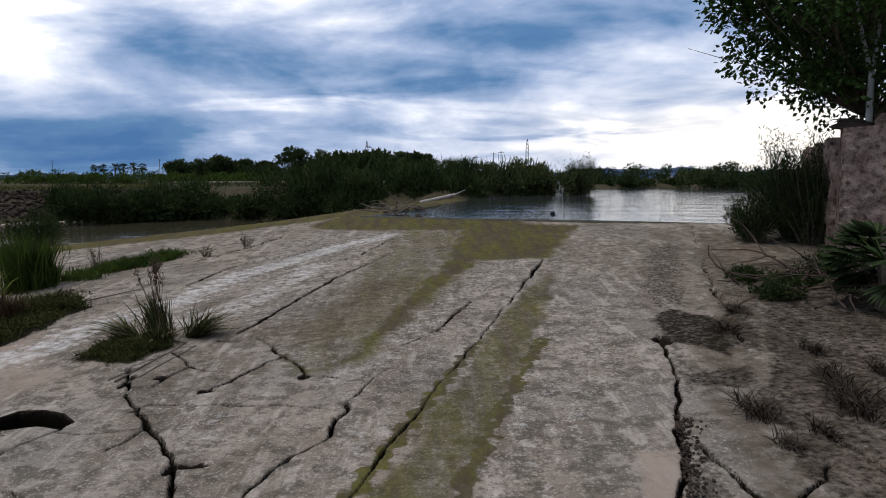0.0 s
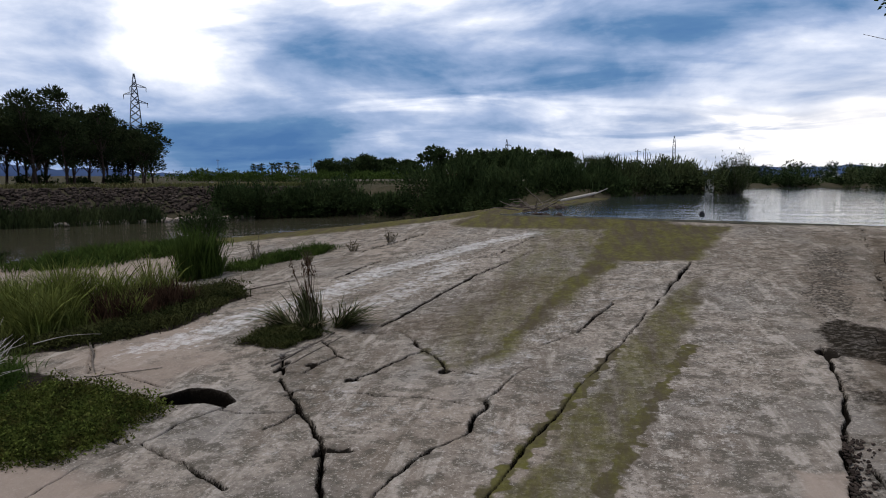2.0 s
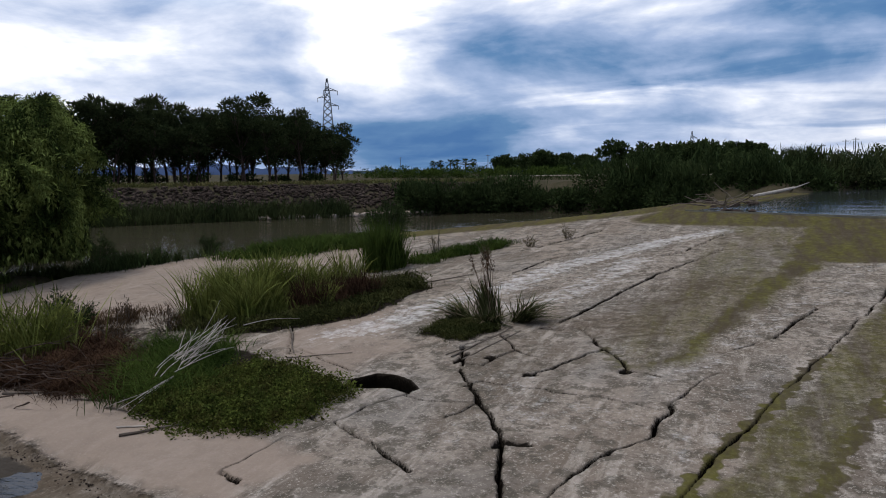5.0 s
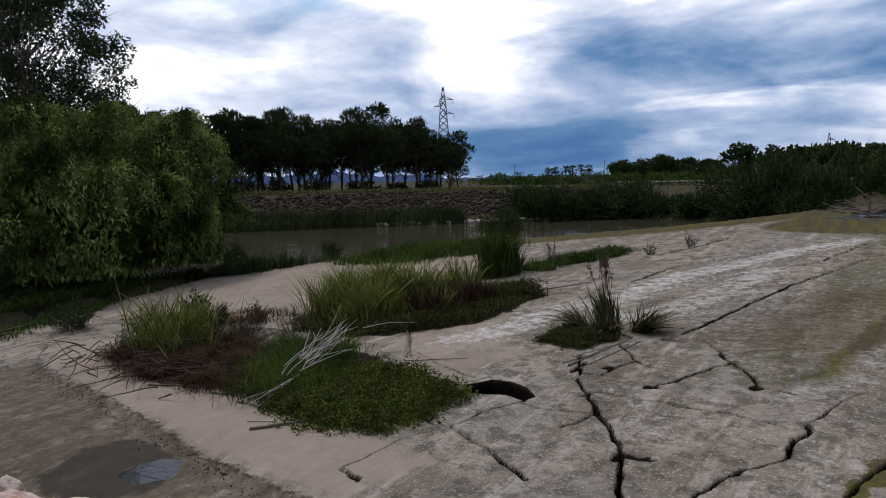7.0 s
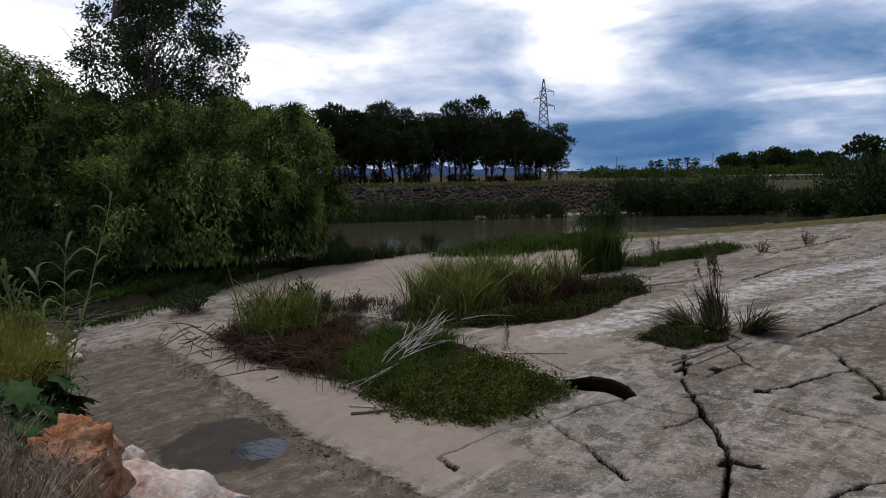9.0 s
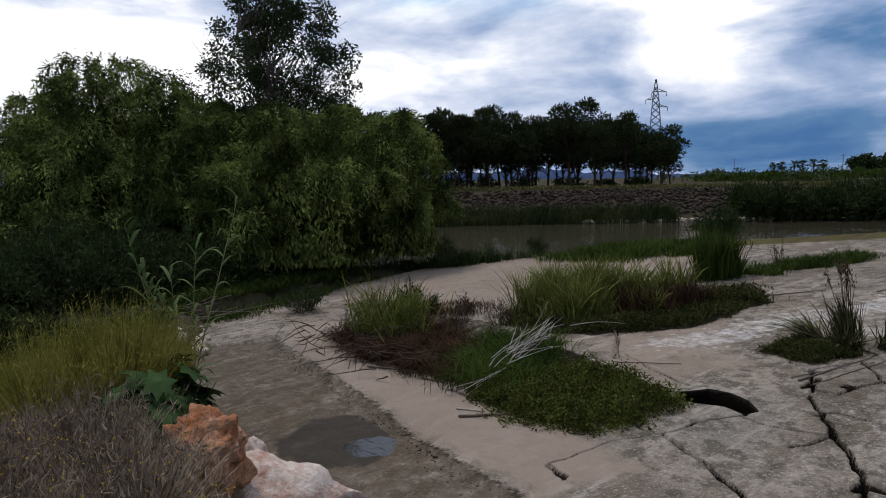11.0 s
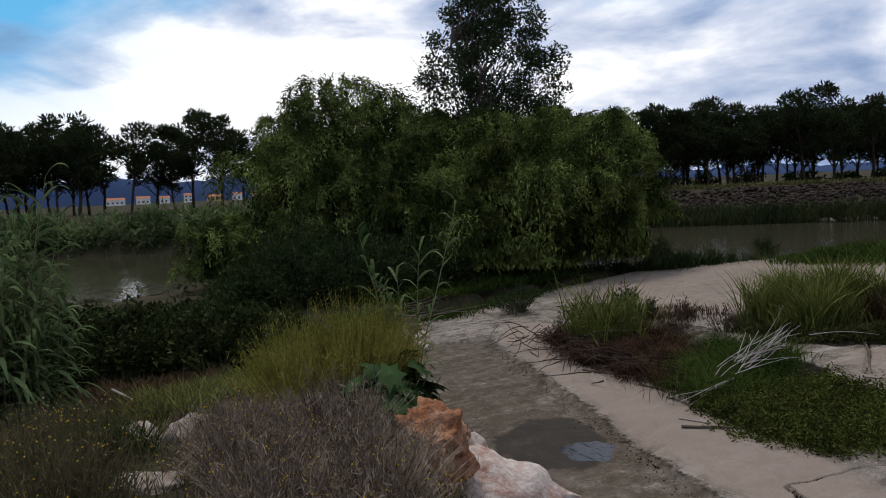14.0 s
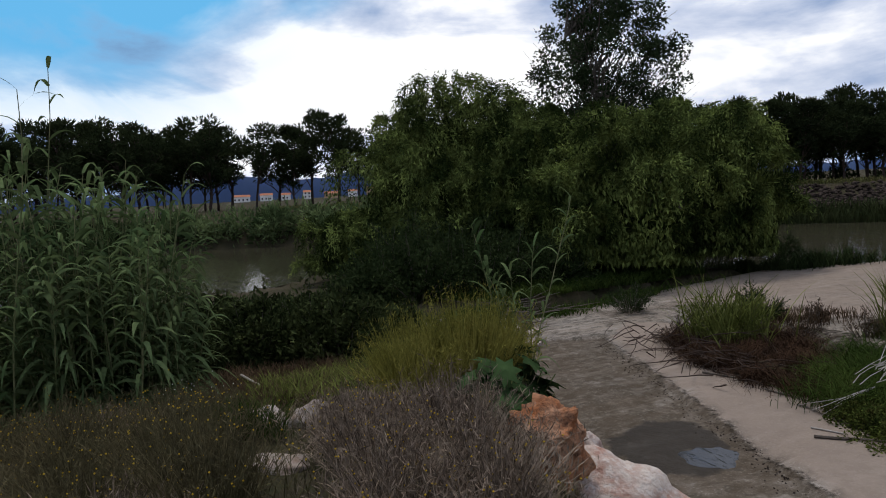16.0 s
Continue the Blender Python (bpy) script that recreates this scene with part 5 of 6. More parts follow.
for az, d, r, h in ((36, 62, 1.2, 1.0), (41.5, 63, 1.5, 1.1), (45, 66, 1.8, 1.4), (48.5, 64, 1.6, 1.5), (51, 63, 1.8, 1.8), (53.5, 62, 1.5, 1.3), (38.8, 64, 1.0, 0.8)):
    p = polar(az, d)
    shrub("bank_shrub", (p[0], p[1], 0.5), r, h, 700, 0.28, "low green shrub under the pines", SHRUB, "shrub", "shrubs under the pines", 16, slim=0.45)
shrub("river_bush", (-21.0, 36.2, -1.95), 1.5, 1.8, 3600, 0.22, "round dark bush standing in the river", SHRUB, "bush", "", 40, slim=0.22)
shrub("river_bush", (-24.5, 19.0, -1.95), 0.7, 1.0, 900, 0.16, "small dark bush at the river's edge", SHRUB, "bush", "", 18, slim=0.3)
shrub("river_bush", (-22.4, 23.0, -1.95), 0.5, 0.9, 700, 0.14, "small dark bush at the river's edge", SHRUB, "bush", "", 18, slim=0.3)


def thicket(name, line, depth, z0, height, n, blade, label, mat, category="thicket", tops=0.22):
    """A dense bank of brush along a line of (x, y): lumpy mounds of leaves with a fringe of taller shoots."""
    P = np.array(line, float)
    seg = np.linalg.norm(np.diff(P, axis=0), axis=1)
    s = np.concatenate([[0], np.cumsum(seg)])
    m = int(s[-1] * 3.0) + 2
    t = RNG.uniform(0, s[-1], m)
    c = np.stack([np.interp(t, s, P[:, 0]), np.interp(t, s, P[:, 1])], 1) + RNG.normal(size=(m, 2)) * depth * 0.45
    H = height * (0.88 + 0.12 * np.sin(t * 0.9) + 0.08 * np.sin(t * 2.3 + 1)) * RNG.uniform(0.6, 1.1, m)
    R = RNG.uniform(0.6, 1.2, m) * min(1.6, 0.45 + height * 0.28)
    i = RNG.integers(0, m, n)
    u = unit(RNG.normal(size=(n, 3)))
    u[:, 2] = np.abs(u[:, 2])
    shell = RNG.uniform(0.55, 1.05, n)[:, None]
    low = RNG.uniform(0, 1, n) < 0.35
    at = np.column_stack([c[i] + u[:, :2] * R[i][:, None] * shell, z0 + np.where(low, RNG.uniform(0, 0.6, n), 0.45 + 0.55 * u[:, 2] * shell[:, 0]) * H[i]])
    v, f = leaf_blades(at, u + RNG.normal(size=(n, 3)) * 0.6, RNG.uniform(0.6, 1.3, n) * blade * 3.8, RNG.uniform(0.7, 1.2, n) * blade * 1.6)
    k = int(n * tops)
    j = RNG.integers(0, m, k)
    feet = np.column_stack([c[j] + RNG.normal(size=(k, 2)) * R[j][:, None] * 0.5, z0 + H[j] * RNG.uniform(0.6, 0.95, k)])
    w, g = blades_at(feet, height * 0.2 + 0.15, blade * 0.8, 4, 0.6, 0.5)
    return tagged(new(name, mesh_of(name, *merged((v, f), (w, g)), mat)), label, category, kind="stuff")


thicket("reed_thicket", [(-20, 57.5), (-27.5, 49.5)], 2.2, -1.9, 2.9, 9000, 0.10, "dark green reed thicket on the river bank", SHRUB)
thicket("bank_brush", [(-21, 58), (-10, 54.8), (-4, 52.5)], 2.2, -1.9, 2.1, 12000, 0.10, "dark brush hanging over the water", SHRUB)
thicket("reed_thicket", [(-11.5, 56.5), (-7, 54.5), (-1, 52.5), (2.5, 53)], 2.6, -1.6, 4.1, 22000, 0.10, "tall dense thicket of cane and tamarisk", SHRUB)
thicket("reed_thicket", [(1, 53), (5, 58), (9.3, 60.5)], 2.0, -0.1, 2.8, 11000, 0.09, "reddish green cane thicket on the pool shore", FARREED)
thicket("field_reeds", [(-62, 100), (-40, 100), (-20, 98)], 6.0, 0.4, 1.9, 9000, 0.12, "pale green reed field beyond the bank", GRASS)
thicket("field_reeds", [(-18, 88), (-8, 86), (10, 92)], 4.0, 0.4, 2.0, 7000, 0.12, "pale green reed field beyond the bank", FARREED)
thicket("cane_hedge", [(-53.5, -9), (-53.0, -2), (-51.5, 6), (-50, 12)], 1.6, -1.9, 3.1, 9000, 0.12, "dense cane hedge on the far bank", REED)
thicket("cane_hedge", [(-56, -32), (-55, -20), (-54, -10)], 2.0, -1.9, 2.7, 7000, 0.12, "dense cane hedge on the far bank", SHRUB)
thicket("far_shore_scrub", [(17, 101), (30, 103), (48, 104)], 2.0, -0.1, 1.5, 5000, 0.16, "low scrub on the far pool shore", SHRUB)
thicket("far_shore_scrub", [(34, 98), (42, 92), (50, 84)], 3.0, -0.1, 2.9, 9000, 0.12, "green cane thicket on the far pool shore", FARREED)
shrub("shore_bush", (11.9, 60.2, -0.05), 1.75, 3.2, 5200, 0.26, "round cane bush leaning over the pool", FARREED, "bush", "", 46, slim=0.2)
shrub("shore_bush", (27.0, 101, 0.0), 2.0, 2.6, 1500, 0.35, "round dark bush on the far pool shore", SHRUB, "bush", "", 26, slim=0.35)
for az, d, r, h in ((-13, 150, 4, 4), (-15.5, 160, 6, 5), (-18, 155, 5, 4.5), (-20, 150, 5, 4), (-11.8, 170, 4, 4.5), (-22, 140, 5, 4.5)):
    p = polar(az, d)
    broadleaf("far_tree", (p[0], p[1], 0.3), h * 0.72, 0.3, r * 0.7, 0.5, 1100, "small dark tree beyond the pool", POPLAR, 22, group="trees beyond the pool")
for az, d, h, sp in ((12.0, 210, 9.0, 5.0), (15.6, 220, 5.5, 4.0), (17.3, 215, 6.5, 4.5), (18.4, 225, 6.5, 4.5), (20.6, 230, 5.5, 4), (8.9, 150, 5.8, 4.5), (7.4, 155, 5.4, 5), (5.4, 150, 5.8, 4), (3.6, 160, 5.6, 4.5), (2.0, 150, 5.2, 4), (14.0, 200, 4.5, 4)):
    p = polar(az, d)
    broadleaf("field_tree", (p[0], p[1], 0.4), h, 1.6, sp, 0.8, 3200, "rounded dark green tree in the fields", SHRUB, 30, group="trees in the fields", clump=0.34)

# road bank across the river: pale track, rail and a heap of pale stone
v = []
for az in np.linspace(4, 21, 24):
    p, q = polar(az, 72 + 1.2 * math.sin(az), 1.0), polar(az, 75.5, 1.06)
    v += [p, q]
i = np.arange(23) * 2
ROADDUST = material("track_dust", [(0.17, 0.14, 0.105), (0.24, 0.20, 0.155)], 0.8, 6, 0.95, 0.3)
tagged(new("road", mesh_of("road", v, np.stack([i, i + 1, i + 3, i + 2], 1), ROADDUST)), "pale dirt track along the far bank", "road", kind="structure")
bv = []
for az in np.linspace(3, 22, 40):
    bv += [polar(az, 60 + 0.5 * math.sin(az * 3), -1.6), polar(az, 66, 0.2), polar(az, 71.5, 0.97), polar(az, 76, 1.0)]
i = (np.arange(39)[:, None] * 4 + np.arange(3)[None]).ravel()
tagged(new("ground_bank", mesh_of("ground_bank", bv, np.stack([i, i + 1, i + 5, i + 4], 1), SOIL, True)), "dark earth embankment carrying the track", "bank", kind="structure")
feet = np.array([polar(a, d, -1.6 + (d - 60) * 0.23) for a, d in zip(RNG.uniform(4, 24, 5000), RNG.uniform(60, 71, 5000))])
v, f = blades_at(feet, 0.6, 0.09, 3, 0.8, 0.6)
tagged(new("bank_weeds", mesh_of("bank_weeds", v, f, SHRUB)), "dark weeds on the embankment", "weeds", kind="stuff")


def rail():
    ob = thing("guard_rail", "rusty rail on short posts beside the track", "rail", polar(11.6, 71.6, 0.98))
    d = unit(polar(10.6, 72) - polar(13.0, 72))
    rust = material("rusty_steel", [(0.16, 0.07, 0.045), (0.22, 0.11, 0.07)], 3, 12, 0.8, 0.1)
    part("rail_beam", mesh_of("rail_beam", *tubes([[(*(d * s), 0.06) for s in (-1.8, 1.8)], ]) , rust), ob).location = (0, 0, 0.62)
    for s in (-1.7, -0.6, 0.6, 1.7):
        part("post", mesh_of("post", *tubes([[(*(d * s), 0.045), (*(d * s + [0, 0, 0.7]), 0.045)]]), rust), ob)


rail()
p = polar(11.0, 71.4, 1.0)
joined_stones("rubble_heap", [p + [RNG.normal() * 1.1, RNG.normal() * 0.4, -0.05] for _ in range(60)], RNG.uniform(0.3, 0.7, 60), "heap of pale broken stone by the track", PALE_ROCK)
p = polar(11.0, 72.2, 1.0)
post = thing("marker_post", "white concrete marker post by the track", "post", p)
part("shaft", mesh_of("shaft", *tubes([[(0, 0, -0.1, 0.13), (0, 0, 1.0, 0.12)]], 4), WHITEWASH), post)
part("cap", mesh_of("cap", *tubes([[(0, 0, 1.0, 0.16), (0, 0, 1.1, 0.10)]], 4), WHITEWASH), post)


# ---- pylons, masts, palms ----
def lattice(name, at, height, base, top, bays, bar, label, arms=()):
    ob = thing(name, label, "pylon", at)
    legs, web = [], []
    def corner(i, z):
        w = base + (top - base) * min(1, z / (height * 0.8)) if z < height * 0.8 else top * (1 - 0.85 * (z - height * 0.8) / (height * 0.2))
        return np.array([w / 2 * (1, 1, -1, -1)[i], w / 2 * (1, -1, -1, 1)[i], z])
    zs = np.linspace(0, height, bays + 1)
    for i in range(4):
        legs.append([(*corner(i, z), bar) for z in zs])
        for a, b in zip(zs[:-1], zs[1:]):
            web.append([(*corner(i, a), bar * 0.6), (*corner((i + 1) % 4, b), bar * 0.6)])
            web.append([(*corner((i + 1) % 4, a), bar * 0.6), (*corner(i, b), bar * 0.6)])
    part("leg_frame", mesh_of("leg_frame", *tubes(legs, 4), STEEL), ob)
    part("bracing", mesh_of("bracing", *tubes(web, 4), STEEL), ob)
    for z, x in arms:
        part("cross_arm", mesh_of("cross_arm", *tubes([[(0, 0, z, bar), (x, 0, z - 0.25, bar * 0.8)], [(0, 0, z + 1.0, bar * 0.8), (x, 0, z - 0.25, bar * 0.7)], [(x * 0.5, 0, z + 0.4, bar * 0.5), (x * 0.5, 0, z - 0.1, bar * 0.5)]], 4), STEEL), ob)
        part("insulator", mesh_of("insulator", *tubes([[(x, 0, z - 0.25, 0.10), (x, 0, z - 1.5, 0.10)]], 6), DARK), ob)
    return ob


p = polar(34.72, 230, 0)
lattice("power_pylon", (p[0], p[1], 0), 31.5, 5.6, 1.9, 15, 0.13, "grey steel lattice pylon with three cross-arms", ((27.8, 3.2), (25.6, -3.0), (23.2, 3.5), (27.8, -1.2))).rotation_euler = (0, 0, radians(35))
p = polar(-6.8, 200, 0)
lattice("lattice_mast", (p[0], p[1], 0), 12.2, 0.9, 0.75, 12, 0.07, "slim steel lattice mast beyond the reeds").rotation_euler = (0, 0, radians(-7))
p = polar(6.15, 350, 0)
lattice("power_pylon", (p[0], p[1], 0), 19.5, 3.6, 1.2, 10, 0.14, "distant steel lattice pylon", ((16.5, 2.4), (14.5, -2.4))).rotation_euler = (0, 0, radians(6))
for az, d, h in ((-4.1, 150, 6.6), (-4.7, 150, 6.9), (-2.6, 120, 5.0), (3.0, 160, 7.2), (21.9, 200, 6.2), (29.0, 260, 7.0)):
    p = polar(az, d)
    pole = thing("utility_pole", "thin grey pole beyond the reeds", "pole", (p[0], p[1], 0.2), "poles beyond the reeds")
    part("shaft", mesh_of("shaft", *tubes([[(0, 0, 0, 0.12), (0, 0, h, 0.08)]], 6), STEEL), pole)
    part("cross_bar", mesh_of("cross_bar", *tubes([[(-0.6, 0, h - 0.3, 0.05), (0.6, 0, h - 0.3, 0.05)]], 6), STEEL), pole)


def fan_palm(at, h, r, label, category="palm", fronds=30, blades=14, group="", mat=None):
    ob = thing("fan_palm", label, category, at, group)
    part("trunk", mesh_of("trunk", *tubes([[(0, 0, -0.2, r * 0.13), (0.02, 0, h * 0.5, r * 0.10), (0, 0.02, h, r * 0.12)]], 6), BARK), ob)
    L, S = [], []
    for k in range(fronds):
        a, e = RNG.uniform(0, 6.28), RNG.uniform(-0.7, 1.2)
        out = np.array([math.cos(a) * math.cos(e), math.sin(a) * math.cos(e), math.sin(e)])
        hub = np.array([0, 0, h]) + out * r * 0.5
        S.append([(0, 0, h, r * 0.02), (*hub, r * 0.012)])
        side = unit(np.cross(out, [0, 0, 1.0]))
        for j in np.linspace(-1.35, 1.35, blades):
            w = out * math.cos(j) + side * math.sin(j)
            t = np.linspace(0, 1, 4)[:, None]
            L.append(hub + w * t * r * 0.5 + np.array([0, 0, -0.10 * r]) * t ** 2)
    part("stalk_crown", mesh_of("stalk_crown", *tubes(S, 4), SHRUB), ob)
    part("frond_crown", mesh_of("frond_crown", *strips(L, r * 0.075), mat or POPLAR), ob, "dark fan-shaped fronds")
    return ob


for az, hh in ((26.25, 4.8), (25.75, 4.7), (24.95, 5.0), (24.4, 5.1), (23.7, 5.4), (23.1, 5.3)):
    p = polar(az, 330)
    fan_palm((p[0], p[1], -0.2), hh + 0.9, 2.6, "distant fan palm with a round dark crown", fronds=34, blades=9, group="row of palms")

# ---- hills, town ----
def ridge(name, d, prof, label):
    az = np.linspace(-60, 150, 421)
    e = np.interp(az, [p[0] for p in prof], [p[1] for p in prof]) + 0.10 * np.sin(az * 0.9) + 0.06 * np.sin(az * 2.3 + 1) + 0.03 * np.sin(az * 6.7)
    v = []
    for a, k in zip(az, e):
        v += [polar(a, d, -60), polar(a, d, 1.4 + d * math.tan(radians(max(k, 0.02)))), polar(a, d * 1.25, -60)]
    i = (np.arange(420)[:, None] * 3 + np.arange(2)[None]).ravel()
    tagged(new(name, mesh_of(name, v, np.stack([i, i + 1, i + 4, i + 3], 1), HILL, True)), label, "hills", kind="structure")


# far ridge, its haze painted in by the blue material
ridge("backdrop", 2300, [(-60, 0.5), (-24, 0.55), (-17, 0.75), (-10, 0.55), (-4, 0.2), (20, 0.15), (34, 0.3), (44, 0.8), (50, 0.6), (60, 0.8), (78, 1.6), (83, 2.1), (87, 1.5), (91, 1.7), (96, 1.9), (103, 0.9), (112, 0.6), (150, 0.5)], "low hills on the horizon, painted haze-blue")


def house(az, d, w, h, wall, label):
    p = polar(az, d, 0.5)
    ob = thing("house", label, "house", p, "houses of the town", turn=az)
    def box(x0, x1, y0, y1, z0, z1):
        v = [(x, y, z) for x in (x0, x1) for y in (y0, y1) for z in (z0, z1)]
        return np.array(v, float), np.array([(0, 1, 3, 2), (4, 6, 7, 5), (0, 4, 5, 1), (2, 3, 7, 6), (0, 2, 6, 4), (1, 5, 7, 3)])
    part("wall", mesh_of("wall", *box(-w / 2, w / 2, 0, 8, 0, h), wall), ob)
    v = np.array([(-w / 2 - .3, -.3, h), (w / 2 + .3, -.3, h), (w / 2 + .3, 8.3, h), (-w / 2 - .3, 8.3, h), (-w / 2, 4, h + 1.6), (w / 2, 4, h + 1.6)])
    part("roof", mesh_of("roof", v, [(0, 1, 5, 4), (2, 3, 4, 5), (0, 4, 4, 3), (1, 2, 5, 5)], TILE), ob)
    for k in range(int(w // 3)):
        for zz in (1.2, 3.8)[: 1 + (h > 4.5)]:
            part("window", mesh_of("window", *box(-w / 2 + 1 + k * 3, -w / 2 + 2.2 + k * 3, -0.05, 0.1, zz, zz + 1.3), DARK), ob)


OCHRE = material("ochre_wall", [(0.42, 0.26, 0.16), (0.5, 0.33, 0.21)], 0.4, 5, 0.85, 0.1)
for az, w, h, wall, lab in ((83.0, 12, 6.5, OCHRE, "ochre two-storey house in the distant town"), (84.6, 9, 5, WHITEWASH, "white house in the distant town"), (86.3, 14, 4, OCHRE, "long ochre house in the distant town"),
                            (88.2, 8, 6, WHITEWASH, "white house in the distant town"), (89.9, 9, 4.5, WHITEWASH, "white house in the distant town"), (91.4, 12, 5, WHITEWASH, "white house in the distant town"), (93.3, 16, 4.5, WHITEWASH, "long white house in the distant town")):
    house(az, 560, w * 0.8, h * 0.9, wall, lab)


# ---- pool things ----
def gauge():
    ob = thing("staff_gauge", "white water-level gauge board on a concrete plinth", "gauge", (9.85, 59.6, -0.1), turn=-9)
    def slab(x0, x1, y0, y1, z0, z1):
        v = [(x, y, z) for x in (x0, x1) for y in (y0, y1) for z in (z0, z1)]
        return np.array(v, float), np.array([(0, 1, 3, 2), (4, 6, 7, 5), (0, 4, 5, 1), (2, 3, 7, 6), (0, 2, 6, 4), (1, 5, 7, 3)])
    part("plinth", mesh_of("plinth", *slab(-0.55, 0.45, 0.05, 0.6, -0.6, 0.45), GREY_STONE), ob, "grey concrete plinth")
    part("board", mesh_of("board", *slab(-0.30, 0.34, 0, 0.045, 0.1, 1.35), WHITEWASH), ob, "white painted board")
    for k in range(5):
        part("mark", mesh_of("mark", *slab(0.06, 0.28, -0.01, 0.0, 0.2 + k * 0.23, 0.31 + k * 0.23), DARK), ob, "black scale mark")
    part("mark", mesh_of("mark", *slab(-0.24, -0.08, -0.01, 0.0, 0.55, 0.85), DARK), ob, "black scale mark")


gauge()
buoy = thing("float", "small black float on the pool", "float", (4.3, 27.45, 0.0))
part("body", stone_mesh("body", (0.11, 0.11, 0.13), 5, DARK, 3, 0, 0.05), buoy)
part("ring", mesh_of("ring", *tubes([[(0.05 * math.cos(a), 0, 0.14 + 0.05 * math.sin(a), 0.012) for a in np.linspace(0, 6.28, 13)]], 6), STEEL), buoy)
limbs = [[(-1.4, 39.9, 0.02, 0.10), (0.0, 46, 0.16, 0.11), (1.2, 51, 0.32, 0.09), (2.1, 55.6, 0.42, 0.05)], [(0.6, 48.5, 0.2, 0.05), (1.6, 49.6, 0.6, 0.02)]]
log = thing("drift_log", "bleached driftwood trunk stranded on the sill", "log")
part("trunk", mesh_of("trunk", *tubes(limbs[:1], 6), DEAD, True), log)
part("branch", mesh_of("branch", *tubes(limbs[1:], 6), DEAD, True), log)
heap = []
for k in range(26):
    q = (-1.9 + RNG.normal() * 0.5, 32 + RNG.normal() * 2.2, 0.04)
    heap.append(bent(q, (RNG.normal(), RNG.normal(), 0.25), RNG.uniform(0.5, 1.6), 4, 0.1, 0.2, 0.03, 0.01))
tagged(new("drift_sticks", mesh_of("drift_sticks", *tubes(heap, 4), BARK)), "tangle of dark sticks caught on the sill", "driftwood", kind="stuff")
joined_stones("sill_stones", [(-2.2 + RNG.normal() * 0.6, 31 + RNG.normal() * 2.5, -0.02) for _ in range(40)], RNG.uniform(0.2, 0.5, 40), "mossy stones along the weir sill", GREY_STONE)


def car():
    p = polar(-17.6, 165, 0.75)
    ob = thing("van", "small white van on the far road", "car", p, turn=-15)
    prof = [(-1.9, 0.3), (1.9, 0.3), (1.95, 0.9), (1.3, 1.05), (0.8, 1.75), (-1.8, 1.8), (-1.95, 0.9)]
    n = len(prof)
    v = [(x, s, z) for s in (-0.8, 0.8) for x, z in prof]
    f = [(i, (i + 1) % n, n + (i + 1) % n, n + i) for i in range(n)] + [(0, 6, 5, 4), (0, 4, 3, 1), (1, 3, 2, 2), (n, n + 1, n + 3, n + 4), (n, n + 4, n + 5, n + 6), (n + 1, n + 2, n + 3, n + 3)]
    part("body", mesh_of("body", v, f, WHITEWASH), ob)
    part("window", mesh_of("window", [(-1.2, -0.81, 1.1), (0.9, -0.81, 1.1), (0.6, -0.81, 1.6), (-1.2, -0.81, 1.6)], [(0, 1, 2, 3)], DARK), ob)
    for x in (-1.2, 1.2):
        part("wheel", mesh_of("wheel", *tubes([[(x, -0.85, 0.3, 0.3), (x, 0.85, 0.3, 0.3)]], 6), DARK), ob)


car()


# ---- the near bank: rocks ----
def rock(name, at, size, seed, mat, label, group="", turn=0, tilt=0, detail=4, cuts=10, rough=0.14, square=0.0):
    ob = new(name, stone_mesh(name, size, seed, mat, detail, cuts, rough, square))
    ob.matrix_basis = pose(*at, tilt, 0, turn)
    return tagged(ob, label, "rock", group)


rock("boulder", (-5.76, 1.80, -0.76), (0.30, 0.31, 0.33), 3, ORANGE_ROCK, "rusty orange limestone boulder on the bank edge", turn=18, tilt=6, detail=5, cuts=9, rough=0.26, square=0.7)
rock("boulder", (-5.90, 2.52, -1.50), (0.84, 0.66, 0.56), 12, PINK_ROCK, "large pink and white limestone boulder on concrete", turn=58, tilt=6, cuts=22, rough=0.2)
rock("small_boulder", (-6.55, 2.30, -1.18), (0.22, 0.18, 0.24), 21, PINK_ROCK, "small pink limestone rock between boulders", "small rocks by the boulders", 10)
rock("small_boulder", (-6.75, 2.62, -1.36), (0.17, 0.15, 0.26), 25, PINK_ROCK, "upright grey-pink rock between boulders", "small rocks by the boulders", 60)
rock("small_boulder", (-5.75, 2.75, -1.55), (0.25, 0.2, 0.16), 27, PALE_ROCK, "dusty pale rock beneath the boulders", "small rocks by the boulders", 80)
rock("white_rock", (-7.62, -0.78, -0.86), (0.21, 0.17, 0.17), 31, PALE_ROCK, "pale rounded rock among the scrub", "pale rocks on the bank", 15)
rock("white_rock", (-6.15, -0.15, -0.45), (0.22, 0.16, 0.17), 33, PALE_ROCK, "pale jagged rock among the scrub", "pale rocks on the bank", 70, cuts=14)
rock("white_rock", (-6.55, -0.55, -0.55), (0.20, 0.18, 0.14), 36, PALE_ROCK, "pale jagged rock among the scrub", "pale rocks on the bank", 120)
rock("white_rock", (-5.0, -0.42, -0.36), (0.26, 0.2, 0.08), 37, PALE_ROCK, "flat dusty rock among the low scrub", "pale rocks on the bank", 40)
rock("white_rock", (-7.9, -1.6, -0.95), (0.3, 0.22, 0.12), 38, PALE_ROCK, "flat pale rock beside the canes", "pale rocks on the bank", 100)
rock("white_rock", (-8.8, 0.6, -1.15), (0.34, 0.22, 0.14), 39, PALE_ROCK, "flat pale rock beside the broom", "pale rocks on the bank", 100)
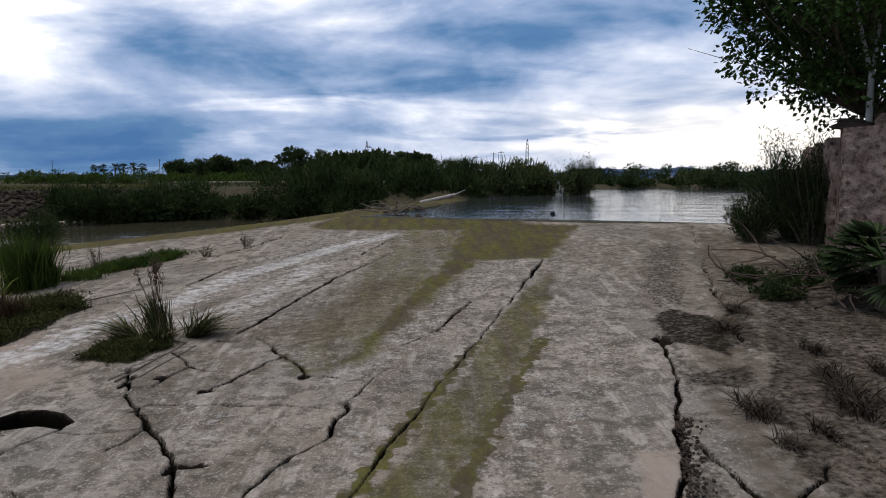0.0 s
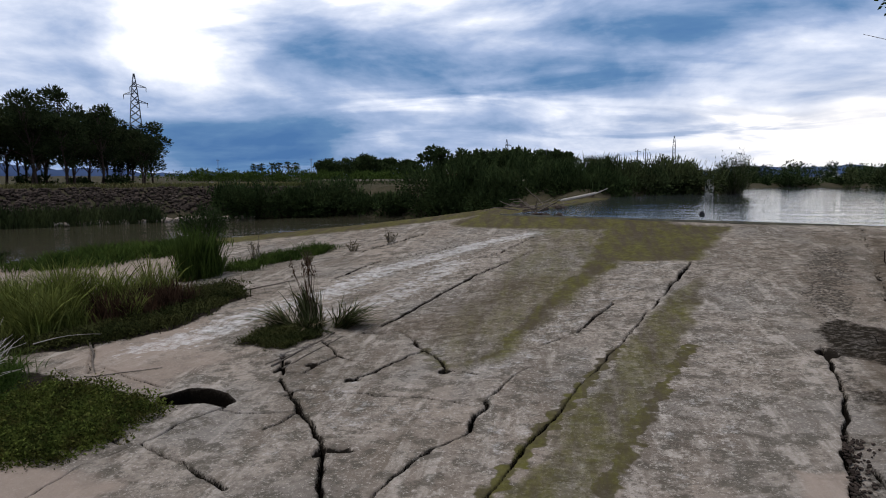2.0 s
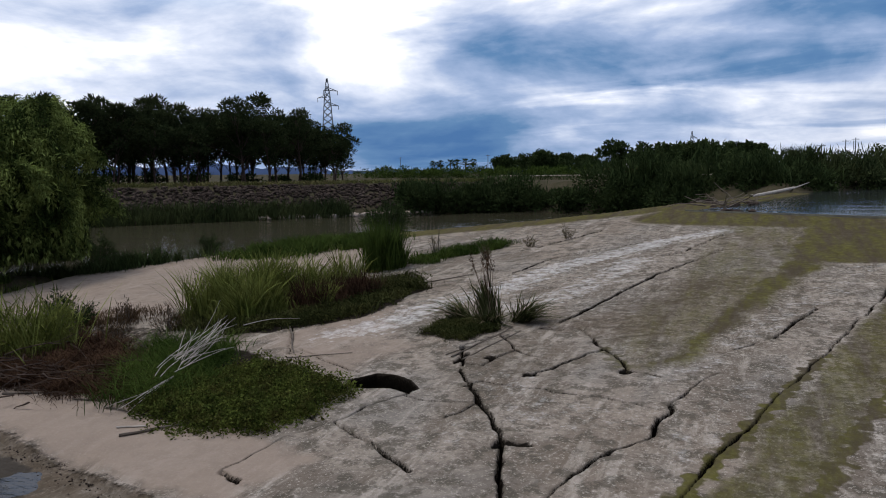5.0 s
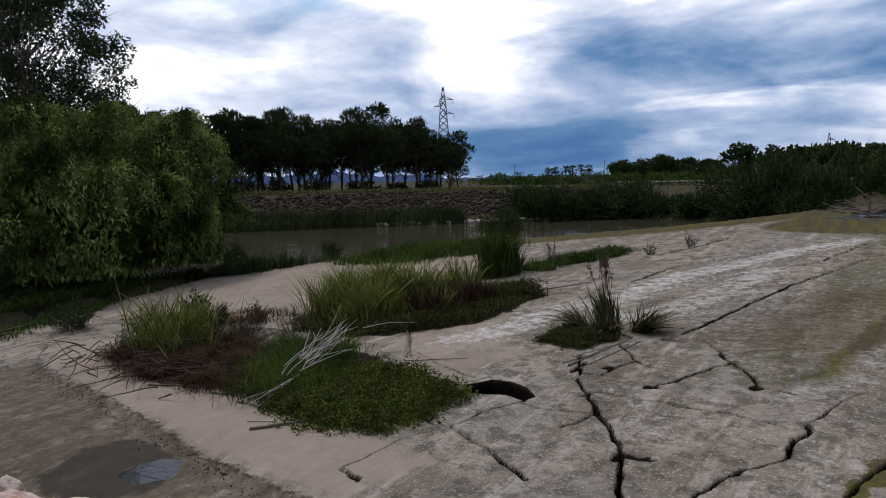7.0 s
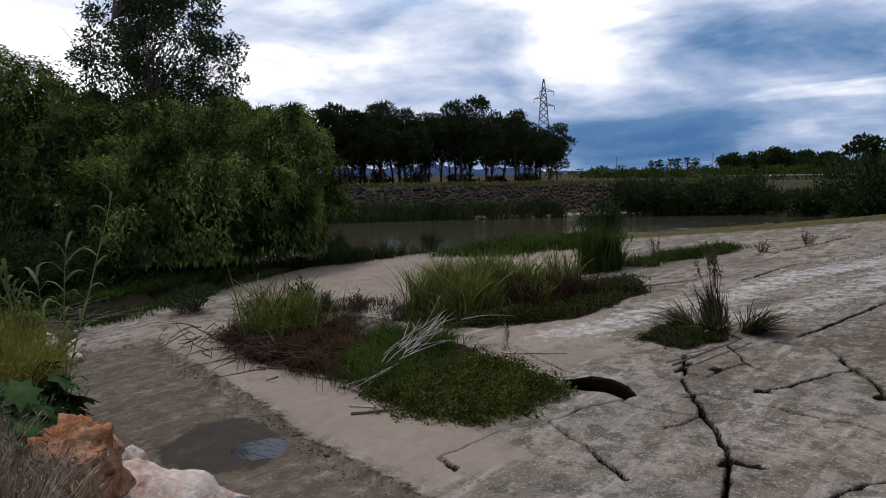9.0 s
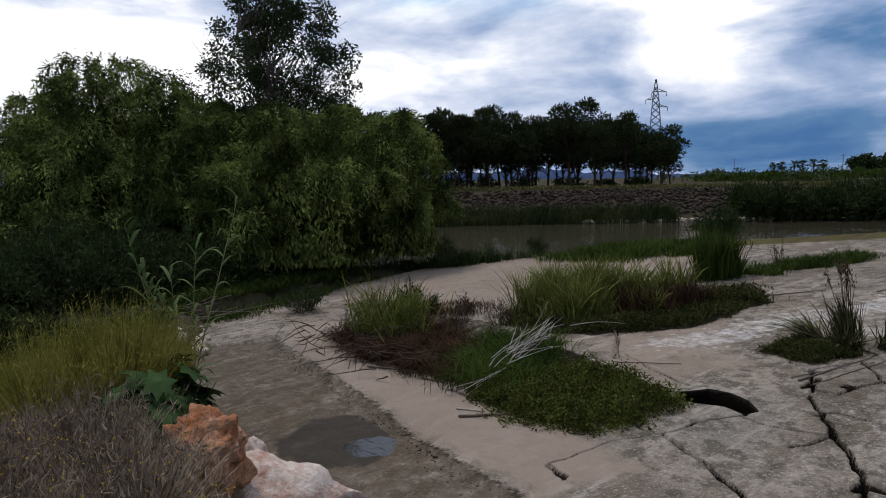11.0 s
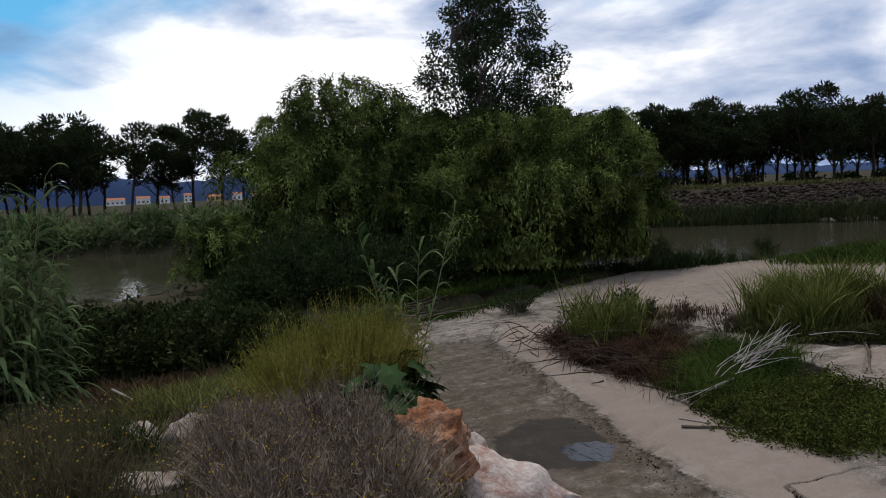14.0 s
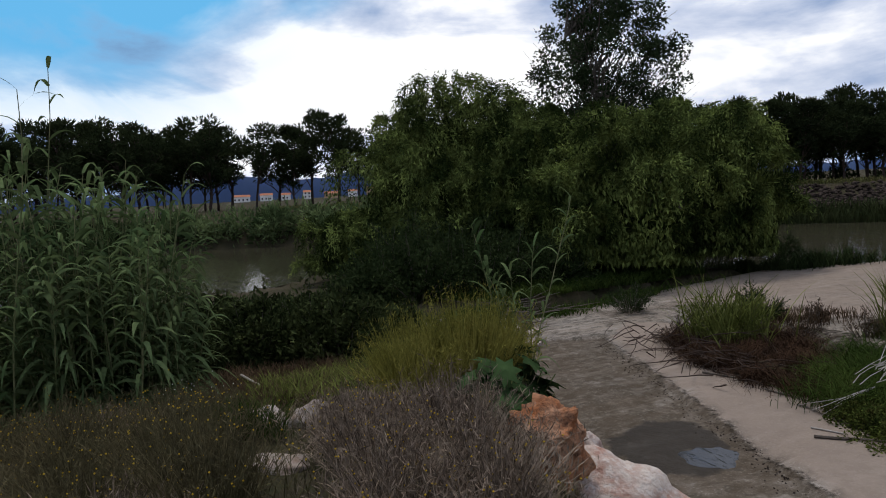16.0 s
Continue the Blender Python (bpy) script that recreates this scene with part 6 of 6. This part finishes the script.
pts = [(-17.0 + 2.0 * q + RNG.normal() * 0.4, 1.4 + 3.2 * q + RNG.normal() * 0.4) for q in RNG.uniform(0, 1, 150)]
joined_stones("rubble", [(x, y, ground_at(x, y) + 0.03) for x, y in pts], RNG.uniform(0.3, 0.7, 120), "scattered pale stone rubble by the channel", PALE_ROCK)
pts = [(-9.5 + RNG.normal() * 1.6, 0.6 + RNG.normal() * 0.8) for _ in range(60)]
joined_stones("rubble", [(x, y, ground_at(x, y) + 0.02) for x, y in pts], RNG.uniform(0.12, 0.4, 60), "pale stones lying among weeds", PALE_ROCK)
k = 900
x = RNG.uniform(-14, -3, k)
y = np.interp(x, [c[0] for c in CURB], [c[1] for c in CURB]) - np.abs(RNG.normal(size=k)) * 0.16
q = RNG.uniform(0, 1, 420)
gx, gy = 1.78 + 0.60 * q + np.abs(RNG.normal(size=420)) * 0.11, 4.7 + 2.3 * q
joined_stones("crack_rubble", np.column_stack([gx, gy, apron_z(gx, gy) + 0.005]), RNG.uniform(0.015, 0.055, 420), "dark broken rubble beside the long crack", GREY_STONE)
joined_stones("channel_gravel", np.column_stack([x, y, apron_z(x, y) - 0.065]), RNG.uniform(0.010, 0.034, k), "dark gravel washed along the curb", GREY_STONE)


# ---- the near bank: plants ----
def cane(at, h, stems, spread, label, leaf=0.72, group="", width=0.066, upright=0.5):
    """Giant reed: jointed stems with long arching leaves in two ranks."""
    ob = thing("giant_reed", label, "reed", at, group)
    S, Lf = [], []
    for k in range(stems):
        a, r = RNG.uniform(0, 6.28), spread * math.sqrt(RNG.uniform(0, 1))
        hh = h * RNG.uniform(0.55, 1.05)
        path = bent((r * math.cos(a), r * math.sin(a), -0.1), (0.10 * math.cos(a), 0.10 * math.sin(a), 1), hh, 9, 0, 0.035, 0.012, 0.005)
        S.append(path)
        q = np.array(path)[:, :3]
        turn = RNG.uniform(0, 6.28)
        for j in range(20):
            j = j * 12 / 19
            t = (0.10 + 0.90 * j / 12) * (len(q) - 1.001)
            p = q[int(t)] + (q[int(t) + 1] - q[int(t)]) * (t - int(t))
            b = turn + math.pi * round(j * 19 / 12) + RNG.normal() * 0.7
            out = np.array([math.cos(b), math.sin(b), 0])
            ln = leaf * RNG.uniform(0.6, 1.15) * (1 - 0.35 * j / 12)
            s = np.linspace(0, 1, 7)[:, None]
            rise = upright + 0.5 * j / 12
            Lf.append(p + out * ln * (s * 0.85) + np.array([0, 0, ln]) * (rise * s - RNG.uniform(0.6, 1.15) * s ** 2.2))
    part("stemwork", mesh_of("stemwork", *tubes(S, 4), CANE_STEM), ob)
    part("foliage", mesh_of("foliage", *strips(Lf, RNG.uniform(0.6, 1.1, len(Lf)) * width), REED), ob, "long arching grey-green leaves")
    return ob


CANE_STEM = material("cane_stem", [(0.10, 0.12, 0.045), (0.17, 0.16, 0.08)], 2, 10, 0.6, 0, 0.2)
for x, y, h, n, r in ((-9.7, -2.55, 2.6, 36, 0.8), (-10.4, -3.4, 2.9, 40, 0.9), (-9.2, -3.6, 2.8, 38, 0.9), (-11.0, -2.5, 2.7, 32, 0.8), (-10.6, -4.8, 3.1, 32, 0.9), (-9.0, -2.5, 1.9, 26, 0.6), (-9.8, -2.1, 1.8, 22, 0.5), (-10.6, -3.6, 4.0, 6, 0.9)):
    cane((x, y, ground_at(x, y)), h * 1.2, n, r, "tall clump of giant reed with arching leaves", group="reed clumps on the bank")
cane((-9.25, 2.75, ground_at(-9.25, 2.75)), 2.95, 7, 0.2, "slender lone canes beside the channel", 0.48, width=0.058, upright=0.8)
cane((-9.3, 2.2, ground_at(-9.3, 2.2)), 1.2, 5, 0.3, "young canes behind the broom", 0.45, width=0.035, upright=0.7)


def broom(at, r, h, n, label, mat, group="", width=0.007, tips=None, name="broom_bush"):
    """A hemisphere of fine upright stems with side twigs."""
    ob = thing(name, label, "shrub", at, group)
    a, o = RNG.uniform(0, 6.28, n), np.sqrt(RNG.uniform(0, 1, n))
    foot = np.stack([np.cos(a) * o * r * 0.55, np.sin(a) * o * r * 0.55, 0 * a - 0.03], 1)
    far = RNG.uniform(0.55, 1.4, n)
    tip = np.stack([np.cos(a) * o * r * far, np.sin(a) * o * r * far, h * (1 - 0.4 * o ** 2) * far * RNG.uniform(0.85, 1.1, n)], 1)
    t = np.linspace(0, 1, 5)[None, :, None]
    line = foot[:, None] * (1 - t) + tip[:, None] * t + np.array([0, 0, 0.12 * h]) * np.sin(t * math.pi) + np.cumsum(RNG.normal(size=(n, 5, 3)), 1) * 0.016 * t
    part("stemwork", mesh_of("stemwork", *strips(line, width), mat), ob, kind="stuff")
    i = RNG.integers(0, n, n * 3)
    u = RNG.uniform(0.45, 1.0, n * 3)
    j = np.minimum((u * 4).astype(int), 3)
    p = line[i, j] + (line[i, j + 1] - line[i, j]) * (u * 4 - j)[:, None]
    v, f = leaf_blades(p, RNG.normal(size=(n * 3, 3)) * 0.6 + [0, 0, 0.8], RNG.uniform(0.03, 0.09, n * 3), width * 1.2)
    part("twigwork", mesh_of("twigwork", v, f, mat), ob, kind="stuff")
    if tips:
        m = max(60, n // 9)
        i = RNG.integers(0, n, m)
        c = line[i, -1]
        V = np.concatenate([c + d * 0.009 for d in 0.75 * np.array([(1, 0, 0), (0, 1, 0), (-1, 0, 0), (0, -1, 0), (0, 0, 1), (0, 0, -1)])]).reshape(6, m, 3).transpose(1, 0, 2).reshape(-1, 3)
        F = (np.arange(m)[:, None, None] * 6 + np.array([(0, 1, 4), (1, 2, 4), (2, 3, 4), (3, 0, 4), (1, 0, 5), (2, 1, 5), (3, 2, 5), (0, 3, 5)])[None]).reshape(-1, 3)
        part("bloom", mesh_of("bloom", V, F, tips), ob, "small yellow flower heads", "stuff")
    return ob


for x, y, r, h, n in ((-6.9, 1.40, 0.6, 0.88, 1500), (-7.5, 1.05, 0.62, 0.85, 1300), (-6.6, 0.8, 0.5, 0.6, 900), (-7.9, 1.9, 0.5, 0.8, 1100), (-7.2, 1.75, 0.5, 0.95, 1200)):
    broom((x, y, ground_at(x, y)), r, h, n, "yellow-green broom bush of fine stems", YELLOW, "broom bushes", 0.0075)
for x, y in ((-4.7, 1.05), (-3.6, 0.7), (-4.2, 0.7), (-4.8, 0.8), (-5.3, 0.6), (-4.4, 0.2), (-5.0, 0.15), (-5.7, 0.2), (-3.7, 0.2)):
    broom((x, y, ground_at(x, y)), 0.42, RNG.uniform(0.26, 0.46), 640, "dry grey-brown scrub bush with fine twigs", GREYSCRUB, "grey scrub bushes", 0.0055, FLOWER if RNG.uniform() < 0.6 else None, "scrub_bush")
for x, y in ((-4.2, -0.75), (-4.9, -1.1), (-5.6, -0.95), (-6.3, -1.2), (-4.4, -1.5), (-5.2, -1.8), (-6.0, -1.9), (-6.8, -1.9), (-4.5, -2.3), (-5.4, -2.6), (-6.3, -2.7), (-7.3, -2.4), (-7.0, -1.2), (-3.8, -1.2), (-8.0, -2.0)):
    broom((x, y, ground_at(x, y)), 0.45, RNG.uniform(0.2, 0.46), 620, "brown scrub with scattered yellow flower heads", DULL if RNG.uniform() < 0.85 else GREYSCRUB, "flowering scrub", 0.0045, FLOWER, "flowering_scrub")
broom((-8.0, -1.35, ground_at(-8.0, -1.35)), 0.5, 0.42, 260, "sprawling weed with small white flowers", DULL, "", 0.004, WHITEFLOWER, "flowering_weed")
grass_stand("bank_grass_near", [(-2.6, 1.9), (-5.5, 2.3), (-8.6, 2.6), (-9.5, 0.8), (-8.5, -1.6), (-7.5, -3.2), (-4, -3), (-2.8, -0.5)], 5200, 0.24, 0.008, "dry and green grass blades between scrub", DULL, edge=0.3, bend=0.8, spread=0.6)
grass_stand("green_tufts", [(-5.4, -0.25), (-6.6, -0.75), (-6.9, -1.15), (-5.6, -0.85)], 900, 0.32, 0.009, "green grass tuft among dry scrub", GRASS, edge=0.15, bend=0.7, spread=0.5)
grass_stand("red_ground_weeds", [(-8.2, -1.2), (-8.4, 0.9), (-10.8, 1.7), (-12.9, 0.6), (-12.6, -1.8), (-9.6, -1.7)], 7000, 0.32, 0.014, "rusty brown and yellow weeds in the hollow", RED, edge=0.6, bend=0.9, spread=0.7)
grass_stand("hollow_weeds", [(-8.0, 0.4), (-9.0, 1.8), (-12.0, 2.4), (-13.0, 1.0), (-10.5, -1.0), (-8.2, -1.0)], 3500, 0.40, 0.014, "yellow-green weeds in the hollow", TALLGRASS, edge=0.6, bend=0.8, spread=0.6)
for x, y, r, h, n in ((-13.4, 0.6, 1.1, 1.35, 3600), (-13.8, -0.9, 1.1, 1.45, 3600), (-12.8, -2.2, 0.9, 1.2, 2400), (-14.8, 1.7, 0.9, 1.0, 2000), (-15.6, 0.0, 1.2, 1.3, 2600), (-16.0, -2.4, 1.4, 1.4, 2600), (-13.6, -4.2, 1.2, 1.6, 2400)):
    shrub("bramble_bush", (x, y, ground_at(x, y)), r, h, n, 0.13, "dark green bramble bush on the river bank", BRAMBLE, "bush", "brambles on the bank", 30, slim=0.55)
grass_stand("bank_cover", [(-23, -7), (-22, 1.5), (-17.5, 3.2), (-14, 3), (-12.5, -1), (-13, -7)], 14000, 0.45, 0.03, "rank dark undergrowth on the river bank", SHRUB, edge=0.4, bend=0.8, spread=0.6, k=4)
grass_stand("channel_bank_weeds", [(-17.5, 5.0), (-13, 3.8), (-9.5, 2.9), (-9.5, 2.0), (-13, 2.2), (-17.5, 3.5)], 7000, 0.4, 0.018, "weeds along the channel edge", GRASS, edge=0.3, bend=0.8, spread=0.6, k=4)


def castor(at, h, label):
    """A leafy plant with broad lobed leaves on stalks."""
    ob = thing("broadleaf_plant", label, "plant", at)
    S, V, F, n = [], [], [], 0
    for k in range(64):
        a, e = RNG.uniform(0, 6.28), RNG.uniform(0.15, 1.3)
        c = np.array([math.cos(a) * math.cos(e) * 0.38, math.sin(a) * math.cos(e) * 0.38, h * (0.25 + 0.75 * math.sin(e)) * RNG.uniform(0.6, 1.05)])
        S.append(bent((0, 0, 0), c, np.linalg.norm(c), 4, 0, 0.08, 0.012, 0.006))
        r = RNG.uniform(0.07, 0.16)
        nrm = unit(np.array([math.cos(a) * 0.6, math.sin(a) * 0.6, 1.0]) + RNG.normal(size=3) * 0.25)
        s = unit(np.cross(nrm, [0.3, 0.2, 1.0]))
        u = np.cross(nrm, s)
        m = 14
        ang = np.arange(m) / m * 2 * math.pi
        rad = r * (1 + 0.28 * np.cos(ang * 7))
        ringv = c + rad[:, None] * (np.cos(ang)[:, None] * s + np.sin(ang)[:, None] * u) - nrm * 0.03 * (rad / r)[:, None]
        V.append(np.concatenate([ringv, [c]]))
        i = np.arange(m)
        F.append(np.stack([n + i, n + (i + 1) % m, np.full(m, n + m)], 1))
        n += m + 1
    part("stalk_crown", mesh_of("stalk_crown", *tubes(S, 4), CANE_STEM), ob)
    part("foliage", mesh_of("foliage", np.concatenate(V), np.concatenate(F), SHRUB_DARK), ob, "broad lobed dark green leaves")
    return ob


SHRUB_DARK = material("broad_leaf", [(0.022, 0.040, 0.014), (0.050, 0.080, 0.030)], 3, 14, 0.55, 0, 0.45, 0.12)
castor((-6.7, 1.85, ground_at(-6.7, 1.85)), 0.95, "dark broad-leaved plant beside the orange boulder")
castor((-6.1, 1.4, ground_at(-6.1, 1.4)), 0.62, "low broad-leaved plant beside the orange boulder")

# ---- loose wood on the apron ----
sticks = []
for k in range(42):
    s = RNG.uniform(0, 1)
    x, y = -7.75 + RNG.normal() * 0.10 - 0.9 * s, 7.2 + RNG.normal() * 0.10 + 1.8 * s
    d = unit(np.array([-0.42 + RNG.normal() * 0.10, 0.9 + RNG.normal() * 0.10, 0.05 + RNG.normal() * 0.05]))
    ln = RNG.uniform(0.6, 1.8)
    c = np.array([x, y, apron_z(x, y) + 0.26 + RNG.uniform(0, 0.12)])
    sticks.append(bent(c - d * ln / 2, d, ln, 5, 0, 0.06, 0.0065, 0.003))
for k in range(5):
    sticks.append(bent((-7.6, 6.9, apron_z(-7.6, 6.9) + 0.2), (0.1 + RNG.normal() * 0.1, -0.75, -0.12), RNG.uniform(0.8, 1.3), 6, 0.02, 0.06, 0.01, 0.003))
sticks.append(bent((-8.2, 9.0, apron_z(-8.2, 9) + 0.35), (0.5, 0.6, 0.2), 1.0, 7, 0.08, 0.05, 0.009, 0.003))
tagged(new("driftwood_bundle", mesh_of("driftwood_bundle", *tubes(sticks, 4), DEAD)), "bundle of bleached grey cane driftwood on the grass", "driftwood", kind="stuff")
for a, b, r in (((-6.95, 5.42), (-6.1, 6.2), 0.018), ((-6.9, 8.5), (-6.0, 8.9), 0.010), ((-8.0, 6.1), (-7.2, 6.05), 0.012), ((-8.8, 6.25), (-8.0, 6.3), 0.014), ((-10.2, 6.15), (-9.0, 6.5), 0.016), ((-8.1, 10.15), (-6.95, 8.75), 0.02), ((-4.3, 9.0), (-4.0, 10.7), 0.014), ((-4.1, 8.9), (-3.8, 10.5), 0.010), ((-4.45, 9.1), (-3.9, 10.3), 0.008), ((-7.4, 14.2), (-6.6, 15.2), 0.016)):
    q = [(*(np.array(a) + (np.array(b) - a) * s + RNG.normal(size=2) * 0.015), 0, r * (1 - 0.5 * s)) for s in np.linspace(0, 1, 6)]
    q = [(x, y, apron_z(x, y) + r + 0.006 + (-0.07 if channel_side(x, y) else 0), rr) for x, y, _, rr in q]
    tagged(new("stick", mesh_of("stick", *tubes([q], 6), BARK)), "thin dark stick lying on concrete", "stick", "sticks on the apron")
for a, b, r, lab in (((-10.9, -1.05, -1.15), (-10.0, -0.75, -1.1), 0.018, "pale broken cane lying among weeds"), ((-7.2, 5.62, apron_z(-7.2, 5.62) + 0.02), (-6.85, 5.75, apron_z(-6.85, 5.75) + 0.02), 0.012, "small pale splinter lying on concrete")):
    a, b = np.array(a), np.array(b)
    tagged(new("stick", mesh_of("stick", *tubes([[(*(a + (b - a) * q), r * (1 - 0.3 * q)) for q in np.linspace(0, 1, 5)]], 6), DEAD)), lab, "stick")
heap = [bent((-18.6 + RNG.normal() * 0.9, 5.6 + RNG.normal() * 0.5, -2.0 + RNG.uniform(0, 0.25)), (RNG.normal() * 0.4 - 0.2, 1 * RNG.normal(), 0.05), RNG.uniform(0.6, 1.6), 4, 0, 0.1, 0.016, 0.007) for _ in range(60)]
tagged(new("flood_debris", mesh_of("flood_debris", *tubes(heap, 4), BARK)), "dark flood debris stranded below the willow", "debris", kind="stuff")

# ---- the right bank: wall, tree, palm, debris ----
WALL_STONE = material("rubble_masonry", [(0.17, 0.108, 0.085), (0.36, 0.265, 0.215), (0.05, 0.034, 0.027)], 3.0, 8, 0.92, 1.0, depth=0.06)


def masonry(name, a, b, thick, z0, z1, label, parent=None):
    """A rough rubble wall between two plan points, with broken top edge and relief."""
    a, b = np.array(a, float), np.array(b, float)
    ln = np.linalg.norm(b - a)
    d = (b - a) / ln
    nrm = np.array([-d[1], d[0]])
    nu, nv = int(ln / 0.08), int((z1 - z0) / 0.08)
    u, w = np.meshgrid(np.linspace(0, 1, nu), np.linspace(0, 1, nv))
    V, F, base = [], [], 0
    for side in (0, 1):
        off = 0.05 * fbm(u * ln * 1.0, w * (z1 - z0), 4.0, 7 + side) + 0.03 * fbm(u * ln, w * (z1 - z0), 11.0, 9)
        q = a + d * (u * ln)[..., None] + nrm * ((side * thick + (off if side == 0 else -off)))[..., None]
        top = z0 + w * (z1 - z0 - 0.25 * (u < 0.09) * w + 0.04 * np.sin(u * 17) * w)
        V.append(np.dstack([q, top]).reshape(-1, 3))
        i = (np.arange(nv - 1)[:, None] * nu + np.arange(nu - 1)[None]).ravel()
        F.append(np.stack([i, i + 1, i + nu + 1, i + nu], 1) + base)
        base += nu * nv
    n = nu * nv
    i = (nv - 1) * nu + np.arange(nu - 1)
    F.append(np.stack([i, i + 1, n + i + 1, n + i], 1))
    for c in (0, nu - 1):
        i = np.arange(nv - 1) * nu + c
        F.append(np.stack([i, i + nu, n + i + nu, n + i], 1))
    return tagged(new(name, mesh_of(name, np.concatenate(V), np.concatenate(F), WALL_STONE, True)), label, "wall", kind="structure")


masonry("wall_stone", (8.38, 14.8), (15.0, 12.0), 0.6, -0.6, 2.72, "weathered pinkish rubble stone wall")
masonry("wall_return", (8.55, 15.50), (11.2, 22.0), -0.55, -0.6, 2.3, "weathered rubble wall running to the pool")
v = [(8.9, 15.2, 2.3), (15, 12.6, 2.3), (40, 20, 2.3), (32, 45, 2.1), (11.8, 22, 2.1), (11.8, 22, -1), (32, 45, -1)]
tagged(new("ground_terrace", mesh_of("ground_terrace", v, [(0, 1, 2, 3), (0, 3, 4, 4), (4, 3, 6, 5)], SOIL)), "raised earth terrace behind the stone wall", "terrace", kind="structure")
p = polar(-31.5, 19.0)
broadleaf("mulberry_tree", (p[0], p[1], 2.2), 8.2, 0.9, 4.0, 0.15, 44000, "large dark leafy tree behind the stone wall", MULBERRY := material("mulberry_leaf", [(0.022, 0.042, 0.012), (0.045, 0.075, 0.022)], 0.8, 5, 0.55, 0, 0.4, 0.2), 300, 0.9, form="oval", clump=0.17)
PALEBARK = material("pale_bark", [(0.26, 0.26, 0.25), (0.36, 0.35, 0.33)], 5, 25, 0.8, 0.2)
p = polar(-30.95, 17.4)
sap = thing("young_tree", "slender pale-barked sapling behind the wall", "tree", (p[0], p[1], 2.3))
limbs = [bent((0, 0, -0.2), (0, 0, 1), 1.5, 5, 0, 0.02, 0.075, 0.06), bent((0, 0, 1.2), (0.12, 0, 1), 2.4, 6, 0, 0.06, 0.05, 0.02), bent((0, 0, 1.2), (-0.15, 0, 1), 2.6, 6, 0, 0.06, 0.05, 0.02)]
part("trunk", mesh_of("trunk", *tubes(limbs, 6), PALEBARK, True), sap)
c = np.concatenate([np.array(l)[2:, :3] for l in limbs[1:]])
q = c[RNG.integers(0, len(c), 900)] + RNG.normal(size=(900, 3)) * [0.5, 0.4, 0.35]
part("foliage", mesh_of("foliage", *leaf_blades(q, RNG.normal(size=(900, 3)), 0.13, 0.08), GRASS), sap)
p = polar(-30.0, 17.35)
rock("wall_top_stone", (p[0], p[1], 2.55), (0.42, 0.25, 0.14), 61, GREY_STONE, "dark flat stone lying on the wall top", turn=-25)
for x, y, r, h, n, lab in ((8.75, 17.3, 1.25, 2.75, 6500, "feathery dark shrub growing against the wall"), (7.7, 17.2, 0.8, 1.4, 2400, "low feathery shrub at the pool corner"), (8.7, 16.4, 0.9, 2.1, 3400, "feathery dark shrub growing against the wall"), (9.3, 18.6, 0.9, 2.0, 2400, "feathery shrub at the pool edge")):
    shrub("wall_shrub", (x, y, ground_at(x, y)), r, h, int(n * 1.7), 0.14, lab, SHRUB, "shrub", "shrubs by the wall", 60, slim=0.16)
fan_palm((6.75, 10.6, ground_at(6.75, 10.6)), 0.75, 0.95, "dwarf fan palm with stiff dark fronds", "palm", 22, 22)
fan_palm((7.2, 11.9, ground_at(7.2, 11.9)), 0.5, 0.8, "dwarf fan palm with stiff dark fronds", "palm", 16, 22)
for x, y, r, h in ((5.75, 12.9, 0.5, 0.28), (5.6, 11.5, 0.45, 0.32), (6.3, 12.3, 0.5, 0.25), (7.3, 13.2, 0.6, 0.5), (6.9, 9.7, 0.5, 0.35)):
    shrub("ground_weed", (x, y, ground_at(x, y)), r, h, 1100, 0.09, "low dark green weed below the stone wall", SHRUB, "weed", "weeds below the wall", 26, slim=0.35)
tangle = []
for k in range(60):
    x, y = 6.7 + RNG.normal() * 0.8, 11.9 + RNG.normal() * 1.0
    tangle.append(bent((x, y, ground_at(x, y) + RNG.uniform(0.03, 0.3)), (RNG.normal(), RNG.normal(), RNG.normal() * 0.25 + 0.1), RNG.uniform(0.5, 1.7), 6, 0.02, 0.22, 0.02, 0.006))
tagged(new("brushwood", mesh_of("brushwood", *tubes(tangle, 4), PINE_BARK)), "tangle of bare dead branches below the wall", "branches", kind="stuff")
for x, y, s in ((4.35, 7.3, 0.40), (4.2, 6.85, 0.36), (3.2, 6.95, 0.36), (4.5, 7.9, 0.26), (4.75, 8.8, 0.26), (3.17, 6.2, 0.2), (3.62, 6.42, 0.22), (5.1, 7.9, 0.28), (4.05, 9.9, 0.3), (4.6, 10.9, 0.25)):
    n = int(420 * s)
    feet = np.column_stack([x + RNG.normal(size=n) * s * 0.22, y + RNG.normal(size=n) * s * 0.5, np.full(n, apron_z(x, y) - 0.01)])
    v, f = blades_at(feet, s * 0.8, 0.014, 5, 1.4, 1.1)
    tagged(new("dead_tuft", mesh_of("dead_tuft", v, f, DARKSTRAW := bpy.data.materials.get("dark_straw") or material("dark_straw", [(0.022, 0.017, 0.012), (0.05, 0.038, 0.028)], 3, 10, 0.9, 0, 0.4))), "withered dark tuft flattened on the concrete", "grass", "withered tufts")
